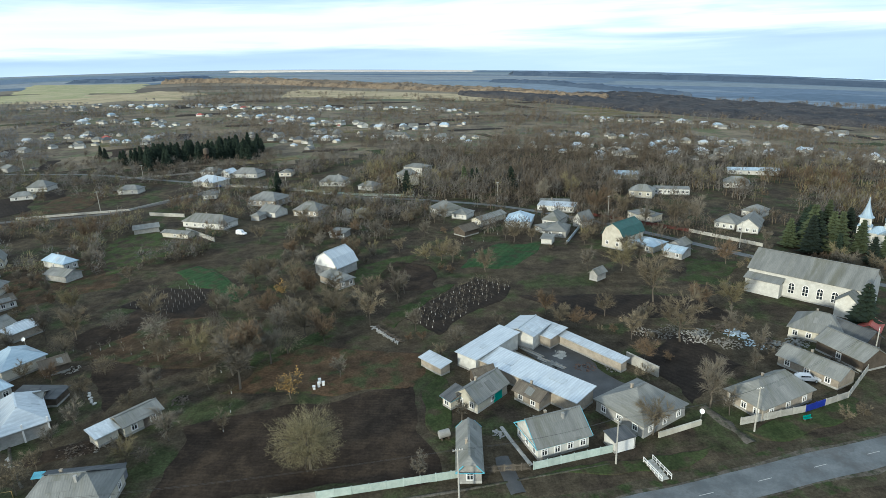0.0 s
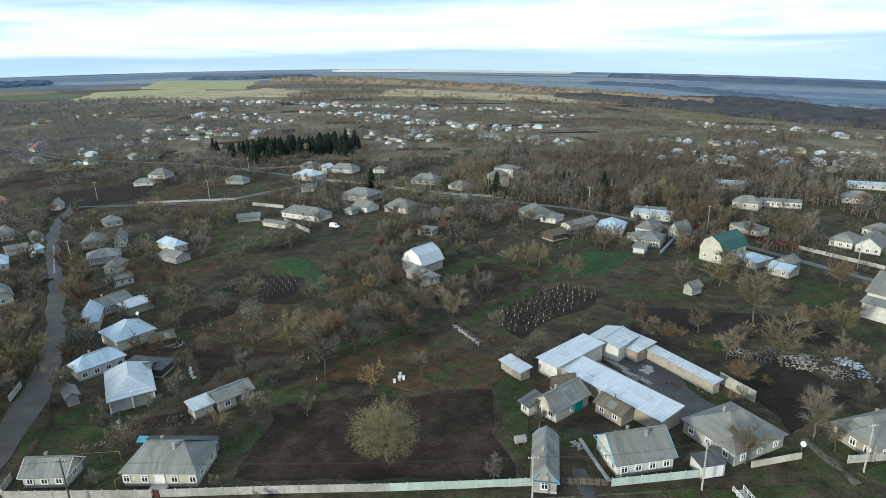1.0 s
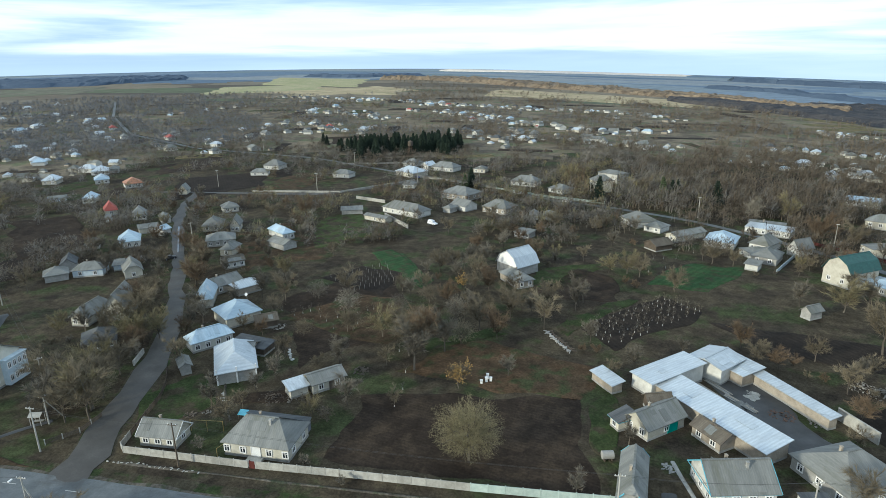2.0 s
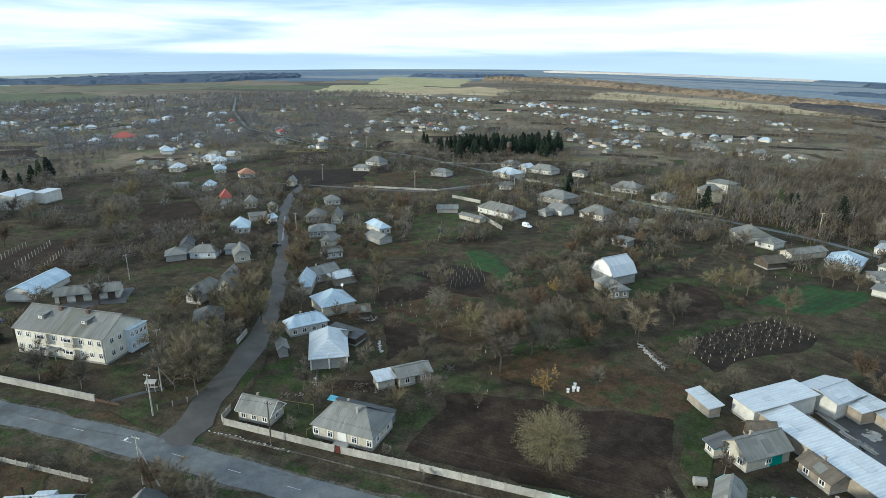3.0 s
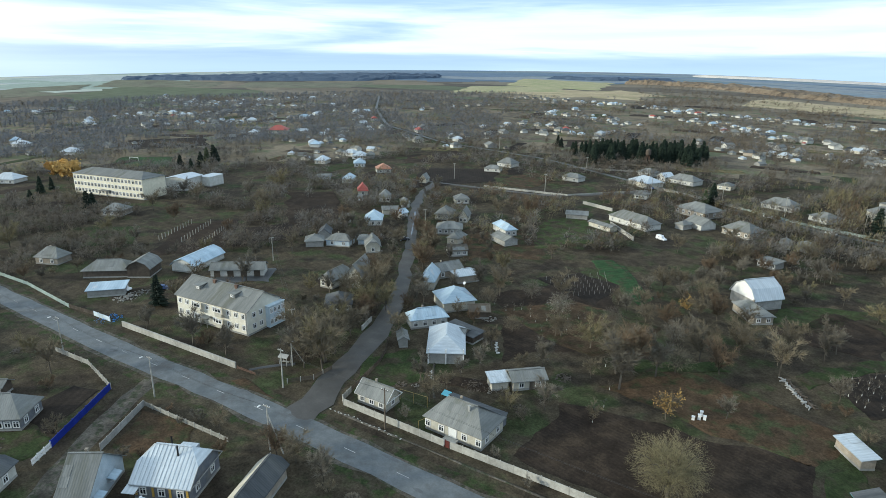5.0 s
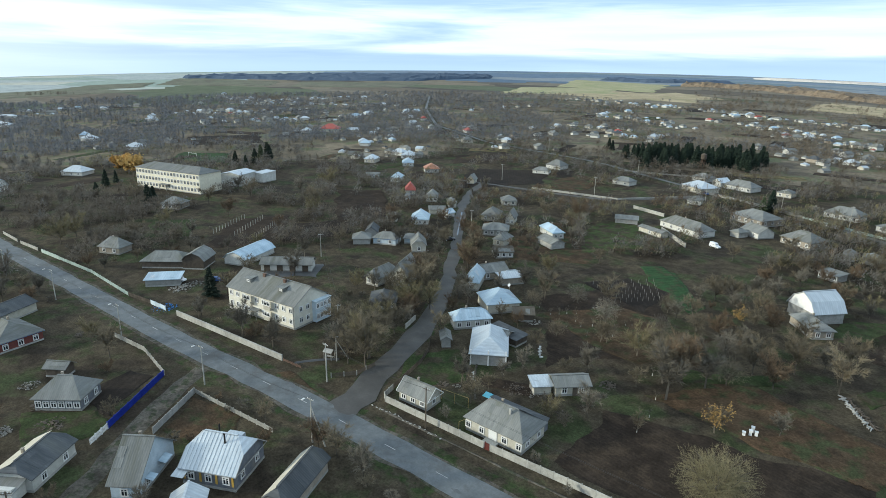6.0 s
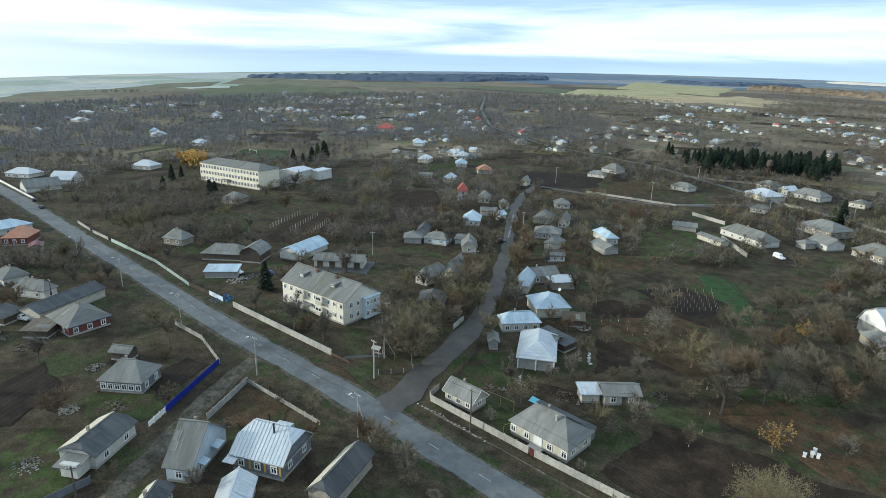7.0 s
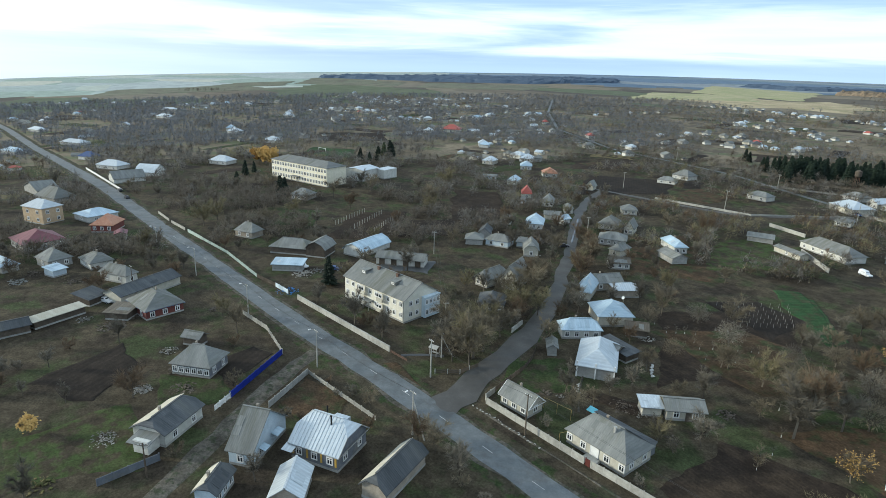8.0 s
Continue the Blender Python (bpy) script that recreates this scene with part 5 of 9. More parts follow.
shed(-177.4, 73.3, 42, 7.4, 9.0, 2.79, 2.6, roof='gambrel', cover=SLATE, walls=BOARDS, label='arched slate barn')
shed(-173.4, 88.5, 25, 8.4, 16.5, 2.0, 2.4, roof='gambrel', cover=BLUEZINC, walls=WHITEWASH, ridge_y=1, label='pale sheeted garage with rounded roof')
shed(-168.2, 59.2, 55, 9.9, 6.0, 2.13, 0.5, roof='mono', cover=BLUEZINC, walls=PLASTER, label='cluttered shed patched with blue sheets')
house(-116.6, 21.9, 45, 9.1, 7.4, 2.46, 3, roof='hip', cover=SLATE, walls=SLATEBLUE, f=6, r=2, label='blue-grey house with weathered slate hip roof')
house(-97.6, 12.7, 130, 10.0, 7.0, 2.46, 1.9, roof='halfhip', cover=DARKSLATE, walls=WHITEWASH, f=2, label='long white outbuilding with dark roof')
house(-85.0, 24.0, 42, 4.9, 11.4, 2.62, 4.6, roof='gable', cover=SLATE, walls=SKYWALL, keep=1, f=1, r=2, label='pale blue house with steep slate roof')
house(-78.0, 33.4, 32, 9.5, 9.2, 2.95, 3.8, roof='halfhip', cover=ZINC, walls=SLATEBLUE, f=3, r=2, chim=2, seams=1, trim=PLASTER, label='blue-grey house with bright seamed metal roof')
shed(-71.2, 24.5, 56, 5.2, 7.3, 2.21, 1.8, roof='gable', cover=ZINC, walls=BRICK, ridge_y=1, label='outbuilding with pale metal gable roof')
house(-77.1, 15.2, 139, 6.1, 4.0, 2.21, 1.6, roof='halfhip', cover=DARKSLATE, walls=SKYWALL, f=3, label='small dark-roofed cottage with white windows')
shed(-66.1, 38.8, 117, 11.9, 5.0, 2.3, 2.2, roof='halfhip', cover=DARKSLATE, walls=BRICK, label='long brick barn with clipped dark roof')
house(-153.5, 19.4, 14, 11.5, 9.9, 2.46, 2.8, roof='hip', cover=SLATE, walls=REDWALL, f=2, r=3, trim=BLUEPAINT, label='dark red house with blue veranda')
shed(-167.9, 18.6, 121, 19.2, 7.5, 2.46, 1.6, roof='gable', cover=DARKSLATE, walls=CREAM, f=0, l=0, label='long dark-roofed barn')
house(-181.7, 14.2, 36, 10.4, 4.7, 2.46, 2.2, roof='hip', cover=SLATE, walls=WHITEWASH, f=2, r=1, label='white cottage with slate hip roof')
house(-199.4, 10.1, 15, 9.3, 7.1, 2.13, 2.0, roof='hip', cover=SLATE, walls=WHITEWASH, f=1, label='white cottage with orange and grey roof')
house(-231.6, -4.3, 16, 13.6, 12.9, 2.79, 3, roof='hip', cover=WINETILE, walls=PLASTER, f=1, r=3, label='grey house with wine-red hip roof')
house(-270.3, -2.1, 34, 11.8, 9.0, 6.3, 2.6, roof='hip', cover=ZINC, walls=BEIGE, f=2, r=2, storeys=2, label='two-storey beige house with white metal roof')
house(-264.6, 15.2, 24, 11.3, 12.4, 2.46, 2, roof='hip', cover=BLUEZINC, walls=WHITEWASH, f=1, r=2)
house(-244.0, 17.3, 60, 8.5, 10.0, 2.79, 3, roof='hip', cover=ORANGETILE, walls=REDWALL, f=3, label='house with orange metal roof and blue gable')
shed(-228.6, 19.9, 80, 4.3, 6.0, 2.13, 0.8, roof='gable', cover=WINETILE, walls=BRICK, label='small red roofed shed')
house(-206.4, -0.5, 23, 8.3, 7.4, 2.46, 2.8, roof='hip', cover=SLATE, walls=PLASTER, f=1, r=2)
shed(-129.0, 23.5, 40, 5.0, 3.5, 2.0, 1.0, roof='gable', cover=SLATE, walls=BOARDS, label='small old slate-roofed shed')
shed(-195.0, -0.6, 120, 4.7, 5.0, 2.13, 0.6, roof='mono', cover=BLUEZINC, walls=SKYWALL, label='pale blue metal shed')
house(-208.0, -13.0, 113, 5.2, 9.0, 2.13, 1.8, roof='hip', cover=BLUEZINC, walls=PLASTER)
shed(-157.9, -1.3, 117, 12.5, 3.5, 2.0, 0.4, roof='mono', cover=CREAMSHEET, walls=BOARDS, label='long low shed with pale sheet roof')
shed(-154.7, -12.5, 100, 11.8, 6.0, 2.05, 1.0, roof='gable', cover=DARKSLATE, walls=BOARDS, label='long low dark-roofed shed')
shed(-167.0, 6.3, 127, 6.4, 6.0, 2.0, 1.0, roof='mono', cover=DARKSLATE, walls=BOARDS, label='dark lean-to shed')
shed(-153.1, 11.9, 51, 6.4, 6.0, 2.0, 0.5, roof='mono', cover=BROWNSLATE, walls=BOARDS, label='collapsing board shed')
house(-339.6, -2.0, 17, 18.8, 10.0, 2.46, 3.2, roof='gable', cover=SLATE, walls=PLASTER, ridge_y=1)
house(-339.5, 0.1, 31, 10.7, 8.0, 2.3, 1.8, roof='gable', cover=SLATE, walls=PLASTER)
house(-312.7, 2.9, 28, 15.4, 10.0, 2.46, 4, roof='hip', cover=SLATE, walls=PLASTER)
house(-536.4, -16.9, 33, 15.5, 10.0, 2.46, 2.4, roof='hip', cover=BLUEZINC, walls=WHITEWASH, f=2)
house(-403.2, 34.9, 38, 16.4, 11.0, 2.46, 2.8, roof='hip', cover=ZINC, walls=WHITEWASH, f=3, label='white house with pale metal roof')
house(-350.6, 36.2, 6, 13.3, 16.0, 2.46, 3.4, roof='gable', cover=SLATE, walls=WHITEWASH, f=1)
shed(-362.0, 49.3, 48, 12.5, 10.0, 2.46, 4, roof='gambrel', cover=ZINC, walls=WHITEWASH, label='barn with pale rounded metal roof')
house(-456.0, 26.2, 37, 12.0, 9.0, 2.46, 3, roof='hip', cover=NAVYTIN, walls=WHITEWASH, label='house with navy blue metal roof')
house(-562.5, 23.5, 36, 21.7, 11.0, 2.46, 2.4, roof='hip', cover=ZINC, walls=WHITEWASH, f=3)
house(-384.0, 94.0, 37, 13.5, 11.0, 2.46, 3, roof='hip', cover=ZINC, walls=WHITEWASH, f=3)
house(-713.5, -0.5, 29, 18.8, 10.0, 2.46, 2.5, roof='hip', cover=ZINC, walls=WHITEWASH)
house(-775.8, 127.1, 27, 22.5, 11.0, 2.46, 2.8, roof='hip', cover=ZINC, walls=WHITEWASH)
house(-909.6, 155.4, 45, 20.2, 11.0, 2.46, 2, roof='hip', cover=ZINC, walls=WHITEWASH)
house(-470.0, 154.8, 37, 11.5, 11.0, 2.46, 2.8, roof='hip', cover=ZINC, walls=WHITEWASH)
house(-555.7, 148.5, 29, 12.4, 10.0, 2.46, 2.8, roof='hip', cover=ZINC, walls=WHITEWASH)




def slope_cover(t, L, W, eave, rise, side, material, label, run=1.0, inset=0.0):
    """A second covering laid over one slope of a roof."""
    k = side * W / 2
    lo, hi = 0.0, 1.0 - inset
    pts = [(-L / 2, k, eave), (L / 2, k, eave), (L / 2 - inset * 2, k * (1 - hi * run), eave + rise * hi * run), (-L / 2 + inset * 2, k * (1 - hi * run), eave + rise * hi * run)]
    if side > 0:
        pts.reverse()
    part("roof_sheeting", slab(bmesh.new(), [[(x, y, z + 0.07) for x, y, z in pts]], 0.05), material, t, label)


def awning(t, m, w, d, material, label):
    """A small sheet roof on two brackets over a door."""
    a = part("awning", slab(bmesh.new(), [[(-w / 2, -d, -0.35), (w / 2, -d, -0.35), (w / 2, 0, 0), (-w / 2, 0, 0)]], 0.05), material, t, label, m)
    for s in (-1, 1):
        part("bracket", limb_mesh("bracket", [(Vector((s * (w / 2 - 0.1), -d + 0.1, -0.38)), Vector((s * (w / 2 - 0.1), 0, -0.9)), 0.03, 0.03)], 5, WHITEPAINT), None, a, "thin bracket")


def near_house(x, y):
    return min((o for o in scene.objects if o.parent is None and o.name.split(".")[0] in ("house", "shed")), key=lambda o: (o.location.x - x) ** 2 + (o.location.y - y) ** 2)


barn = near_house(-97.6, 12.7)
slope_cover(barn, 8.6, 7.0, 2.46, 1.9, 1, CREAMSHEET, "cream sheeting on the far slope", 0.97)
part("lean_to", prism(body_profile("mono", 1.5, 3.4, 1.9, 0.5), 1.4), WHITEWASH, barn, "low whitewashed lean-to", pose(-5.6, -0.6, 0, 0, 0, 90))
part("lean_to_roof", slab(bmesh.new(), roof_polys("mono", 4.2, 3.4, 1.95, 0.6), 0.08), SLATE, barn, "patched grey lean-to roof", pose(-5.9, -0.4, 0, 0, 0, -90))
slope_cover(near_house(-66.1, 38.8), 10.4, 5.0, 2.3, 2.2, 1, CREAMSHEET, "pale mossy sheets on one slope", 0.96)
slope_cover(near_house(-77.1, 15.2), 5.0, 4.0, 2.21, 1.6, 1, CREAMSHEET, "pale sheets on one slope", 0.95)
blue_house = near_house(-85.0, 24.0)
for ay, az, aw in ((1.5, 2.6, 2.2), (-2.6, 2.4, 1.6)):
    awning(blue_house, pose(2.06, ay, az, 0, 0, 90), aw, 1.2, BLUEZINC, "blue sheet awning over a door")
zinc_house = near_house(-78.0, 33.4)
awning(zinc_house, pose(-4.1, -4.25, 2.7), 2.0, 1.6, ZINC, "bright sheet porch roof")
part("rear_dormer", wedge(2.6, 0.9, 2.0), ZINC, zinc_house, "flat-topped sheet dormer", pose(1.2, 2.4, 4.75, 0, 0, 180))


house(177.8, 316.3, -20, 26.0, 7.0, 2.8, 1.2, roof='gable', cover=BLUEZINC, walls=WHITEWASH, f=6, label='long low building with pale blue metal roof')
house(112.1, 266.0, -18, 16.0, 6.0, 2.8, 0.3, roof='flat', cover=SLATE, walls=WHITEWASH, f=8, label='white pavilion with a row of windows')
house(97.0, 262.0, -30, 11.0, 9.0, 3.2, 2.4, roof='hip', cover=SLATE, walls=CREAM, f=3, label='cream house among park trees')
house(104.0, 306.0, -22, 14.0, 7.0, 2.8, 1.6, roof='gable', cover=BLUEZINC, walls=WHITEWASH, f=4, label='white building with pale blue roof among trees')
house(53.5, 246.5, -16, 13.0, 4.5, 2.6, 0.3, roof='flat', cover=SLATE, walls=CREAM, f=6, label='low cream shop with a flat roof')
house(150.0, 280.0, -25, 12.0, 9.0, 2.8, 2.6, roof='hip', cover=SLATE, walls=WHITEWASH, f=3, label='white house among tall bare trees')


def plank_stack(x, y, turn, length, label):
    """Long boards lying side by side in two uneven layers on bearers."""
    rng = random.Random(int(x * 7 + y * 13))
    t = thing("plank_stack", x, y, turn, label, "planks")
    for k in (-0.35, 0.35):
        part("bearer", boxes([(k * length, 0, 0.05, 0.12, 1.1, 0.1)]), BOARDS, t)
    for i in range(9):
        layer = 0.13 if i < 5 else 0.19
        part("plank", boxes([(rng.uniform(-0.3, 0.3), -0.5 + 0.24 * (i % 5) + rng.uniform(-0.04, 0.04), layer, length * rng.uniform(0.8, 1.0), 0.2, 0.05)]), rng.choice((PLASTER, SLATE, BRICK)), t)


plank_stack(20.4, 113.6, -52, 6.5, "grey planks stacked on the packed yard")
plank_stack(18.6, 111.4, -52, 7.0, "weathered planks stacked on the packed yard")
plank_stack(23.6, 108.4, -48, 7.0, "long grey planks stacked on the packed yard")

# ---- rows of houses farther off ----
FAR_KINDS = []


def far_house_kinds():
    """Simple houses for the far streets, each with wall, roof and window strip; built once and copied."""
    choices = [(SLATE, WHITEWASH, "hip"), (SLATE, WHITEWASH, "gable"), (ZINC, WHITEWASH, "hip"), (ZINC, CREAM, "gable"), (BLUEZINC, WHITEWASH, "hip"), (SLATE, CREAM, "hip"), (ZINC, WHITEWASH, "hip"), (SLATE, PLASTER, "gable"), (ZINC, WHITEWASH, "halfhip"), (REDTILE, WHITEWASH, "hip"), (DARKSLATE, BRICK, "hip")]
    for k, (cover, walls, kind) in enumerate(choices):
        L, W = 9.5 + (k * 37 % 5) * 0.9, 7.5 + (k * 53 % 4) * 0.8
        t = new("house")
        tagged(t, f"{WALLWORD[walls.name]} far house with {COVERWORD[cover.name]} {ROOFWORD[kind]} roof", "house", "houses of the far streets")
        part("wall", prism(body_profile(kind, W / 2 - 0.4, W, 3.0, 2.6), L / 2 - 0.4), walls, t)
        part("roof", slab(bmesh.new(), roof_polys(kind, L, W, 3.0, 2.6), 0.15), cover, t)
        FAR_KINDS.append(t)


far_house_kinds()
FAR_RNG = random.Random(5)
FIRST = set()
FARTHEST = []


def village_row(x0, y0, x1, y1, n):
    """n houses with gaps along a street, each turned roughly with it, some with a smaller shed behind."""
    turn = math.degrees(math.atan2(y1 - y0, x1 - x0))
    n = round(n * 1.6)
    for i in range(n):
        u = (i + 0.5 + FAR_RNG.uniform(-0.35, 0.35)) / n
        x, y = x0 + (x1 - x0) * u + FAR_RNG.uniform(-9, 9), y0 + (y1 - y0) * u + FAR_RNG.uniform(-16, 16)
        for extra in range(3):
            if extra:
                if FAR_RNG.random() < 0.4:
                    continue
                x, y = x + FAR_RNG.uniform(-16, 16), y + FAR_RNG.uniform(8, 22) * FAR_RNG.choice((-1, 1))
            if any((x - a) ** 2 + (y - b) ** 2 < (c + 6) ** 2 for a, b, c in BUSY):
                continue
            k = FAR_RNG.choices(range(len(FAR_KINDS)), (5, 4, 1.8, 1.2, 2, 4, 1.6, 3, 1.2, 0.5, 3))[0]
            s = FAR_RNG.uniform(0.36, 0.56) if extra else FAR_RNG.uniform(0.58, 0.86)
            m = pose(x, y, ground_z(x, y) - 0.2, 0, 0, turn + FAR_RNG.choice((0, 90)) + FAR_RNG.uniform(-12, 12))
            if math.hypot(x, y) > 470:
                FARTHEST.append((k, m @ Matrix.Scale(s, 4)))
                BUSY.append((x, y, 6 * s))
                continue
            proto = FAR_KINDS[k]
            if k in FIRST:
                ob = copy_thing(proto, m)
            else:
                FIRST.add(k)
                ob = proto
                ob.matrix_basis = m
            ob.scale = (s, s, s)
            BUSY.append((x, y, 6 * s))


village_row(-597, 934, -378, 899, 12)
village_row(-350, 870, -210, 821, 8)
village_row(-202, 820, 55, 783, 16)
village_row(-401, 691, -243, 611, 9)
village_row(-265, 720, -120, 654, 8)
village_row(-160, 620, 34, 575, 14)
village_row(-113, 529, 33, 480, 12)
village_row(-346, 517, -273, 514, 5)
village_row(-145, 501, -70, 470, 6)
village_row(172, 661, 245, 619, 7)
village_row(268, 646, 307, 587, 6)
village_row(99, 510, 202, 484, 9)
village_row(71, 432, 177, 413, 10)
village_row(190, 468, 263, 465, 8)
village_row(172, 401, 247, 394, 8)
village_row(366, 600, 417, 534, 8)
village_row(273, 422, 307, 390, 6)
village_row(114, 392, 164, 401, 5)
village_row(-1134, 525, -871, 508, 6)
village_row(-795, 335, -614, 443, 12)
village_row(-895, 441, -647, 594, 12)
village_row(-589, 329, -535, 385, 6)
village_row(-379, 290, -373, 334, 5)
village_row(-312, 250, -322, 298, 5)
village_row(-555, 536, -398, 397, 5)
village_row(-537, 501, -402, 380, 4)
village_row(-469, 304, -418, 350, 6)
village_row(-371, 398, -293, 363, 5)
village_row(-316, 408, -296, 467, 5)
village_row(-1230, -18, -1102, 188, 10)
village_row(-978, 36, -738, 143, 8)
village_row(-1009, 172, -965, 336, 8)
village_row(-760, 264, -688, 443, 9)
village_row(-622, 254, -567, 445, 8)
village_row(-895, -38, -906, -3, 3)
village_row(-494, 138, -492, 180, 4)
village_row(-927, 439, -878, 674, 8)
village_row(-615, 502, -525, 498, 5)
village_row(-445, -22, -475, -5, 3)
village_row(-525, -19, -628, -13, 2)
village_row(-527, 597, -526, 735, 4)
village_row(-274, 448, -273, 504, 3)
village_row(-227, 462, -227, 553, 4)


def homestead(x, y):
    """A house with one to three sheds beside it, among its gardens."""
    turn = FAR_RNG.choice((-28, 35, 62)) + FAR_RNG.uniform(-10, 10)
    for extra in range(FAR_RNG.randint(2, 4)):
        s = FAR_RNG.uniform(0.35, 0.55) if extra else FAR_RNG.uniform(0.75, 0.98)
        if extra:
            x, y = x + FAR_RNG.choice((-1, 1)) * FAR_RNG.uniform(8, 14), y + FAR_RNG.uniform(-11, 11)
        if any((x - a) ** 2 + (y - b) ** 2 < (c + 4) ** 2 for a, b, c in BUSY):
            continue
        k = FAR_RNG.choices(range(len(FAR_KINDS)), (5, 4, 2.4, 1.6, 2.4, 4, 2.2, 3, 1.6, 0.5, 3))[0]
        m = pose(x, y, ground_z(x, y) - 0.2, 0, 0, turn + FAR_RNG.choice((0, 90)))
        BUSY.append((x, y, 6 * s))
        if math.hypot(x, y) > 470:
            FARTHEST.append((k, m @ Matrix.Scale(s, 4)))
            continue
        ob = copy_thing(FAR_KINDS[k], m)
        ob.scale = (s, s, s)


homestead(-763, 347)
homestead(-1165, 561)
homestead(-705, 357)
homestead(-618, 326)
homestead(-587, 327)
homestead(-577, 345)
homestead(-587, 425)
homestead(-549, 419)
homestead(-841, 661)
homestead(-856, 725)
homestead(-941, 626)
homestead(-371, 290)
homestead(-336, 262)
homestead(-308, 279)
homestead(-309, 250)
homestead(-560, 524)
homestead(-483, 457)
homestead(-405, 404)
homestead(-487, 317)
homestead(-395, 290)
homestead(-925, 407)
homestead(-912, 469)
homestead(-377, 426)
homestead(-320, 355)
homestead(-261, 372)
homestead(-279, 352)
homestead(-476, 849)
homestead(-387, 748)
homestead(-346, 649)
homestead(-403, 858)
homestead(-260, 611)
homestead(-302, 539)
homestead(-261, 490)
homestead(-269, 806)
homestead(-255, 819)
homestead(-191, 712)
homestead(-195, 814)
homestead(-153, 827)
homestead(-126, 785)
homestead(-99, 795)
homestead(-146, 602)
homestead(-139, 514)
homestead(-121, 628)
homestead(-99, 592)
homestead(-86, 594)
homestead(-62, 575)
homestead(-45, 560)
homestead(-33, 820)
homestead(-57, 791)
homestead(21, 772)
homestead(39, 715)
homestead(-22, 558)
homestead(12, 568)
homestead(-24, 492)
homestead(-78, 476)
homestead(19, 475)
homestead(10, 480)
homestead(-16, 728)
homestead(-844, 134)
homestead(-864, 162)
homestead(-920, 205)
homestead(-946, 274)
homestead(-983, 313)
homestead(-954, 324)
homestead(-759, 285)
homestead(-744, 333)
homestead(-646, 307)
homestead(-708, 357)
homestead(-696, 75)
homestead(-912, 85)
homestead(-1328, 79)
homestead(-1198, 38)
homestead(-638, 40)
homestead(-502, 163)
homestead(-588, 153)
homestead(-595, 330)
homestead(-701, 251)
homestead(-829, -12)
homestead(-824, 6)
homestead(-735, -4)


def farthest_houses():
    """The houses too far off to pick apart, joined by material."""
    by_material = {}
    for k, m in FARTHEST:
        for child in FAR_KINDS[k].children:
            me = child.data
            verts, faces = by_material.setdefault(me.materials[0].name, ([], []))
            base = len(verts)
            verts.extend(tuple(m @ v.co) for v in me.vertices)
            faces.extend(tuple(base + i for i in p.vertices) for p in me.polygons)
    verts, faces, index = [], [], []
    ob = mesh_object("distant_houses", [], [], None)
    me = ob.data
    for slot, (name, (v, f)) in enumerate(by_material.items()):
        me.materials.append(bpy.data.materials[name])
        faces.extend(tuple(len(verts) + i for i in p) for p in f)
        verts.extend(v)
        index.extend([slot] * len(f))
    me.from_pydata(verts, [], faces)
    me.polygons.foreach_set("material_index", index)
    tagged(ob, "pale roofed houses of the village edge far off", "houses", kind="stuff")


farthest_houses()

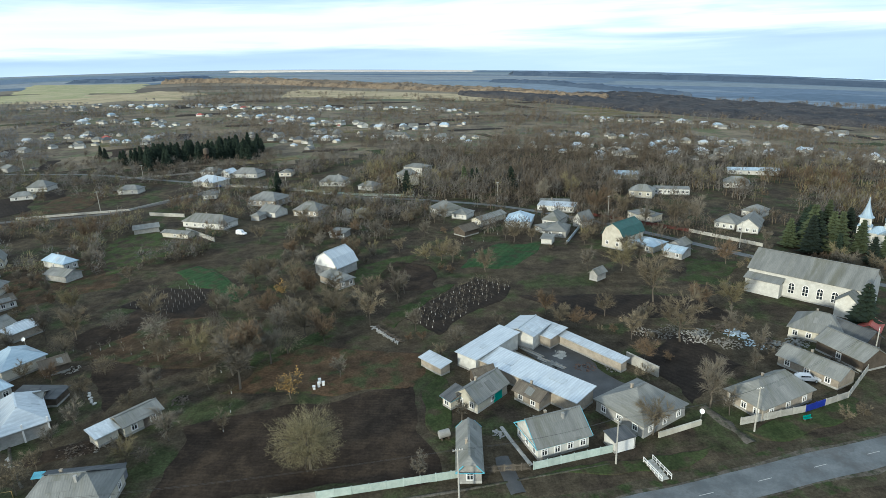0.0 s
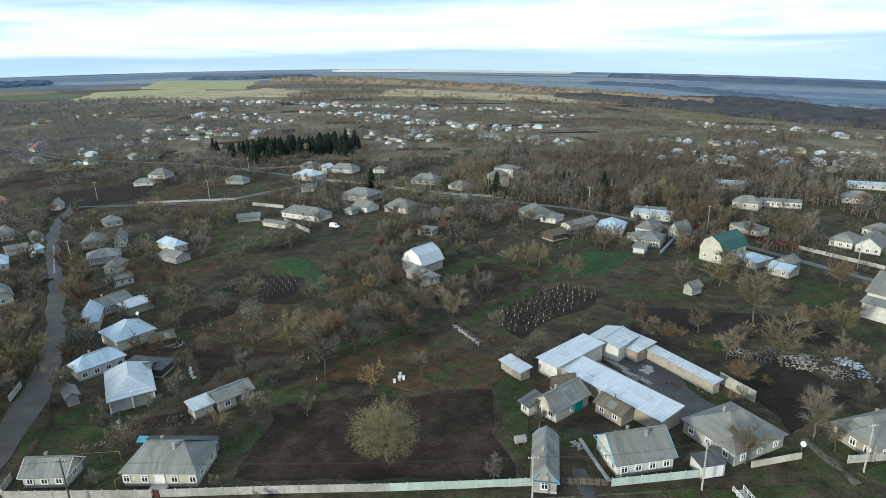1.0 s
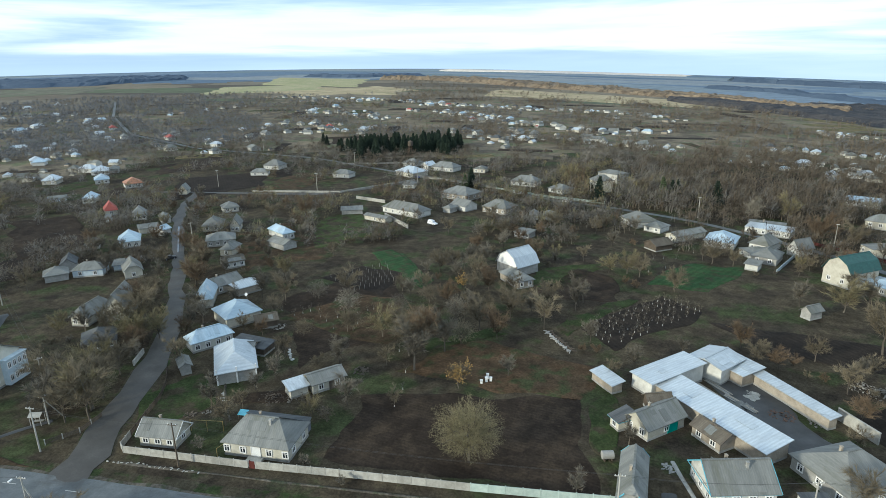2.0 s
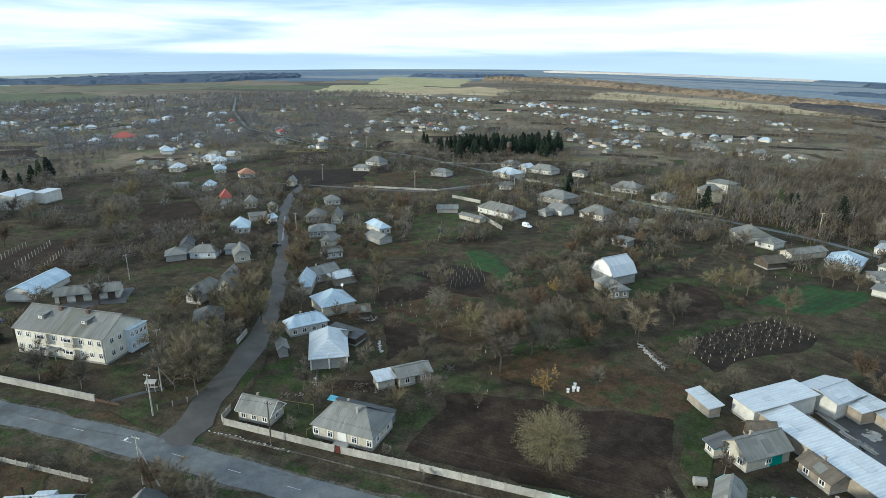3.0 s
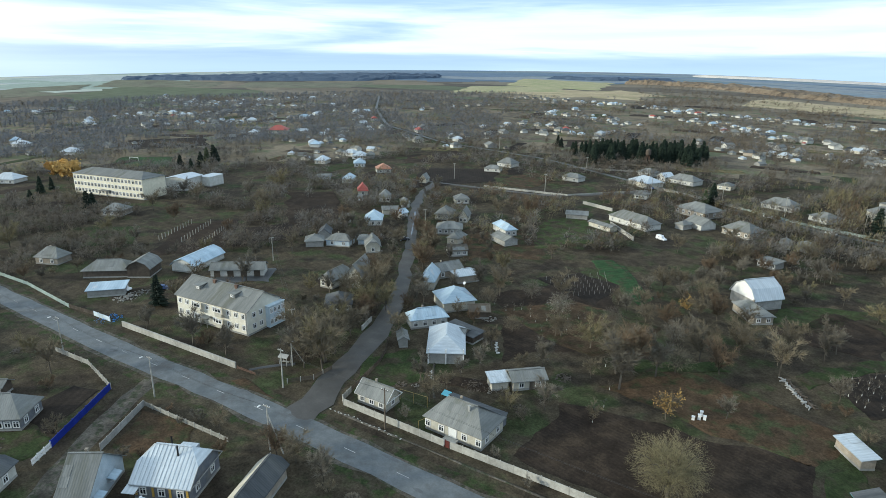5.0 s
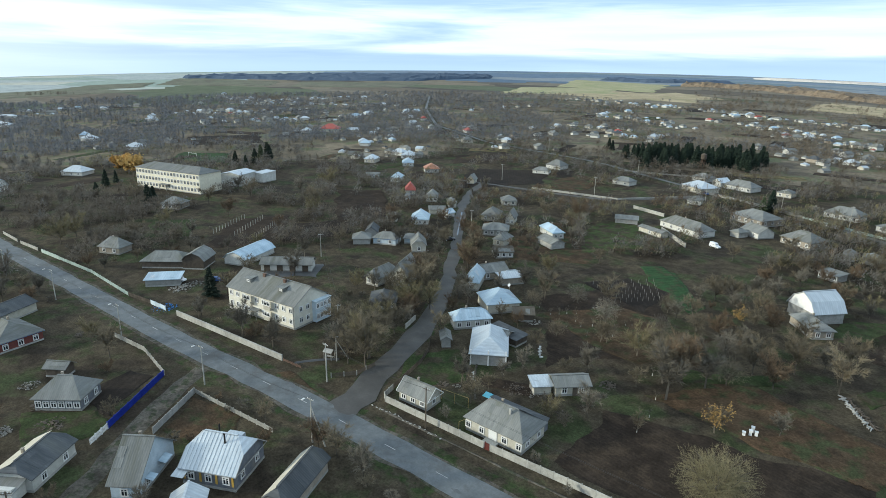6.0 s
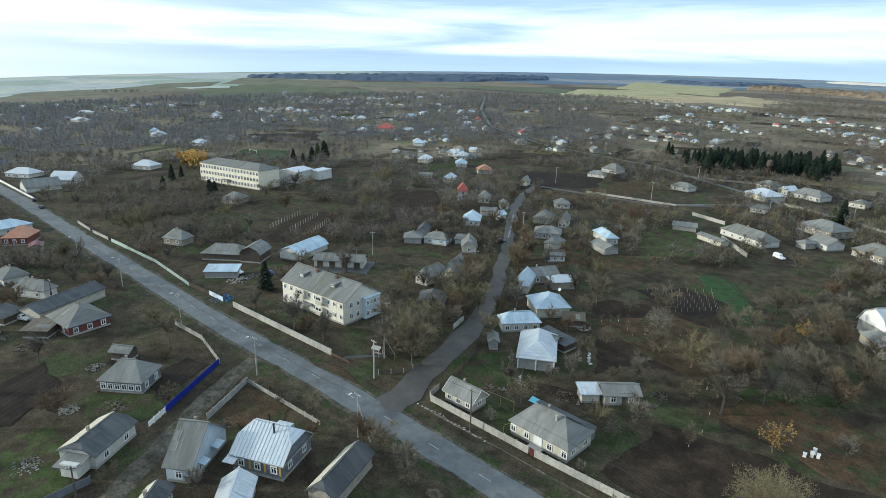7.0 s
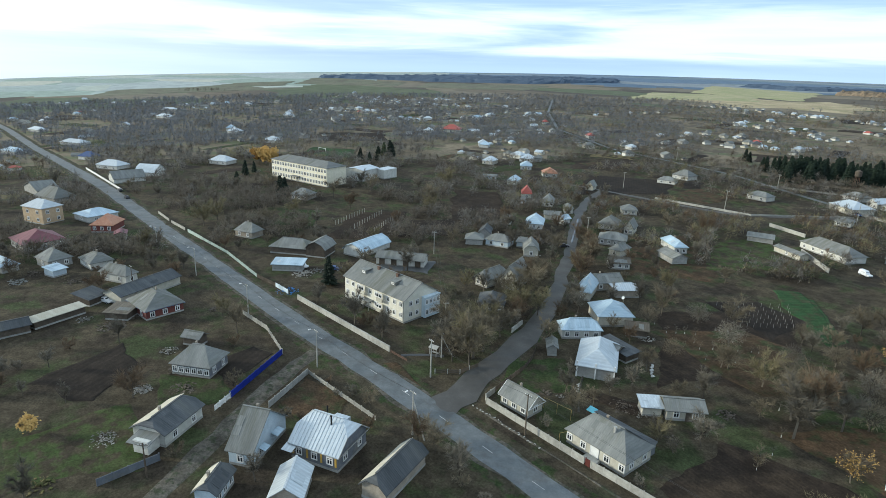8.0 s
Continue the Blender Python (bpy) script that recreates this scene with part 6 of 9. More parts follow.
# ---- the large buildings ----


def apartment_house():
    x, y, turn, L, W, eave, rise = -128.0, 72.0, 11.8, 24.7, 11.85, 6.0, 3.5
    t = house(x, y, turn, L, W, eave, rise, roof="gable", cover=SLATE, walls=YELLOWWASH, label="two-storey pale yellow apartment house with slate gable roof", name="apartment_house", category="apartment house")
    hl, hw = L / 2 - 0.44, W / 2 - 0.42
    for s in range(2):
        for i in range(10):
            if i in (3, 6):
                continue
            window_on(t, pose(-hl + (i + 0.5) / 10 * 2 * hl, -hw - 0.03, 1.9 + 2.8 * s), 1.2, 1.4)
        for i in range(9):
            window_on(t, pose(hl - (i + 0.5) / 9 * 2 * hl, hw + 0.03, 1.9 + 2.8 * s, 0, 0, 180), 1.2, 1.4)
        for p in (-3.4, -1.2):
            window_on(t, pose(hl + 0.03, p, 1.9 + 2.8 * s, 0, 0, 90), 1.2, 1.4)
    for i in (3, 6):
        bx = -hl + (i + 0.5) / 10 * 2 * hl
        for s in range(2):
            b = part("balcony", boxes([(0, -0.55, 0, 2.3, 1.1, 0.14), (0, -1.06, 0.55, 2.3, 0.07, 1.0)]), CREAM, t, "glazed balcony", pose(bx, -hw, 0.75 + 2.8 * s))
            window_on(b, pose(0, -1.08, 1.65), 2.2, 1.2)
    bay = part("enclosed_balcony", boxes([(0, 0, 2.75, 1.2, 5.2, 5.4), (0.05, 0, 5.5, 1.5, 5.5, 0.12)]), SKYWALL, t, "pale blue enclosed balcony block", pose(hl + 0.6, 3.0, 0.1))
    for s in range(2):
        for i in range(4):
            window_on(bay, pose(0.62, -1.9 + 1.27 * i, 1.5 + 2.75 * s, 0, 0, 90), 1.0, 1.4)
    k = rise / (W / 2)
    for dx in (-6.6, 5.2):
        d = part("dormer", wedge(1.7, 1.15, 2.1), SLATE, t, "wedge-shaped roof dormer", pose(dx, -3.3, eave + k * (W / 2 - 3.3)))
        part("dormer_roof", slab(bmesh.new(), [[(-1.15, -0.35, 1.12), (1.15, -0.35, 1.12), (1.15, 2.25, 1.36), (-1.15, 2.25, 1.36)]], 0.1), SLATE, d, "small slate dormer roof")
        window_on(d, pose(0, -0.03, 0.6), 1.0, 0.7)
    for dx in (-3.4, 4.0):
        part("chimney", boxes([(0, 0, 0, 0.75, 0.5, 0.9), (0, 0, 0.47, 0.88, 0.62, 0.1)]), BROWNBRICK, t, "low brick chimney stack", pose(dx, -0.7, eave + rise - 0.15))
    part("ridge_beam", boxes([(0, 0, 0, L + 0.1, 0.3, 0.12)]), SLATE, t, "grey ridge capping", pose(0, 0, eave + rise + 0.05))
    part("drain_pipe", boxes([(0, 0, eave / 2 - 0.1, 0.12, 0.12, eave - 0.2)]), PLASTER, t, "grey drain pipe", pose(hl - 0.3, -hw - 0.1, 0.1))
    part("canopy", boxes([(0, -0.9, 0, 2.6, 1.7, 0.14), (-1.1, -1.6, -1.2, 0.12, 0.12, 2.4), (1.1, -1.6, -1.2, 0.12, 0.12, 2.4)]), SLATE, t, "entrance canopy", pose(-1.0, -hw, 2.5))


def school():
    x, y, turn, L, W, eave, rise = -304.0, 120.0, 18.4, 45.8, 14.5, 9.8, 2.4
    t = house(x, y - 1, turn, L, W, eave, rise, roof="hip", cover=SLATE, walls=SCHOOLWASH, chim=2, label="three-storey pale yellow school with grey hip roof", name="school", category="school")
    hl, hw = L / 2 - 0.44, W / 2 - 0.42
    for s in range(3):
        for i in range(20):
            window_on(t, pose(-hl + (i + 0.5) / 20 * 2 * hl, -hw - 0.03, 1.9 + 3.1 * s), 1.55, 1.9)
    part("canopy", boxes([(0, -1.2, 0, 5.5, 2.4, 0.25), (-2.4, -2.1, -1.4, 0.3, 0.3, 2.8), (2.4, -2.1, -1.4, 0.3, 0.3, 2.8)]), SLATE, t, "entrance canopy", pose(-1, -hw, 3.0))


def arched_window(parent, m, w=1.5, h=3.0):
    def make_frame():
        bm = bmesh.new()
        n = 10
        ring = []
        for s in (1.0, 0.82):
            pts = [(-w / 2 * s, 0.1 if s == 1 else 0.22), *[(-w / 2 * s * math.cos(math.pi * i / n), h - w / 2 + w / 2 * s * math.sin(math.pi * i / n)) for i in range(n + 1)], (w / 2 * s, 0.1 if s == 1 else 0.22)]
            ring.append([bm.verts.new((px, -0.06, pz)) for px, pz in pts])
        for i in range(len(ring[0]) - 1):
            bm.faces.new((ring[0][i], ring[0][i + 1], ring[1][i + 1], ring[1][i]))
        bm.faces.new((ring[0][-1], ring[0][0], ring[1][0], ring[1][-1]))
        out = bmesh.ops.extrude_face_region(bm, geom=list(bm.faces))
        bmesh.ops.translate(bm, vec=(0, 0.12, 0), verts=[v for v in out["geom"] if isinstance(v, bmesh.types.BMVert)])
        return mesh_from(bm, "arched_frame", WHITEPAINT)

    def make_pane():
        bm = bmesh.new()
        n = 10
        pts = [(-w / 2 * 0.9, 0.16), *[(-w / 2 * 0.9 * math.cos(math.pi * i / n), h - w / 2 + w / 2 * 0.9 * math.sin(math.pi * i / n)) for i in range(n + 1)], (w / 2 * 0.9, 0.16)]
        face = bm.faces.new([bm.verts.new((px, 0.0, pz)) for px, pz in pts])
        out = bmesh.ops.extrude_face_region(bm, geom=[face])
        bmesh.ops.translate(bm, vec=(0, 0.05, 0), verts=[v for v in out["geom"] if isinstance(v, bmesh.types.BMVert)])
        return mesh_from(bm, "arched_pane", GLASS)

    f = part("window", shared(("archf", w, h), make_frame), None, parent, "white arched window frame", m)
    part("pane", shared(("archp", w, h), make_pane), None, f, "dark glass pane")
    part("mullion", shared(("archm", w, h), lambda: mesh_from(boxes([(0, -0.04, h / 2, 0.12, 0.06, h - 0.2), (0, -0.045, h * 0.34, w * 0.86, 0.06, 0.1), (0, -0.045, h * 0.68, w * 0.86, 0.06, 0.1)]), "mullion", WHITEPAINT)), None, f, "white glazing bars")


def assembly_hall():
    x, y, turn, L, W, eave, rise = 97.2, 139.1, -49.0, 27.3, 13.0, 6.0, 4.0
    t = house(x, y, turn, L, W, eave, rise, roof="gable", cover=SLATE, walls=WHITEWASH, label="long white hall with arched windows and grey slate roof", name="village_hall", category="hall")
    hl, hw = L / 2 - 0.44, W / 2 - 0.42
    for i in range(5):
        arched_window(t, pose(-hl * 0.2 + i * 3.2, -hw - 0.02, 1.3))
    part("side_wing", prism(body_profile("mono", 1.3, 3.2, 4.0, 1.0), 4.2), WHITEWASH, t, "white side wing", pose(-hl + 4.4, -hw - 1.2, 0))
    part("wing_roof", slab(bmesh.new(), roof_polys("mono", 9.2, 3.4, 4.05, 1.1), 0.12), SLATE, t, "grey lean-to roof", pose(-hl + 4.4, -hw - 1.3, 0))
    part("entrance_wing", prism(body_profile("gable", 2.4, 5.6, 3.6, 2.4), 2.6), WHITEWASH, t, "gabled entrance wing", pose(hl - 2.6, -hw - 2.0, 0, 0, 0, 90))
    part("entrance_roof", slab(bmesh.new(), roof_polys("gable", 6.0, 5.8, 3.6, 2.5), 0.12), SLATE, t, "grey gable roof", pose(hl - 2.6, -hw - 2.0, 0, 0, 0, 90))


def lathe(profile, n=16):
    bm = bmesh.new()
    rings = [[bm.verts.new((r * math.cos(2 * math.pi * i / n), r * math.sin(2 * math.pi * i / n), z)) for i in range(n)] for r, z in profile]
    for a, b in zip(rings, rings[1:]):
        for i in range(n):
            j = (i + 1) % n
            bm.faces.new((a[i], a[j], b[j], b[i]))
    bm.faces.new(rings[0][::-1])
    bm.faces.new(rings[-1])
    return bm


def church():
    t = thing("church", 143.0, 182.0, -42, "white village church with pale blue roofs and spire", "church")
    t.scale = (0.7, 0.7, 0.7)
    part("nave", boxes([(9, 0, 3.2, 17, 9, 6.4), (9, 0, 3.2, 8, 13, 6.2)]), WHITEWASH, t, "white nave walls")
    part("nave_roof", slab(bmesh.new(), [[(p[0] + 9, p[1], p[2]) for p in f] for f in roof_polys("hip", 18, 10, 6.4, 2.6)], 0.15), BLUEZINC, t, "pale blue metal roof")
    part("transept_roof", slab(bmesh.new(), [[(9 + p[1], p[0], p[2]) for p in f][::-1] for f in roof_polys("gable", 14, 9, 6.3, 2.4)], 0.15), BLUEZINC, t, "pale blue transept roof")
    part("tower", boxes([(-1, 0, 4.2, 5.6, 5.6, 8.4), (-1, 0, 10.4, 4.4, 4.4, 4.2)]), WHITEWASH, t, "white bell tower")
    part("tower_skirt", lathe([(4.2, 8.4), (3.0, 9.3), (2.9, 9.3)], 4), BLUEZINC, t, "sloping tower skirt", pose(-1, 0, 0, 0, 0, 45))
    part("spire", lathe([(3.4, 12.5), (2.3, 13.6), (1.4, 16.0), (0.5, 19.5), (0.12, 22.0)], 8), BLUEZINC, t, "pointed pale blue spire", pose(-1, 0, 0))
    part("drum", lathe([(2.6, 7.2), (2.6, 11.4), (2.8, 11.5), (2.8, 11.7)], 16), WHITEWASH, t, "white round drum", pose(9, 0, 0))
    part("dome", lathe([(2.7, 11.7), (2.95, 12.6), (2.6, 13.8), (1.7, 14.9), (0.6, 15.6), (0.35, 16.4), (0.55, 16.9), (0.1, 17.6)], 16), BLUEZINC, t, "blue onion dome", pose(9, 0, 0))
    for z, px in ((22.0, -1), (17.6, 9)):
        part("cross", boxes([(0, 0, 0.7, 0.1, 0.1, 1.5), (0, 0, 0.9, 0.1, 0.8, 0.1)]), OCHRE, t, "gilt cross", pose(px, 0, z))
    for i in range(3):
        arched_window(t, pose(3.2 + 5.6 * i, -4.56 if i != 1 else -6.56, 2.0), 1.1, 2.6)
    for a in range(4):
        arched_window(t, pose(-1, 0, 9.2) @ pose(0, 0, 0, 0, 0, 90 * a) @ pose(0, -2.22, 0), 1.1, 2.4)
    for a in range(8):
        arched_window(t, pose(9, 0, 8.2) @ pose(0, 0, 0, 0, 0, 45 * a) @ pose(0, -2.62, 0), 0.7, 2.2)
    BUSY.append((148, 178, 12))


apartment_house()
school()
assembly_hall()
church()
white_barn = house(-29.9, 171.9, -35.4, 9.86, 9.6, 2.9, 4.6, roof="gambrel", cover=ZINC, walls=PLASTER, l=1, ridge_y=1, label="white barn with rounded pale metal roof", name="barn", category="barn")
for s in (-1, 1):
    part("gable_board", prism([(-4.55, 2.95), (4.55, 2.95), (2.95, 5.55), (0.0, 7.25), (-2.95, 5.55)], 0.05), WHITEPAINT, white_barn, "white boarded gable", pose(s * 4.45, 0, 0))

# ---- fences and walls ----


def fence(points, h, step, material, label, kind="panel", post=None, name="fence", gap=0.0):
    """A fence along a line: posts and panels, each a part; slats where kind is picket."""
    x0, y0 = points[0]
    t = new(name)
    t.location = (x0, y0, ground_z(x0, y0))
    tagged(t, label, "fence")
    for (ax, ay), (bx, by) in zip(points, points[1:]):
        run = math.hypot(bx - ax, by - ay)
        n = max(1, round(run / step))
        s = round(run / n, 2)
        turn = math.degrees(math.atan2(by - ay, bx - ax))
        key = ("fence", kind, s, h, material.name)

        def make():
            if kind == "panel":
                bm = boxes([(0, 0, h / 2, s - 0.16, 0.09, h)])
                return mesh_from(bm, "panel", material)
            if kind == "picket":
                k = max(3, int(s / 0.16))
                xs, zs = [], [0.1, h * 0.25, h * 0.25 + 0.1, h * 0.75, h * 0.75 + 0.1, h]
                for i in range(k):
                    c = -s / 2 + 0.08 + i * (s - 0.16) / (k - 1)
                    xs += [c - 0.045, c + 0.045]
                return mesh_from(bar_grid(xs, zs, lambda i, j: i % 2 == 0 or j in (1, 3), 0.04), "panel", material)
            return mesh_from(boxes([(0, 0, h / 2, s + 0.01, 0.25, h), (0, 0, h + 0.04, s + 0.01, 0.34, 0.1)]), "panel", material)

        for i in range(n):
            u = (i + 0.5) / n
            x, y = ax + (bx - ax) * u, ay + (by - ay) * u
            part("panel", shared(key, make), None, t, "", pose(x - x0, y - y0, ground_z(x, y) - t.location.z, 0, 0, turn))
            if kind != "wall":
                u = i / n
                x, y = ax + (bx - ax) * u, ay + (by - ay) * u
                part("post", shared(("post", h, (post or material).name), lambda: mesh_from(boxes([(0, 0, h / 2 + 0.06, 0.15, 0.15, h + 0.12)]), "post", post or material)), None, t, "", pose(x - x0, y - y0, ground_z(x, y) - t.location.z, 0, 0, turn))
    for (ax, ay), (bx, by) in zip(points, points[1:]):
        k = int(math.hypot(bx - ax, by - ay) / 2) + 1
        BUSY.extend((ax + (bx - ax) * i / k, ay + (by - ay) * i / k, 0.5) for i in range(k + 1))
    return t


fence([(-76, 64.1), (-53.6, 66.6)], 1.35, 2.4, CONCRETE, "pale concrete panel fence along the road verge")
fence([(-52.4, 66.8), (-36.5, 69.1), (-18.5, 71.4)], 1.35, 2.4, CONCRETE, "pale concrete panel fence before the ploughed field")
fence([(-18.5, 71.4), (-3.3, 73.7), (6.0, 75.2)], 1.35, 2.4, GREENFENCE, "pale green concrete panel fence before the yard")
fence([(14.1, 75.6), (27.4, 78.9)], 1.35, 2.4, GREENFENCE, "pale green concrete panel fence before the white house")
fence([(6.4, 75.3), (9.5, 75.4), (13.6, 75.5)], 1.3, 1.6, BROWNSLATE, "dark rusty yard gate and railing", "picket", name="gate")
fence([(-53.4, 66.65), (-52.5, 66.75)], 1.3, 0.9, REDPAINT, "small dark red garden gate before the porch", name="gate")
fence([(-76, 64.1), (-77.2, 64.9), (-78.4, 68.2)], 1.25, 2.0, CONCRETE, "pale concrete panel fence round the cottage corner")
fence([(-78.4, 68.2), (-80.4, 73.7), (-82.4, 79.5), (-85.4, 84.6), (-89.4, 89.4)], 1.2, 2.0, BOARDS, "low dark lane fence", "picket")
fence([(-97.8, 88.8), (-100.3, 94.4)], 1.1, 2.5, CONCRETE, "pale concrete wall beside the lane", "wall", name="garden_wall")
fence([(-90.5, 62.0), (-87.8, 66.4), (-88.2, 71.5)], 1.0, 2.2, BOARDS, "sagging wire and board fence at the lane corner", "picket", POLE)
fence([(-142.8, 52.3), (-103.7, 58.7)], 1.3, 2.5, CONCRETE, "long pale concrete wall before the apartment house", "wall", name="garden_wall")
fence([(-103.3, 58.8), (-98, 59.7)], 0.6, 1.4, BROWNBRICK, "low red rail fence", "picket")
fence([(-148, 51.5), (-155, 50.4)], 1.2, 2.5, SKYWALL, "pale blue weathered yard gate", name="gate")
fence([(-155, 50.4), (-165, 48.2)], 1.1, 2.5, BOARDS, "grey weathered picket fence along the verge", "picket")
fence([(-165, 48.2), (-191.8, 46.8), (-212.7, 43.5)], 1.1, 2.5, GREENFENCE, "low green garden fence", "picket")
fence([(-212.7, 43.5), (-226, 41.4)], 1.2, 2.5, GREENFENCE, "pale green concrete fence along the main road")
fence([(-229, 41), (-242.8, 38.8)], 1.1, 2.5, CONCRETE, "white concrete fence along the main road")
fence([(-246, 38.5), (-262, 37.2)], 1.1, 2.5, CONCRETE, "white concrete fence along the main road")
fence([(-318.5, 30.3), (-408.5, 20.8)], 1.3, 3.0, WHITEPAINT, "white fence along the main road")
fence([(-102.1, 24), (-114.4, 38.2)], 1.35, 2.0, FENCEBLUE, "deep blue profiled metal fence")
fence([(-114.4, 38.2), (-128, 39.2), (-140, 37.0)], 1.2, 2.4, CONCRETE, "pale worn fence along the verge", "picket")
fence([(-102.1, 24), (-99.1, 20.4)], 1.2, 1.8, WHITEPAINT, "white picket gate beside the track", "picket", name="gate")
fence([(-95.3, 29), (-103.5, 39.7)], 1.3, 1.8, PLASTER, "grey board fence beside the track")
fence([(-103.5, 39.7), (-92, 41.8), (-81.6, 43.7)], 1.0, 2.2, CONCRETE, "old rail fence with concrete posts", "picket", POLE)
fence([(-89.3, 9.8), (-87.5, 1)], 1.3, 2.0, SLATEBLUE, "blue-grey board fence beside the track")
fence([(39, 107.8), (43.1, 101)], 2.2, 2.4, CONCRETE, "pale block yard wall", "wall", name="garden_wall")
fence([(50.8, 84.4), (63.6, 87.1)], 1.4, 2.4, CONCRETE, "pale concrete fence along the road verge")
fence([(63.6, 87.1), (68.2, 88.8)], 1.4, 2.2, FENCEBLUE, "bright blue gate in a concrete fence", name="gate")
fence([(68.2, 88.8), (73.7, 90.8), (85.4, 101.2), (92, 112)], 1.4, 2.4, CONCRETE, "pale concrete fence round the corner house")
fence([(35.9, 82), (44.3, 85)], 0.9, 2.2, CREAM, "low cream garden wall", "wall", name="garden_wall")
fence([(62.7, 229.5), (92.3, 200.5)], 1.2, 3.0, REDPAINT, "dark red fence along the far street")
fence([(92.3, 200.5), (108.0, 180.4)], 1.2, 3.0, CONCRETE, "pale fence along the far street")
fence([(-122.5, 252.1), (-105.7, 247.5)], 1.4, 3.0, CONCRETE, "pale concrete garden wall", "wall", name="garden_wall")
fence([(-96.2, 224.6), (-80, 209.2)], 1.5, 3.0, CONCRETE, "pale concrete garden wall beside the lawn", "wall", name="garden_wall")
fence([(-111.9, 309.6), (-87.2, 302), (-62.4, 291)], 1.3, 3.0, CONCRETE, "pale fence along the far street")
fence([(-62.4, 291), (-35.6, 279.5), (-8, 273.5)], 1.2, 3.0, GREENFENCE, "pale green fence along the far street")
fence([(-110, 300), (-136, 262), (-180, 252)], 0.9, 3.5, CONCRETE, "low pale kerb wall along the side street", "wall", name="garden_wall")
fence([(45.9, 190.8), (62.1, 224.6)], 1.2, 2.5, SKYWALL, "pale blue garden fence")
fence([(-175, 334), (-128, 352)], 1.0, 2.2, PLASTER, "grey cemetery railing before the pines", "picket")


# ---- poles and cables ----
POLE_TOPS = {}


def utility_pole(x, y, h, turn, key=None, lamp=False, brace=False, wood=False):
    mat = POLEWOOD if wood else POLE
    t = thing("street_lamp" if lamp else "utility_pole", x, y, turn, "grey concrete street lamp on the verge" if lamp else ("dark wooden utility pole" if wood else "grey concrete utility pole with crossarm"), "street lamp" if lamp else "utility pole")
    part("shaft", limb_mesh("shaft", [(Vector((0, 0, -0.1)), Vector((0, 0, h)), 0.15, 0.09)], 6, mat), None, t)
    part("crossarm", boxes([(0, 0, h - 0.35, 1.5, 0.1, 0.1)]), mat, t)
    for dx in (-0.65, -0.25, 0.25, 0.65):
        part("insulator", shared("insul", lambda: mesh_from(lathe([(0.05, 0), (0.07, 0.08), (0.03, 0.16)], 6), "insulator", WHITEPAINT)), None, t, "", pose(dx, 0, h - 0.3))
    if lamp:
        arm = part("lamp_arm", limb_mesh("lamp_arm", [(Vector((0, 0, h - 0.1)), Vector((0, -1.3, h + 0.45)), 0.045, 0.035)], 5, mat), None, t)
        part("lamp_head", boxes([(0, -1.5, h + 0.46, 0.22, 0.6, 0.13)]), WHITEPAINT, arm, "white lamp head")
    if brace:
        part("brace", limb_mesh("brace", [(Vector((0.1, 0, h * 0.8)), Vector((2.6, 0.5, -0.05)), 0.10, 0.13)], 5, mat), None, t, "leaning brace")
    if key:
        POLE_TOPS[key] = Vector((x, y, ground_z(x, y) + h - 0.2))
    return t


utility_pole(2.3, 70.2, 8.5, 10, "a")
utility_pole(26.9, 75.9, 8.5, 14, "b")
utility_pole(52.0, 82.3, 8.5, 14, "c")
utility_pole(-64.6, 63.7, 8.0, 8, "d", wood=True)
utility_pole(-89.7, 60.4, 8.5, 8, "e")
utility_pole(-74.7, 47.1, 8.5, 8, "f", lamp=True, brace=True)
utility_pole(-105.2, 42.4, 8.5, 8, "g", lamp=True)
utility_pole(-138.1, 37.9, 8.5, 8, "h", lamp=True)
utility_pole(-175.0, 33.5, 8.5, 8, "i", lamp=True)
utility_pole(-205.0, 28.0, 8.5, 8, "j", lamp=True)
utility_pole(-105.6, 74.7, 8.0, 60, "k")
utility_pole(-159.2, 106.4, 8.0, 60, "l")
utility_pole(-168.0, 16.2, 8.0, 8, "m", wood=True)
utility_pole(-95.6, 67.0, 6.0, 60, "n", brace=True)
utility_pole(86.0, 101.5, 8.5, 50, "o")
utility_pole(90.0, 96.0, 8.5, 20, "p")
utility_pole(-124.0, 121.0, 7.5, 60, "q", wood=True)
utility_pole(-150.0, 171.0, 7.5, 60, "r")
utility_pole(-86.0, 7.5, 6.0, 60, "s", wood=True)
for ux, uy in ((-105, 291), (-75, 305), (-45, 290), (-15, 277), (30, 258), (70, 224), (100, 180), (-205, 258), (-150, 264), (-160, 330), (-250, 368)):
    utility_pole(ux, uy, 9, 30)
CABLEMAT = shade("cable", (0.03, 0.03, 0.03), (0.06, 0.06, 0.06), rough=0.6, bump=0)


def cable(a, b, sag, side=0.0):
    p, q = POLE_TOPS[a] + Vector((side, side * 0.3, 0)), POLE_TOPS[b] + Vector((side, side * 0.3, 0))
    n = 10
    pts = [p.lerp(q, i / n) - Vector((0, 0, sag * 4 * (i / n) * (1 - i / n))) for i in range(n + 1)]
    me = tube(pts, 0.018, 3, CABLEMAT, "cable")
    tagged(new("power_cable", me), "thin dark overhead power cable between poles", "cable")


for a, b in (("a", "b"), ("b", "c"), ("c", "o"), ("d", "e"), ("a", "d"), ("f", "g"), ("g", "h"), ("h", "i"), ("i", "j"), ("k", "l"), ("e", "k")):
    for s in (-0.6, 0.6):
        cable(a, b, 0.8, s)


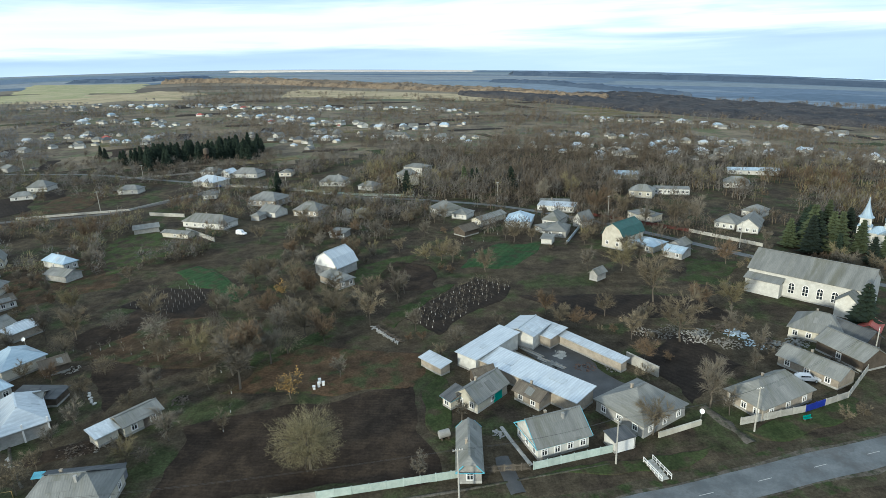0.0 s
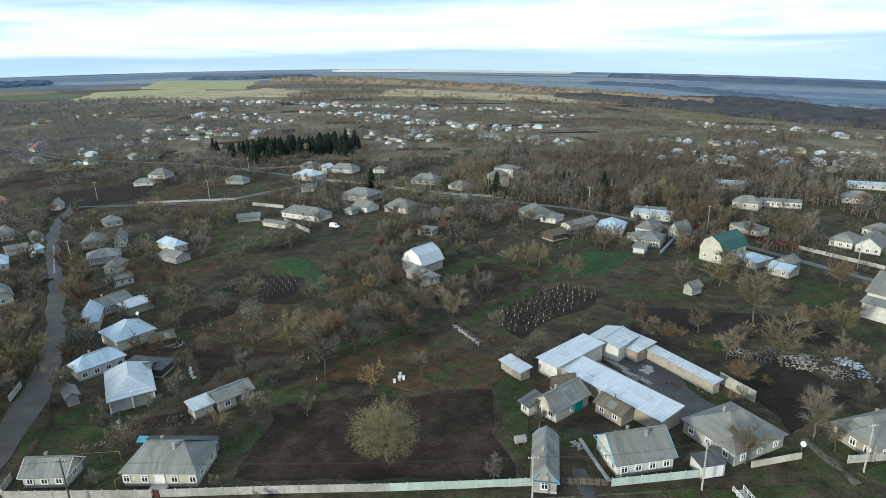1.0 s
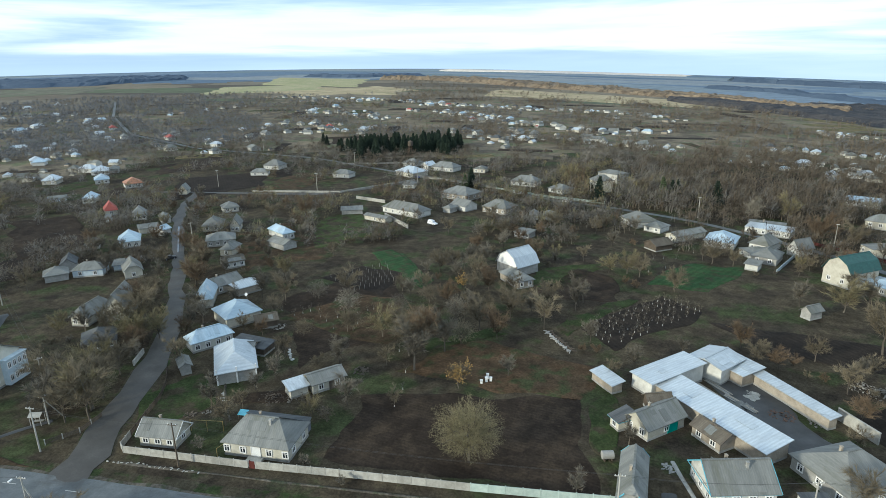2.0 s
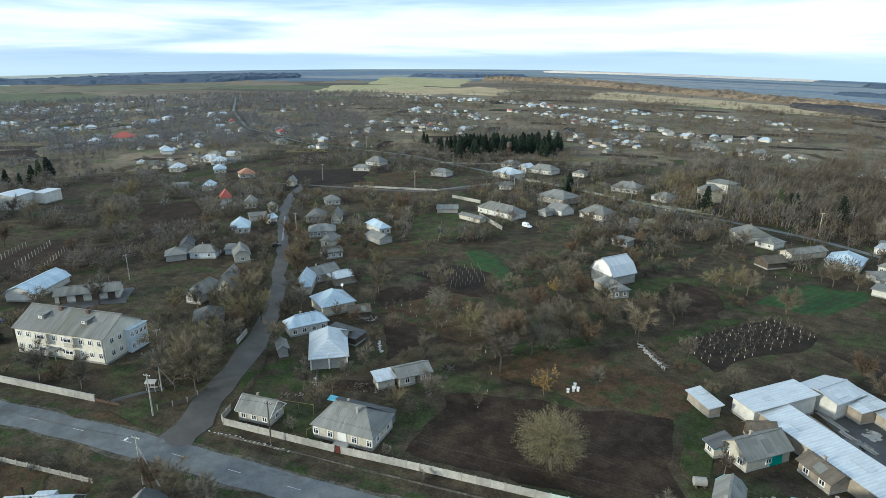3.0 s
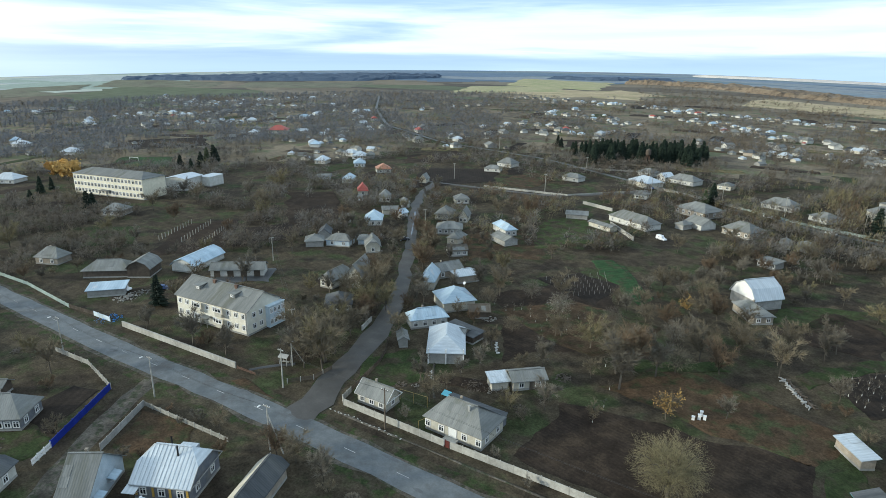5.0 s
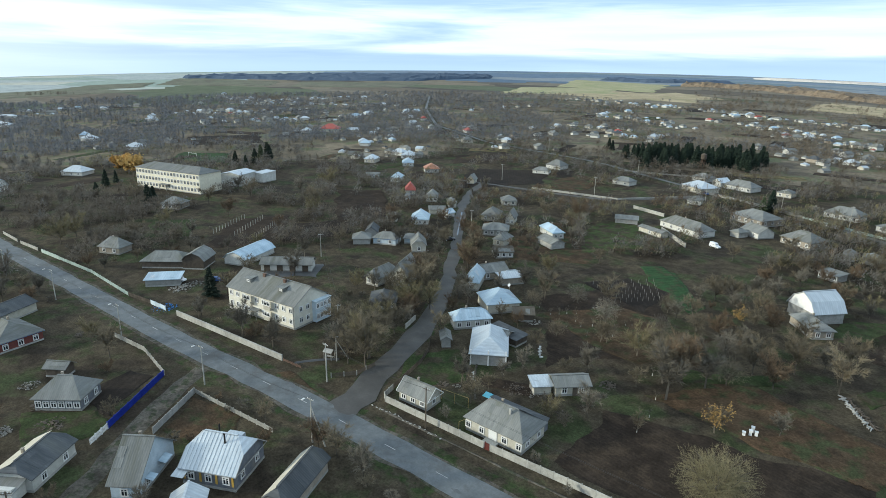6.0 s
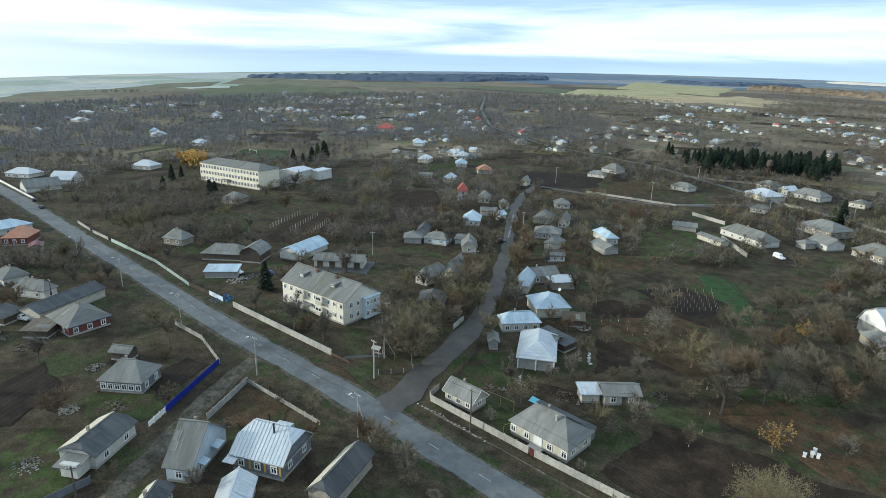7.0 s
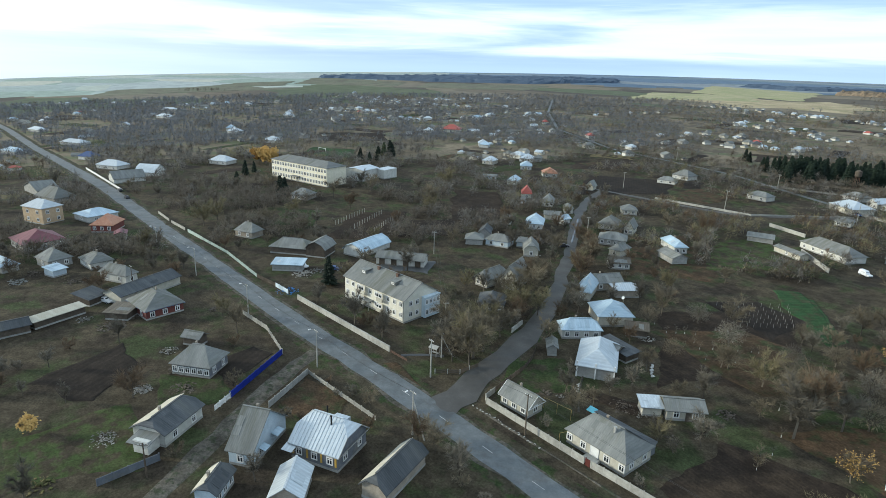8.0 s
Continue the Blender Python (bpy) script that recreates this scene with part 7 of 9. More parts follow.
# ---- vehicles ----


def car(x, y, turn, paint, label, van=False):
    t = thing("van" if van else "car", x, y, turn, label, "van" if van else "car")
    h = 1.9 if van else 1.42
    side = [(-2.1, 0.35), (2.1, 0.35), (2.15, 0.75), (1.9, 0.9), (1.0, 0.95), (0.4, h), (-1.5 if not van else -2.0, h), (-2.05, 0.95), (-2.15, 0.8)]
    bm = bmesh.new()
    a = [bm.verts.new((px, -0.82 if pz < 1.0 else -0.66, pz)) for px, pz in side]
    b = [bm.verts.new((px, 0.82 if pz < 1.0 else 0.66, pz)) for px, pz in side]
    bm.faces.new(a)
    bm.faces.new(b[::-1])
    for i in range(len(a)):
        j = (i + 1) % len(a)
        bm.faces.new((a[j], a[i], b[i], b[j]))
    bmesh.ops.recalc_face_normals(bm, faces=bm.faces)
    bmesh.ops.bevel(bm, geom=list(bm.edges), offset=0.06, segments=2, affect="EDGES")
    part("body", bm, paint, t)
    part("windscreen", boxes([(0.72, 0, 1.22, 0.05, 1.2, 0.52)]), GLASS, t, "dark windscreen").rotation_euler = (0, 0, 0)
    for s in (-1, 1):
        part("side_window", boxes([(-0.55, s * 0.74, 1.17, 1.7, 0.05, 0.34)]), GLASS, t, "dark side window")
        for wx in (-1.3, 1.3):
            w = part("wheel", shared("wheel", lambda: mesh_from(lathe([(0.14, -0.1), (0.31, -0.1), (0.32, 0.0), (0.31, 0.1), (0.14, 0.1)], 14), "wheel", RUBBER)), None, t, "black tyre", pose(wx, s * 0.76, 0.32, 90, 0, 0))
            part("rim", shared("rim", lambda: mesh_from(lathe([(0.19, -0.11), (0.19, 0.11)], 10), "rim", ZINC)), None, w)
        part("headlight", boxes([(2.12, s * 0.58, 0.68, 0.08, 0.32, 0.14)]), WHITEPAINT, t, "clear headlight")
    BUSY.append((x, y, 2.5))
    return t


BLUECAR = shade("car_blue", (0.03, 0.07, 0.2), (0.04, 0.09, 0.25), rough=0.3, bump=0)
DARKCAR = shade("car_dark", (0.03, 0.03, 0.035), (0.05, 0.05, 0.055), rough=0.3, bump=0)
car(70.3, 97.3, -12, CARPAINT, "white estate car parked in the yard")
car(-167.4, 63.0, 20, CARPAINT, "white van parked among sheds", True)
car(-164.9, 9.4, 30, CARPAINT, "white car parked beside the barn")
car(-143.8, 152.0, 58, DARKCAR, "dark car on the lane")
car(-49.9, 283.0, -30, CARPAINT, "white car on the far street")
car(-112.0, 308.0, -20, BLUECAR, "blue car on the far street")
car(-25.0, 271.5, -20, CARPAINT, "white car on the far street")
car(-160.0, 70.5, 50, BLUECAR, "blue car behind the apartment house")
car(-300, 30, 186, DARKCAR, "dark car on the main road")
car(-320, 29.4, 186, DARKCAR, "dark car on the main road")
car(-72.5, 217.2, -25, CARPAINT, "white van parked in the yard", True)


# ---- yard things ----


def heap(x, y, radius, pieces, material, label, name="rubble_heap", size=0.5, flatness=0.4, seed=1):
    rng = random.Random(seed)
    items = []
    bm = bmesh.new()
    for _ in range(int(pieces * 2.6)):
        a, r = rng.uniform(0, 6.28), radius * rng.random() ** 0.7
        s = size * rng.uniform(0.14, 0.68)
        m = pose(r * math.cos(a), r * math.sin(a), max(0.06, (radius - r) * 0.16 * rng.random() + s * flatness * 0.4), rng.uniform(-25, 25), rng.uniform(-25, 25), rng.uniform(0, 180))
        bmesh.ops.create_cube(bm, size=1, matrix=m @ Matrix.Diagonal((s * rng.uniform(0.8, 2.2), s, s * flatness, 1)))
    t = mesh_from(bm, name, material)
    ob = new(name, t)
    ob.location = (x, y, ground_z(x, y))
    return tagged(ob, label, "heap", kind="stuff")


heap(57, 117, 3.6, 60, DEBRIS, "heap of pale rubble and broken stone", seed=1)
heap(63, 113.5, 3.0, 50, DEBRIS, "heap of pale rubble and sacks", seed=2)
heap(50, 119.5, 3.2, 45, DEBRIS, "scattered pale rubble and boards", seed=3)
heap(67, 118, 2.6, 35, BLUEZINC, "pile of old sheet metal", seed=4, size=0.8, flatness=0.15)
heap(74, 111, 3.0, 40, SLATE, "stacked grey boards and slate", seed=5, size=0.9, flatness=0.2)
heap(-113.6, 10.5, 2.0, 40, DEBRIS, "pile of pale branches and rubble", seed=6, size=0.4)
heap(-110.0, 17.5, 2.6, 30, BOARDS, "stack of grey boards before the house", seed=7, size=0.7, flatness=0.12)
heap(-61.5, 86, 2.8, 40, BOARDS, "clutter of boards beside the cow shed", seed=10, size=0.5, flatness=0.2)
heap(-57.5, 87, 2.0, 24, DEBRIS, "scattered blocks beside the sheds", seed=11, size=0.35)
heap(26, 112, 1.6, 14, CONCRETE, "stacked concrete slabs in the yard", seed=13, size=1.4, flatness=0.12)
heap(23.5, 107, 2.0, 14, SLATE, "stacked grey planks in the yard", seed=14, size=1.5, flatness=0.1)
heap(30, 106, 2.2, 30, BROWNBRICK, "bricks and boards under the lean-to", seed=15, size=0.5)
heap(35.5, 105, 1.6, 24, DEBRIS, "sacks and stones by the yard wall", seed=16, size=0.5)
heap(-150, 52, 3.2, 45, BLUEPAINT, "blue barrels and clutter in the yard", seed=17, size=0.3, flatness=0.7)
heap(-161, 61, 3.4, 45, DEBRIS, "yard clutter beside the barn", seed=18, size=0.6)
heap(-99, 3, 2.2, 30, DEBRIS, "scattered pale rubble in the grass", seed=19, size=0.35)
heap(-92, -6, 2.2, 24, DRYGRASS, "heap of dry straw and sticks", seed=20, size=0.6)
heap(-148, 9, 3.4, 40, BOARDS, "collapsed boards beside the barn", seed=21, size=0.8, flatness=0.2)
heap(-128, 18, 2.0, 30, DEBRIS, "scattered stones and boards", seed=22, size=0.4)
heap(-50, 84.5, 1.6, 22, BOARDS, "old boards beside the cow shed", seed=23, size=0.5)
heap(17, 88, 2.4, 20, SLATE, "boards and scrap before the outbuilding", seed=24, size=0.6, flatness=0.2)
heap(10, 85, 1.2, 10, PLASTER, "small scrap pile in the yard", seed=25, size=0.6)
heap(-71, 136, 3.0, 30, DEBRIS, "scattered garden clutter", seed=26, size=0.4)

heap(60, 119, 2.6, 34, SLATE, "broken slate and boards in the yard", seed=60, size=0.6, flatness=0.15)
heap(72, 114, 2.6, 34, BOARDS, "stack of weathered boards", seed=61, size=0.8, flatness=0.15)
heap(76, 107, 2.6, 34, DEBRIS, "scattered yard rubble", seed=62, size=0.4, flatness=0.4)
heap(69, 113, 2.6, 34, BLUEZINC, "scraps of blue sheet metal", seed=63, size=0.6, flatness=0.12)
heap(78, 113, 2.6, 34, SLATE, "stacked old slate sheets", seed=64, size=0.8, flatness=0.15)
heap(54, 122, 2.6, 34, DEBRIS, "pale rubble strewn on soil", seed=65, size=0.4, flatness=0.4)
heap(47, 121, 2.6, 34, DEBRIS, "pale stones strewn on soil", seed=66, size=0.35, flatness=0.4)
heap(65, 121, 2.6, 34, BOARDS, "old planks and scrap", seed=67, size=0.7, flatness=0.15)
heap(80, 104, 2.6, 34, BOARDS, "firewood heap beside the barn", seed=68, size=0.5, flatness=0.4)
heap(84, 110, 2.6, 34, REDPAINT, "scrap with red sheet metal", seed=69, size=0.5, flatness=0.2)
tank = thing("water_tank", 0.6, 84.8, 20, "rusty white cylindrical water tank lying in the grass", "tank")
part("drum", lathe([(0.2, -1.0), (0.68, -0.92), (0.68, 0.92), (0.2, 1.0)], 16), PLASTER, tank, "", pose(0, 0, 0.82, 0, 90, 0))
part("cradle", boxes([(-0.6, 0, 0.15, 0.2, 1.4, 0.3), (0.6, 0, 0.15, 0.2, 1.4, 0.3)]), BOARDS, tank)
well = thing("beehives", -23.6, 103.2, 15, "white beehives in the orchard grass", "beehive")
for bx, by, bh in ((0, 0, 1.0), (0.9, 0.3, 0.8), (-1.0, -0.6, 0.7), (0.3, 1.2, 1.1)):
    part("hive", boxes([(bx, by, bh / 2, 0.5, 0.5, bh), (bx, by, bh + 0.04, 0.6, 0.6, 0.08)]), WHITEPAINT, well, "white hive box")


def sat_dish(x, y, z, turn):
    t = thing("satellite_dish", x, y, turn, "white satellite dish on a short mast", "satellite dish", z=ground_z(x, y))
    part("mast", limb_mesh("mast", [(Vector((0, 0, 0)), Vector((0, 0, z)), 0.04, 0.04)], 5, POLE), None, t)
    part("dish", lathe([(0.06, 0), (0.25, 0.04), (0.44, 0.15), (0.45, 0.17), (0.25, 0.08), (0.05, 0.04)], 14), WHITEPAINT, t, "white dish", pose(0, -0.1, z, 60, 0, 0))


sat_dish(45.0, 86.6, 1.6, 0)
sat_dish(-93.0, 123.0, 4.0, 0)
steps = thing("foot_bridge", 32.0, 75.5, 14, "white railed concrete steps down to the road", "steps")
for i in range(6):
    part("step", boxes([(0, -i * 0.7, 0.5 - i * 0.08, 1.5, 0.68, 0.14)]), CONCRETE, steps)
for s in (-1, 1):
    part("railing", bar_grid([-2.4, -2.3, -1.5, -1.4, -0.6, -0.5, 0.4, 0.5, 1.3, 1.4, 2.3, 2.4], [0, 0.4, 0.5, 0.8, 0.9], lambda i, j: i % 2 == 0 or j in (1, 3), 0.08), WHITEPAINT, steps, "white rail", pose(s * 0.8, -1.9, 0.35, 0, 0, 90))
bench = thing("bench", 62.5, 84.8, 14, "green bench before the concrete fence", "bench")
part("seat", boxes([(0, 0, 0.45, 1.6, 0.4, 0.06)]), TEAL, bench)
part("backrest", boxes([(0, 0.2, 0.75, 1.6, 0.05, 0.35)]), TEAL, bench)
for s in (-0.6, 0.6):
    part("leg", boxes([(s, 0, 0.22, 0.08, 0.38, 0.44)]), BOARDS, bench)
goal = thing("football_goal", -402.9, 168.4, 20, "white football goal on the school field", "goal")
for s in (-3.6, 3.6):
    part("upright", boxes([(s, 0, 1.2, 0.18, 0.18, 2.4)]), WHITEPAINT, goal)
part("crossbar", boxes([(0, 0, 2.4, 7.4, 0.18, 0.18)]), WHITEPAINT, goal)
tower = thing("water_tower", -140.6, 376.5, 0, "brown rusty water tower beside the pines", "water tower")
for a in range(4):
    part("leg", limb_mesh("leg", [(Vector((1.6 * math.cos(1.57 * a), 1.6 * math.sin(1.57 * a), 0)), Vector((1.0 * math.cos(1.57 * a), 1.0 * math.sin(1.57 * a), 7)), 0.15, 0.12)], 5, BROWNBRICK), None, tower)
part("tank", lathe([(0.4, 6.6), (1.7, 7.2), (1.7, 10.0), (0.3, 10.8)], 14), BOARDS, tower, "rusty round tank")
kiosk = thing("garden_shelter", -97.5, 66.5, 20, "small grey garden shelter with a roof", "shelter")
part("roof", slab(bmesh.new(), roof_polys("gable", 2.2, 1.8, 1.9, 0.5), 0.08), PLASTER, kiosk)
for px in (-0.9, 0.9):
    for py in (-0.7, 0.7):
        part("post", boxes([(px, py, 0.95, 0.1, 0.1, 1.9)]), PLASTER, kiosk)
part("bench", boxes([(0, 0.3, 0.5, 1.6, 0.5, 0.08)]), PLASTER, kiosk)

heap(-159.1, 11.1, 2.2, 30, BOARDS, "grey boards beside the long shed", seed=100, size=0.6, flatness=0.2)
heap(-152.7, 23.1, 1.8, 24, DEBRIS, "pale scrap and stones in the yard", seed=101, size=0.35, flatness=0.4)
heap(-152.0, 13.5, 2.4, 34, BOARDS, "collapsed board heap in the yard", seed=102, size=0.7, flatness=0.2)
heap(-146.4, 31.9, 1.6, 18, BOARDS, "planks leaning by the red house", seed=103, size=0.7, flatness=0.2)
heap(-161.2, 0.3, 2.2, 26, SLATE, "stacked slate beside the low shed", seed=104, size=0.6, flatness=0.15)
heap(-155.2, 4.0, 2.0, 26, DEBRIS, "scattered yard scrap", seed=105, size=0.4, flatness=0.3)
heap(-113.3, 10.6, 1.5, 34, DEBRIS, "pile of pale stones in the garden", seed=106, size=0.35, flatness=0.5)
heap(-100.9, 3.3, 2.0, 26, DEBRIS, "pale rubble in rough grass", seed=107, size=0.4, flatness=0.4)
heap(-118.1, 18.0, 1.9, 26, BOARDS, "fallen board deck before the house", seed=108, size=0.9, flatness=0.1)
heap(-199.1, -5.9, 3.0, 34, BOARDS, "firewood and scrap between houses", seed=109, size=0.6, flatness=0.4)
heap(-218.8, 11.3, 3.0, 34, DEBRIS, "building rubble beside a house", seed=110, size=0.5, flatness=0.4)
heap(-185.5, 3.2, 2.6, 30, BOARDS, "garden clutter behind a cottage", seed=111, size=0.6, flatness=0.3)
heap(-176.0, 19.8, 2.0, 20, DEBRIS, "garden stones by the white cottage", seed=112, size=0.4, flatness=0.4)
heap(-193.1, -9.8, 3.0, 30, SLATE, "old sheets and scrap in a yard", seed=113, size=0.7, flatness=0.2)
heap(-71.6, 104.8, 2.2, 30, BOARDS, "broken boards behind the slate sheds", seed=114, size=0.6, flatness=0.2)
heap(-78.8, 115.0, 2.0, 26, DEBRIS, "yard scrap behind the sheds", seed=115, size=0.4, flatness=0.3)
heap(-100.4, 136.7, 2.0, 26, BOARDS, "clutter beside the summer kitchen", seed=116, size=0.6, flatness=0.3)
heap(-49.7, 100.4, 1.8, 26, BOARDS, "scrap and boards beside the cow shed", seed=117, size=0.6, flatness=0.25)
heap(-155.0, 89.2, 2.6, 30, DEBRIS, "yard clutter before the storage sheds", seed=118, size=0.4, flatness=0.3)
heap(-161.9, 65.4, 2.6, 30, DEBRIS, "yard clutter beside sheets", seed=119, size=0.5, flatness=0.3)


def row_of(name, label, category, p, q, n, size, material, seed=1):
    """Loose pieces laid in an uneven line, each a part."""
    rng = random.Random(seed)
    t = thing(name, p[0], p[1], 0, label, category)
    shapes = []
    for k in range(3):
        bm = boxes([(0, 0, size[2] / 2, size[0] * rng.uniform(0.7, 1.2), size[1] * rng.uniform(0.7, 1.2), size[2] * rng.uniform(0.7, 1.2))])
        bmesh.ops.bevel(bm, geom=list(bm.edges), offset=0.12 * min(size), segments=1, affect="EDGES")
        shapes.append(mesh_from(bm, "piece", material))
    for i in range(n):
        u = (i + rng.uniform(-0.3, 0.3)) / max(1, n - 1)
        x, y = p[0] + (q[0] - p[0]) * u + rng.uniform(-0.25, 0.25), p[1] + (q[1] - p[1]) * u + rng.uniform(-0.25, 0.25)
        part("block", shapes[rng.randrange(3)], None, t, "", pose(x - p[0], y - p[1], ground_z(x, y) - t.location.z + 0.03, rng.uniform(-6, 6), rng.uniform(-6, 6), rng.uniform(0, 180)))
    return t


row_of("stone_row", "row of small white stones on garden soil", "stones", (-69.5, 104.5), (-66.0, 100.3), 9, (0.7, 0.4, 0.3), LIME, 3)
row_of("log_row", "long row of pale cut logs on the field edge", "logs", (-15.4, 130.2), (-8.8, 120.6), 34, (1.3, 0.25, 0.25), PLASTER, 4)
row_of("log_row", "row of weathered grey cut logs on the field edge", "logs", (-14.6, 130.6), (-8.0, 121.2), 26, (1.2, 0.22, 0.22), BOARDS, 5)
row_of("stepping_planks", "short planks laid across a garden path", "planks", (-72.0, 84.6), (-70.0, 82.2), 5, (1.1, 0.3, 0.1), PLASTER, 6)
row_of("kerb_stones", "broken pale kerb stones along the verge", "stones", (-76.4, 61.7), (-60.7, 63.4), 20, (0.6, 0.22, 0.14), CONCRETE, 7)
heap(-73.1, 76.6, 1.1, 18, BOARDS, "small wood pile behind the cottage", seed=71, size=0.5, flatness=0.5)
heap(-70.6, 78.2, 0.9, 10, DEBRIS, "pale boards and stones on the grass", seed=72, size=0.35, flatness=0.4)


def gas_pipe(points, h, label):
    """A thin raised pipe on short posts."""
    x0, y0 = points[0]
    t = thing("gas_pipe", x0, y0, 0, label, "pipe")
    line = [Vector((x - x0, y - y0, ground_z(x, y) - t.location.z + h)) for x, y in points]
    part("pipe", tube(line, 0.035, 5, OCHRE, "pipe"), None, t, "yellow painted pipe")
    for v in line:
        part("post", limb_mesh("post", [(Vector((v.x, v.y, v.z - h)), Vector((v.x, v.y, v.z + 0.05)), 0.05, 0.05)], 5, OCHRE), None, t)
    return t


gas_pipe([(-69.4, 72.5), (-66.5, 73.1), (-63.6, 73.7)], 2.2, "thin yellow gas pipe between cottage and house")
gas_pipe([(-59.9, 67.2), (-59.4, 69.6), (-58.8, 71.6)], 1.9, "bent yellow gas pipe beside the house")


def post_row(p, q, n, h, label, thick=0.16):
    t = thing("vine_posts", p[0], p[1], 0, label, "posts")
    shape = mesh_from(boxes([(0, 0, h / 2, thick, thick, h), (0, 0, h + 0.01, thick * 0.7, thick * 0.7, 0.04)]), "post", CONCRETE)
    for i in range(n):
        x, y = p[0] + (q[0] - p[0]) * i / (n - 1), p[1] + (q[1] - p[1]) * i / (n - 1)
        part("post", shape, None, t, "", pose(x - p[0], y - p[1], ground_z(x, y) - t.location.z, 0, 0, i * 7))
    return t


post_row((-209.6, 92.9), (-222.5, 112.1), 12, 2.0, "row of pale concrete vine posts")
post_row((-192.5, 101.2), (-210.7, 121.9), 12, 2.0, "row of pale concrete vine posts")
post_row((-201.0, 97.0), (-216.6, 117.0), 12, 2.0, "row of pale concrete vine posts")
for row in range(6):
    u = row / 5
    post_row((-82.6 + 11.6 * u, 149.9 - 8.1 * u), (-71.2 + 7.7 * u, 165.5 - 12.6 * u), 9, 1.3, "row of pale vine stakes on dark soil", 0.045)
sheet = thing("sheet_roof", -61.6, 76.9, 5, "small turquoise corrugated sheet lean-to behind the house", "lean-to")
part("sheet", slab(bmesh.new(), roof_polys("mono", 1.7, 1.2, 2.2, 0.4), 0.06), SKYPAINT, sheet)
for px in (-1.1, 1.1):
    for py in (-0.5, 0.5):
        part("post", boxes([(px * 0.65, py, 1.08, 0.1, 0.1, 2.16)]), BOARDS, sheet)

# ---- paths ----
ribbon("footpath", [(47.2, 90.5), (48.6, 84.5), (50.2, 79.5)], 1.7, DIRT, "broken muddy path to the road", 0.09, "path", 1.6)
ribbon("footpath", [(10.5, 87), (12.4, 80.5), (14.0, 76.5)], 0.8, PLASTER, "narrow concrete garden path", 0.09, "path", 0.2)
ribbon("driveway", [(9.5, 79), (10, 75.5), (11, 70.5)], 2.6, WETEARTH, "broken driveway from the yard gate", 0.09, "path", 0.6)
ribbon("footpath", [(-75, 61.8), (-60.7, 63.3), (-40, 65.9), (0, 71.2), (26, 76)], 0.55, DIRT, "worn footpath along the verge", 0.075, "path", 0.5)
ribbon("footpath", [(-78, 94), (-72.3, 84.8), (-68.5, 80.5), (-64.6, 77)], 0.5, DIRT, "narrow worn garden path", 0.09, "path", 0.2)
ribbon("footpath", [(-96, 68), (-100, 64), (-101, 60)], 1.0, WETEARTH, "worn garden path", 0.08, "path", 0.3)

# ---- road markings ----


def dashes(line, offset, length, gap, width, limit, name, label):
    bits, run = [], 0.0
    for (ax, ay), (bx, by) in zip(line, line[1:]):
        d = math.hypot(bx - ax, by - ay)
        ux, uy = (bx - ax) / d, (by - ay) / d
        s = 0.0
        while s + length < d:
            x, y = ax + ux * (s + length / 2) - uy * offset, ay + uy * (s + length / 2) + ux * offset
            if math.hypot(x, y) < limit:
                bits.append((x, y, math.atan2(uy, ux)))
            s += length + gap
    bm = bmesh.new()
    for x, y, a in bits:
        z = ground_z(x, y) + 0.13 + math.hypot(x, y) * 0.0005
        c, s = math.cos(a), math.sin(a)
        pts = [(-length / 2, -width / 2), (length / 2, -width / 2), (length / 2, width / 2), (-length / 2, width / 2)]
        bm.faces.new([bm.verts.new((x + px * c - py * s, y + px * s + py * c, z)) for px, py in pts])
    tagged(new(name, mesh_from(bm, name, LINEPAINT)), label, "road marking", kind="structure")


def smooth_line(points):
    pts = []
    for (ax, ay), (bx, by) in zip(points, points[1:]):
        k = max(2, int(math.hypot(bx - ax, by - ay) / 5))
        pts += [(ax + (bx - ax) * i / k, ay + (by - ay) * i / k) for i in range(k)]
    pts.append(points[-1])
    for _ in range(6):
        pts = [pts[0]] + [((a[0] + 2 * b[0] + c[0]) / 4, (a[1] + 2 * b[1] + c[1]) / 4) for a, b, c in zip(pts, pts[1:], pts[2:])] + [pts[-1]]
    return pts[::2]


dashes(smooth_line(MAIN), 0.0, 2.4, 7.5, 0.1, 230, "road_marking", "worn white centre dashes")

# ---- trees ----


def sway(rng, d, amount):
    v = d + Vector((rng.uniform(-1, 1), rng.uniform(-1, 1), rng.uniform(-1, 1))) * amount
    return v.normalized()


def blade_mesh(name, twigs, material, rng):
    """Fine twigs, each a narrow tapering blade."""
    verts, faces = [], []
    for p, q, r, _ in twigs:
        d = q - p
        side = d.cross(Vector((rng.uniform(-1, 1), rng.uniform(-1, 1), rng.uniform(-1, 1))))
        side = side.normalized() * r if side.length > 1e-6 else Vector((r, 0, 0))
        b = len(verts)
        verts += [tuple(p - side), tuple(p + side), tuple(q)]
        faces.append((b, b + 1, b + 2))
    me = bpy.data.meshes.new(name)
    me.from_pydata(verts, [], faces)
    me.materials.append(material)
    return me


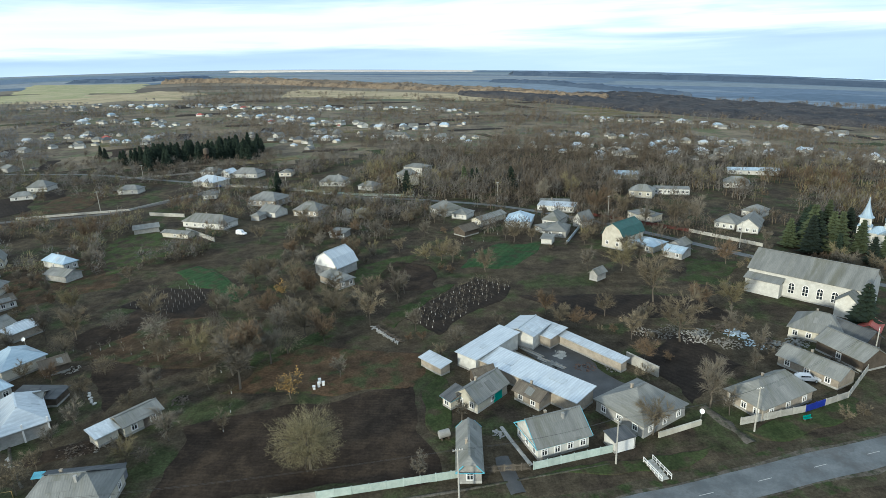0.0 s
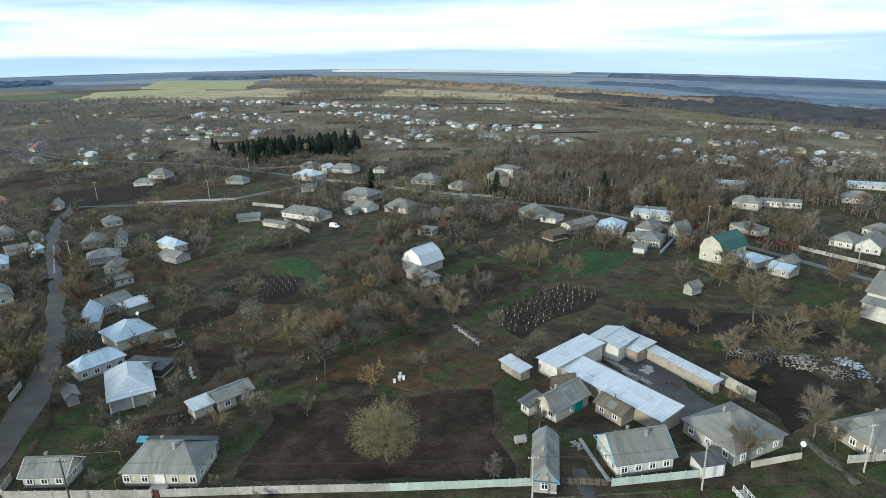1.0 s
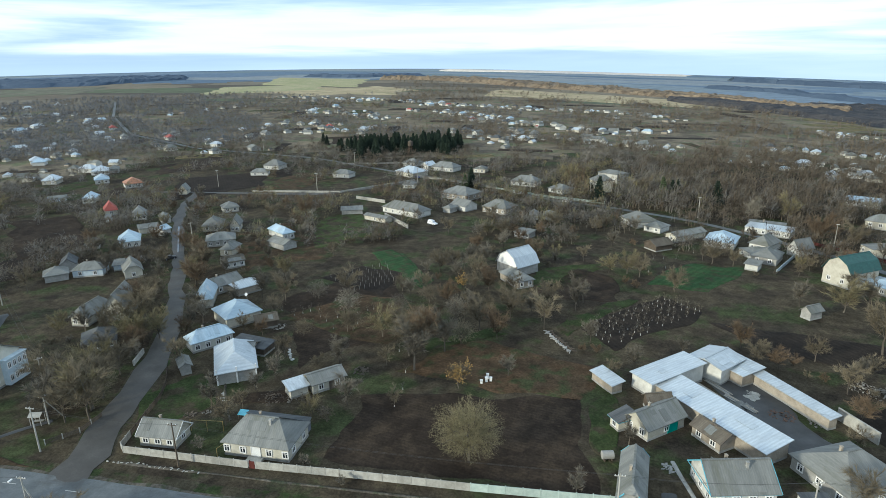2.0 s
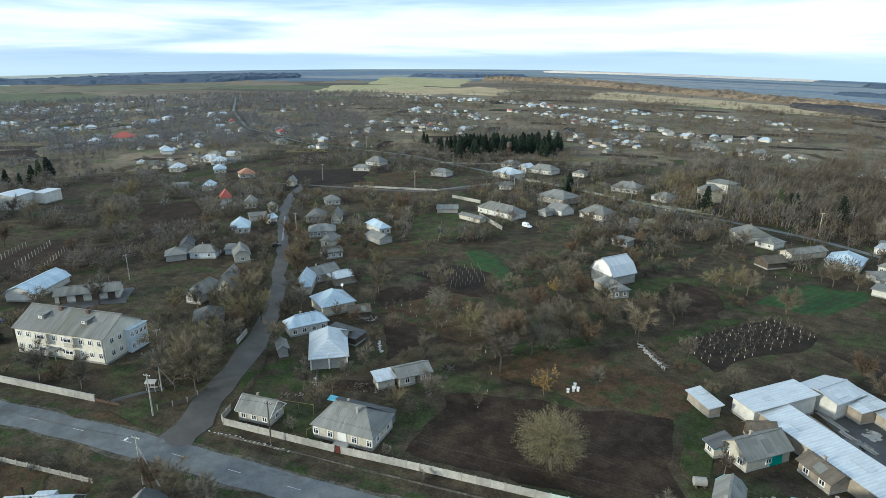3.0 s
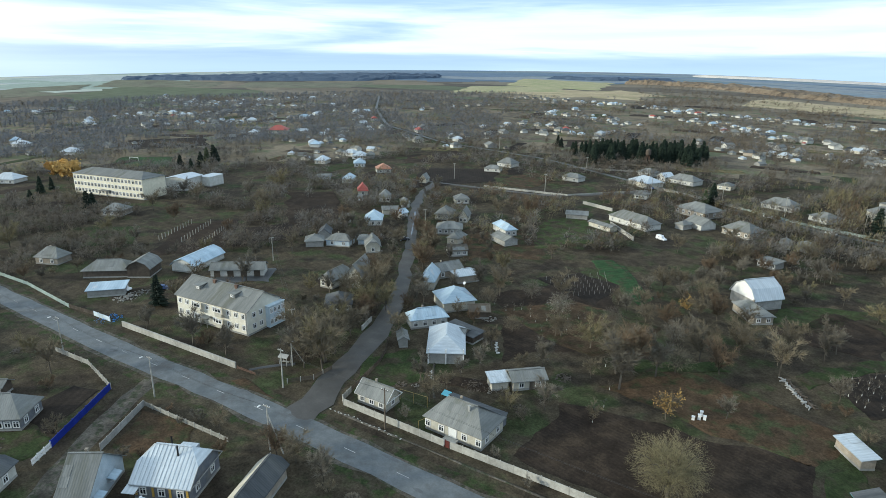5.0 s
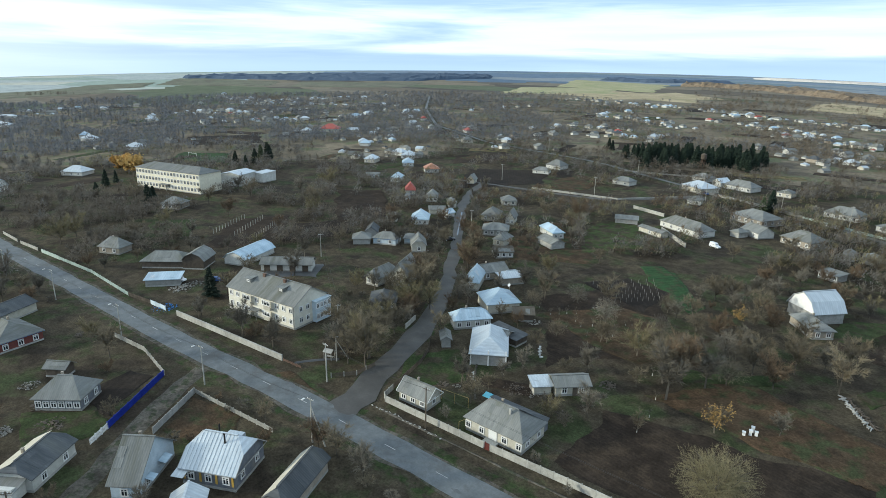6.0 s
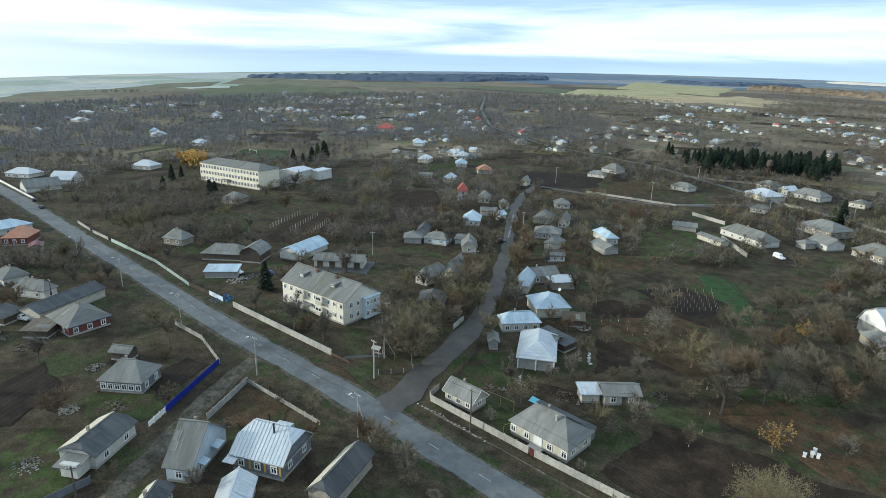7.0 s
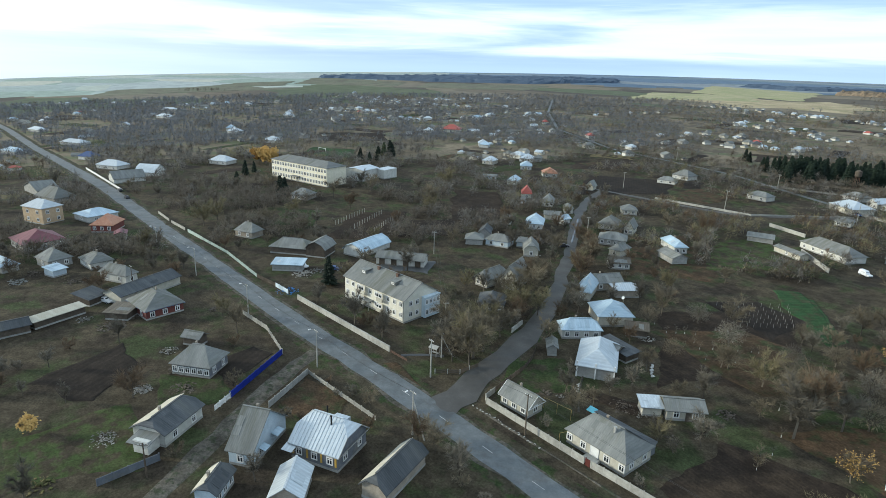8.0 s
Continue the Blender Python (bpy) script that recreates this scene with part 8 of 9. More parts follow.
def tree_meshes(seed, twig_material, trunk=0.22, spread=0.8, limbs=7, branches=6, twigs=23, lift=0.7, width=0.0072, twig_len=0.18):
    """A bare tree one metre high: trunk and limbs, and a crown of twigs."""
    rng = random.Random(seed)
    wood, crown = [], []
    top = Vector((rng.uniform(-0.03, 0.03), rng.uniform(-0.03, 0.03), trunk))
    wood.append((Vector((0, 0, -0.02)), top, 0.020, 0.015))
    leader = top + Vector((rng.uniform(-0.08, 0.08), rng.uniform(-0.08, 0.08), 0.33))
    wood.append((top, leader, 0.0145, 0.008))
    for i in range(limbs):
        a = 2 * math.pi * (i + rng.uniform(-0.3, 0.3)) / limbs
        start = top.lerp(leader, rng.uniform(0.0, 0.8) if i else 1.0)
        d = Vector((math.cos(a) * spread, math.sin(a) * spread, lift + rng.uniform(0.2, 0.9))).normalized()
        p, r = start, 0.0088
        length = rng.uniform(0.34, 0.5)
        for s in range(3):
            q = p + d * (length / 3)
            wood.append((p, q, r, r * 0.72))
            for _ in range(branches // 2):
                e = sway(rng, d, 0.75)
                e.z = max(e.z, -0.1)
                b0 = p.lerp(q, rng.random())
                b1 = b0 + e * rng.uniform(0.12, 0.26)
                wood.append((b0, b1, r * 0.45, r * 0.18))
                for _ in range(twigs):
                    c0 = b0.lerp(b1, rng.uniform(0.2, 1.0))
                    c1 = c0 + sway(rng, e, 0.8) * rng.uniform(0.5, 1.1) * twig_len
                    crown.append((c0, c1, width * rng.uniform(0.35, 0.6), 0.0))
            p, r = q, r * 0.72
            d = sway(rng, d, 0.28)
        for _ in range(twigs):
            crown.append((p, p + sway(rng, d, 0.8) * twig_len, width * 0.5, 0.0))
    scale = 1.0 / max(q.z for _, q, _, _ in crown)
    fix = lambda rows: [(p * scale, q * scale, a, b) for p, q, a, b in rows]
    return limb_mesh("trunk", fix(wood), 3, BARK), blade_mesh("crown", fix(crown), twig_material, rng)


BARE = [tree_meshes(1, TWIG), tree_meshes(2, TWIGGREY, spread=0.6, limbs=8), tree_meshes(3, TWIG, trunk=0.16, spread=1.0), tree_meshes(4, TWIGGREY, trunk=0.3, spread=0.7),
        tree_meshes(5, TWIGRUST, trunk=0.12, spread=0.9, limbs=9), tree_meshes(6, TWIGOLIVE, trunk=0.1, spread=0.9, limbs=8)]
BUSH = [tree_meshes(11, TWIG, trunk=0.04, spread=1.3, limbs=9, branches=4, twigs=20, width=0.014), tree_meshes(12, TWIGGREY, trunk=0.03, spread=1.5, limbs=9, branches=4, twigs=20, width=0.014), tree_meshes(13, TWIGRUST, trunk=0.03, spread=1.2, limbs=9, branches=4, twigs=20, width=0.014)]
YOUNG = [tree_meshes(21, TWIGGREY, trunk=0.3, spread=0.8, limbs=5, branches=2, twigs=5, width=0.008, twig_len=0.25), tree_meshes(22, TWIG, trunk=0.28, spread=0.9, limbs=5, branches=2, twigs=5, width=0.008, twig_len=0.25)]
TREE_RNG = random.Random(77)
TREE_SPOTS = []


def plant(name, meshes, x, y, h, label, category="tree", group="", wide=1.0):
    t = new(name)
    t.matrix_world = pose(x, y, ground_z(x, y), 0, 0, TREE_RNG.uniform(0, 360))
    t.scale = (h * wide, h * wide, h)
    tagged(t, label, category, group)
    part("trunk", meshes[0], None, t)
    part("crown", meshes[1], None, t, "bare twigs")
    TREE_SPOTS.append((x, y, h * 0.4))
    return t


BARE_LABELS = ["leafless brown tree with a spreading crown", "leafless grey tree with upright limbs", "low leafless brown fruit tree", "tall leafless grey tree", "leafless tree with rust-coloured twigs", "leafless tree with olive twigs"]


def bare_tree(x, y, h, kind=None):
    k = TREE_RNG.choice((0, 0, 1, 1, 2, 3, 3, 5, 4)) if kind is None else kind
    if any((x - a) ** 2 + (y - b) ** 2 < c * c for a, b, c in ROADSIDE):
        return None
    return plant("tree", BARE[k], x, y, h * 1.32, BARE_LABELS[k], wide=TREE_RNG.uniform(0.85, 1.15))


def young_fruit_tree(x, y):
    t = plant("fruit_tree", YOUNG[TREE_RNG.randrange(2)], x, y, TREE_RNG.uniform(2.0, 2.9), "young leafless fruit tree with limewashed trunk", "tree", "young orchard trees")
    part("limewash", shared("lime", lambda: limb_mesh("limewash", [(Vector((0, 0, 0)), Vector((0, 0, 0.22)), 0.026, 0.022)], 6, LIME)), None, t, "white limewashed trunk band")
    return t


def needle_tree(seed, material, tiers=13, per=11):
    """A spruce one metre high: drooping needled boughs in tiers."""
    rng = random.Random(seed)
    verts, faces = [], []
    for i in range(tiers):
        z = 0.10 + 0.88 * i / tiers
        reach = 0.23 * (1 - z) ** 0.8 + 0.015
        for k in range(per):
            a = 2 * math.pi * (k + rng.random()) / per
            r = reach * rng.uniform(0.65, 1.15)
            d, s = Vector((math.cos(a), math.sin(a), 0)), Vector((-math.sin(a), math.cos(a), 0))
            root = Vector((0, 0, z + rng.uniform(0, 0.03)))
            tip = root + d * r + Vector((0, 0, -0.05 * r / 0.2 + rng.uniform(-0.01, 0.02)))
            mid = root.lerp(tip, 0.55)
            w = r * 0.33
            base = len(verts)
            verts += [tuple(root + Vector((0, 0, 0.02))), tuple(mid + s * w + Vector((0, 0, -0.02))), tuple(tip), tuple(mid - s * w + Vector((0, 0, -0.02))), tuple(mid + Vector((0, 0, 0.035))), tuple(mid - Vector((0, 0, 0.05)))]
            faces += [(base, base + 1, base + 4), (base + 1, base + 2, base + 4), (base + 2, base + 3, base + 4), (base + 3, base, base + 4), (base + 1, base, base + 5), (base + 2, base + 1, base + 5), (base + 3, base + 2, base + 5), (base, base + 3, base + 5)]
    me = bpy.data.meshes.new("needles")
    me.from_pydata(verts, [], faces)
    me.materials.append(material)
    stem = limb_mesh("trunk", [(Vector((0, 0, -0.02)), Vector((0, 0, 0.97)), 0.018, 0.003)], 5, BARK)
    return stem, me


SPRUCE = [needle_tree(31, NEEDLES), needle_tree(32, NEEDLES, 11, 12), needle_tree(33, NEEDLESLIGHT, 12, 10)]


def conifer(x, y, h, kind=None):
    k = TREE_RNG.randrange(3) if kind is None else kind
    t = plant("conifer", SPRUCE[k], x, y, h, "dark green spruce among bare trees" if k < 2 else "olive green conifer among bare trees", "tree", wide=TREE_RNG.uniform(1.2, 1.65))
    t.children[1]["label"] = "dark needled boughs"
    return t


def leafy(seed, material, crown, count=420, size=1.0):
    """Small leaves scattered along the twigs of a crown."""
    rng = random.Random(seed)
    verts, faces = [], []
    while len(faces) < count:
        p = crown.vertices[rng.randrange(len(crown.vertices))].co + Vector((rng.gauss(0, 0.012), rng.gauss(0, 0.012), rng.gauss(0, 0.012)))
        if noise.noise(p * 5) < -0.12:
            continue
        a = Vector((rng.uniform(-1, 1), rng.uniform(-1, 1), rng.uniform(-1, 1))).normalized() * rng.uniform(0.012, 0.026) * size
        b = a.orthogonal().normalized() * 0.014 * size
        base = len(verts)
        verts += [tuple(p - a), tuple(p + b), tuple(p + a), tuple(p - b)]
        faces.append((base, base + 1, base + 2, base + 3))
    me = bpy.data.meshes.new("leaves")
    me.from_pydata(verts, [], faces)
    me.materials.append(material)
    return me


GOLD_LEAVES = leafy(41, GOLDLEAF, BARE[0][1], 1100)
GOLD_DENSE = leafy(42, GOLDBRIGHT, BARE[0][1], 4200, 2.3)


def golden_tree(x, y, h, dense=False):
    t = plant("tree", BARE[0], x, y, h, "tree with its last golden leaves")
    part("leaves", GOLD_DENSE if dense else GOLD_LEAVES, None, t, "golden autumn leaves")
    return t


def round_head(seed, twig_material, count=5200, base=0.06, width=0.010, reach=1.0):
    """A bare tree with a dense ball of twigs, one metre high."""
    rng = random.Random(seed)
    wood, crown = [(Vector((0, 0, -0.02)), Vector((0, 0, 0.22)), 0.024, 0.018)], []
    centre = Vector((0, 0, 0.52))
    for _ in range(26):
        d = Vector((rng.gauss(0, 1), rng.gauss(0, 1), rng.gauss(0.35, 0.8))).normalized()
        p = Vector((0, 0, rng.uniform(0.14, 0.3)))
        q = centre + Vector((d.x * 0.3, d.y * 0.3, d.z * 0.3))
        wood += [(p, q, 0.009, 0.005), (q, centre + Vector((d.x * 0.44, d.y * 0.44, d.z * 0.42)), 0.005, 0.0015)]
    while len(crown) < count:
        d = Vector((rng.gauss(0, 1), rng.gauss(0, 1), rng.gauss(0.1, 0.9))).normalized()
        if noise.noise(d * 4.2 + Vector((0, seed, 0))) < -0.1 and rng.random() < 0.85:
            continue
        lump = 1 + 0.42 * noise.noise(d * 2.0 + Vector((seed, 0, 0))) + 0.22 * noise.noise(d * 6.0 + Vector((0, 0, seed)))
        r0 = rng.uniform(0.25, 0.85) * lump
        p = centre + Vector((d.x * 0.5, d.y * 0.5, d.z * 0.46)) * r0
        e = sway(rng, d, 0.7 / reach)
        q = p + e * rng.uniform(0.045, 0.11) * reach
        if q.z < base:
            continue
        crown.append((p, q, width * rng.uniform(0.3, 0.55), 0.0))
    return limb_mesh("trunk", wood, 4, BARK), blade_mesh("crown", crown, twig_material, rng)


plant("tree", round_head(51, TWIGOLIVE, 16000, width=0.0042, reach=0.62), -20.6, 78.2, 11.2, "broad leafless tree with a dense olive-brown head", wide=1.12)
ROUND = [round_head(52, TWIG, 1700, 0.12), round_head(53, TWIGGREY, 1700, 0.15)]


def orchard_tree(x, y, h):
    return plant("tree", ROUND[TREE_RNG.randrange(2)], x, y, h, "old leafless orchard tree with a dense rounded head", wide=TREE_RNG.uniform(0.9, 1.2))


for ex, ey, eh in ((118, 172, 13), (122, 178, 15), (127, 172, 14), (130, 180, 12), (134, 172, 11), (126, 186, 13), (116, 180, 10), (138, 166, 9)):
    conifer(ex, ey, eh, 2 if eh != 13 else 0)
for ox, oy, oh in ((-52, 128, 7), (-45, 120, 8), (-38, 131, 7), (-60, 118, 6), (-66, 128, 7), (-48, 140, 6), (-33, 118, 7), (-70, 112, 5), (-25, 140, 6), (-58, 146, 6), (-78, 134, 6), (-84, 122, 6)):
    orchard_tree(ox, oy, oh)
for lx, ly, lh, lk in ((-92, 72.6, 8.5, 5), (-93.4, 76.7, 8.5, 0), (-97, 76, 8, 5), (-99.5, 80.5, 7.5, 1), (-97.5, 85, 6.5, 0), (-102.5, 84, 7, 5), (-105, 89, 6.5, 1), (-101.5, 76, 6.5, 0), (-96, 72, 6, 1), (-88, 91.2, 6.5, 0), (-112.3, 107.5, 8.5, 0), (-117.5, 113.7, 8, 4), (-114, 104, 6.5, 2), (-121, 119.5, 7, 0), (-127, 146.5, 7, 4), (-131, 151.5, 7, 0), (-136, 157.5, 6.5, 4), (-124.5, 142, 6, 0)):
    bare_tree(lx, ly, lh, lk)
golden_tree(-28.3, 99.3, 6.2)
golden_tree(-42.0, 152.0, 5.0)
for gx, gy, gh in ((-372, 113, 11), (-366, 115, 10.5), (-379, 117, 11), (-369, 120, 10), (-361, 118, 9.5), (-375, 122, 10)):
    golden_tree(gx, gy, gh, True)
golden_tree(-107.3, -7.0, 3.6, True)
bare_tree(-39.2, 103.6, 10)
bare_tree(-41.6, 111.6, 9)
bare_tree(-16.0, 131.5, 8)
bare_tree(-25.7, 123.3, 7)
bare_tree(-9.7, 145.0, 7)
bare_tree(55.8, 137.9, 12)
bare_tree(53.4, 115.5, 10)
bare_tree(-55.7, 101.9, 5)
bare_tree(48.0, 89.8, 9)
bare_tree(35.2, 82.8, 6)
bare_tree(50.3, 87.3, 5)
bare_tree(-3.5, 74.7, 4)
bare_tree(-38.2, 90.3, 3)
bare_tree(-19.9, 106.7, 4)
bare_tree(73.1, 132.4, 7)
bare_tree(65.4, 133.2, 6)
bare_tree(41.2, 130.5, 5)
bare_tree(42.6, 107.5, 5)
bare_tree(-45.5, 104.1, 4)
bare_tree(-35.9, 114.8, 5)
bare_tree(-61.1, 117.1, 5)
bare_tree(-127.6, 213.6, 8)
bare_tree(-84.2, 198.4, 5)
bare_tree(-91.9, 169.1, 5)
bare_tree(15.4, 167.6, 6)
bare_tree(-11.0, 155.5, 6)
bare_tree(-18.6, 152.1, 5)
bare_tree(-62.5, 205.7, 6)
bare_tree(0.7, 111.4, 4)
bare_tree(4.5, 116.2, 5)
bare_tree(67.9, 229.4, 10)
bare_tree(75.4, 223.8, 9)
bare_tree(97.9, 208.3, 10)
bare_tree(90.8, 209.0, 9)
bare_tree(49.3, 252.4, 10)
bare_tree(8.1, 288.9, 10)
bare_tree(33.2, 285.6, 11)
bare_tree(64.2, 262.1, 10)
bare_tree(79.6, 210.3, 8)
bare_tree(55.4, 161.9, 8)
bare_tree(45.7, 163.0, 7)
bare_tree(62.0, 166.2, 8)
bare_tree(-92.0, 73.1, 9)
bare_tree(-99.5, 74.2, 8)
bare_tree(-109.6, 60.0, 7)
bare_tree(-120.2, 58.0, 8)
bare_tree(-105.4, 75.3, 8)
bare_tree(-93.6, 89.2, 8)
bare_tree(-105.3, 97.1, 8)
bare_tree(-102.3, 101.1, 7)
bare_tree(-114.5, 100.1, 7)
bare_tree(-224.0, 146.9, 8)
bare_tree(-117.5, 132.9, 8)
bare_tree(-124.6, 145.4, 7)
bare_tree(-144.6, 161.1, 7)
bare_tree(-153.4, 174.6, 8)
bare_tree(-182.1, 156.8, 6)
bare_tree(-71.0, 139.0, 7)
bare_tree(-16.0, 150.2, 5)
bare_tree(-24.6, 133.5, 8)
bare_tree(-35.6, 113.5, 9)
bare_tree(-42.4, 109.4, 9)
bare_tree(-51.8, 116.7, 7)
bare_tree(-30.6, 126.3, 7)
bare_tree(-8.3, 151.0, 6)
bare_tree(15.5, 165.8, 5)
bare_tree(-110.4, 182.4, 7)
bare_tree(-138.8, 205.6, 7)
bare_tree(-2.7, 204.6, 6)
bare_tree(-86.0, 70.4, 10)
bare_tree(-89.2, 69.8, 9)
bare_tree(-93.1, 68.1, 8)
bare_tree(-98.7, 68.9, 8)
bare_tree(-91.0, 82.2, 8)
bare_tree(-93.2, 90.1, 7)
bare_tree(-114.0, 54.0, 7)
bare_tree(-130.6, 47.4, 7)
bare_tree(-121.3, 47.4, 6)
bare_tree(-40.6, 112.1, 10)
bare_tree(-44.8, 114.4, 8)
bare_tree(-55.6, 102.2, 6)
bare_tree(-61.1, 47.0, 6)
bare_tree(-68.7, 47.8, 5)
bare_tree(-72.8, 47.1, 5)
bare_tree(-232.2, 48.3, 9)
bare_tree(-238.6, 55.1, 8)
bare_tree(-184.3, 35.9, 6)
bare_tree(-166.1, 37.3, 6)
bare_tree(-129.7, 32.8, 7)
bare_tree(-141.1, 32.5, 5)
bare_tree(-133.7, 77.1, 7)
bare_tree(-148.6, 89.6, 8)
bare_tree(-161.7, 101.7, 7)
bare_tree(-161.6, 115.6, 7)
bare_tree(-151.6, 134.3, 7)
bare_tree(-115.0, 110.6, 8)
bare_tree(-107.1, 107.6, 7)
bare_tree(-98.5, 107.5, 6)
bare_tree(-93.9, 131.0, 7)
bare_tree(-85.8, 129.8, 7)
bare_tree(-122.7, 136.8, 6)
bare_tree(-122.3, -8.0, 3)
bare_tree(-124.0, 146.0, 6)
bare_tree(-211.8, 85.8, 6)
bare_tree(-231.7, 109.7, 7)
bare_tree(-259.3, 135.1, 8)
bare_tree(-197.4, 113.1, 6)
bare_tree(-206.8, 135.1, 8)
bare_tree(-254.0, 176.0, 9)
bare_tree(-248.8, 155.2, 8)
bare_tree(-282.7, 91.3, 8)
bare_tree(-295.3, 42.4, 6)
bare_tree(-316.4, 33.2, 6)
bare_tree(-353.2, 4.2, 8)
bare_tree(-417.5, 9.0, 7)
bare_tree(-301.2, 58.5, 6)
bare_tree(-233.4, 84.6, 6)
bare_tree(-256.4, 112.6, 8)
bare_tree(-274.7, 136.5, 8)

def young_orchard(a, b, c, d, rows, count):
    """Rows of young fruit trees between four corners, with a few gaps."""
    rng = random.Random(23)
    a, b, c, d = (Vector(p) for p in (a, b, c, d))
    for i in range(rows):
        for j in range(count):
            if rng.random() < 0.14:
                continue
            u, v = j / (count - 1), i / (rows - 1)
            p = a.lerp(b, u).lerp(d.lerp(c, u), v) + Vector((rng.uniform(-0.35, 0.35), rng.uniform(-0.35, 0.35)))
            young_fruit_tree(p.x, p.y)


young_orchard((-7.7, 134.9), (12.7, 158.9), (20.9, 152.6), (0.3, 126.6), 7, 12)
young_fruit_tree(-75.8, 125.5)
young_fruit_tree(-77.0, 123.7)
young_fruit_tree(-78.4, 121.9)
young_fruit_tree(-74.0, 127.1)
young_fruit_tree(-71.5, 122.9)
young_fruit_tree(-68.8, 121.0)
young_fruit_tree(-67.1, 123.6)
young_fruit_tree(-63.5, 127.8)
young_fruit_tree(-61.6, 130.1)
young_fruit_tree(-66.8, 131.2)
young_fruit_tree(-65.0, 117.5)
young_fruit_tree(-71.3, 118.6)
young_fruit_tree(-60.6, 121.8)
young_fruit_tree(-83.4, 124.0)
young_fruit_tree(-45.3, 110.8)
young_fruit_tree(-41.1, 112.8)
young_fruit_tree(-40.5, 102.2)
young_fruit_tree(-38.6, 95.6)
young_fruit_tree(-37.9, 89.4)
young_fruit_tree(-56.6, 134.0)
young_fruit_tree(-60.4, 131.2)
young_fruit_tree(10.7, 195.2)
young_fruit_tree(13.8, 196.2)
young_fruit_tree(17.8, 197.0)
young_fruit_tree(14.0, 186.4)
young_fruit_tree(8.9, 181.0)
young_fruit_tree(4.4, 184.5)
young_fruit_tree(1.7, 187.9)
young_fruit_tree(-1.2, 185.2)
young_fruit_tree(23.8, 205.6)
young_fruit_tree(20.5, 213.8)
young_fruit_tree(6.6, 190.5)
conifer(-11, 276, 13)
conifer(-15, 279, 9)
conifer(95, 117, 12)
conifer(127, 190, 11)
conifer(123, 177, 13)
conifer(140, 197, 12)
conifer(142, 189, 11)
conifer(129, 160, 9)
conifer(124, 168, 8)
conifer(40, 285, 12)
conifer(17, 288, 12)
conifer(24, 294, 10)
conifer(21, 287, 11)
conifer(-76, 292, 11)
conifer(-78, 287, 8)
conifer(-149, 64, 9)
conifer(-274, 93, 10)
conifer(-279, 97, 8)
conifer(-335, 94, 9)
conifer(-342, 101, 7)
conifer(-312, 83, 7)
conifer(-350, 173, 9)
conifer(-353, 192, 11)
conifer(-355, 198, 12)
conifer(-337, 173, 8)
conifer(-346, 184, 10)
conifer(-359, 202, 9)
conifer(-225, 411, 9)
conifer(-220, 407, 8)


# ---- hedges, scrub and the woods between the houses ----
WOOD_RNG = np.random.default_rng(9)


BUSY_ARRAY = np.array(BUSY)


def clear_of_things(x, y, room=0.0):
    d = BUSY_ARRAY
    if (((d[:, 0] - x) ** 2 + (d[:, 1] - y) ** 2) < (d[:, 2] + room) ** 2).any():
        return False
    for quad, keep in PLOTS:
        if inside(quad, x, y) and WOOD_RNG.random() > keep:
            return False
    return True


def tuft(seed, twigs, wide, low):
    """Twigs through a bare rounded crown one metre high, as arrays of start and end."""
    rng = np.random.default_rng(seed)
    d = rng.normal(0, 1, (twigs, 3))
    d[:, 2] = d[:, 2] * 0.8 + 0.35
    d /= np.linalg.norm(d, axis=1)[:, None]
    lump = 1 + 0.22 * np.sin(3 * np.arctan2(d[:, 1], d[:, 0]) + seed)
    size = np.array([wide, wide, (1 - low) / 2]) * rng.uniform(0.2, 0.8, twigs)[:, None] * lump[:, None]
    start = d * size + (0, 0, low + (1 - low) * 0.42)
    e = d + rng.normal(0, 0.5, (twigs, 3)) + (0, 0, 0.25)
    e /= np.linalg.norm(e, axis=1)[:, None]
    end = start + e * rng.uniform(0.12, 0.26, twigs)[:, None]
    start = np.concatenate([start, [[0, 0, 0]]])
    end = np.concatenate([end, [[0.02, 0, 0.6]]])
    return start, end


TUFTS = [tuft(100 + k, 74, w, t) for k, (w, t) in enumerate(((0.44, 0.10), (0.36, 0.16), (0.58, 0.03), (0.50, 0.06)))]
FAR_TUFTS = [tuft(200 + k, 27, w, t) for k, (w, t) in enumerate(((0.52, 0.06), (0.44, 0.10), (0.68, 0.02), (0.58, 0.04)))]


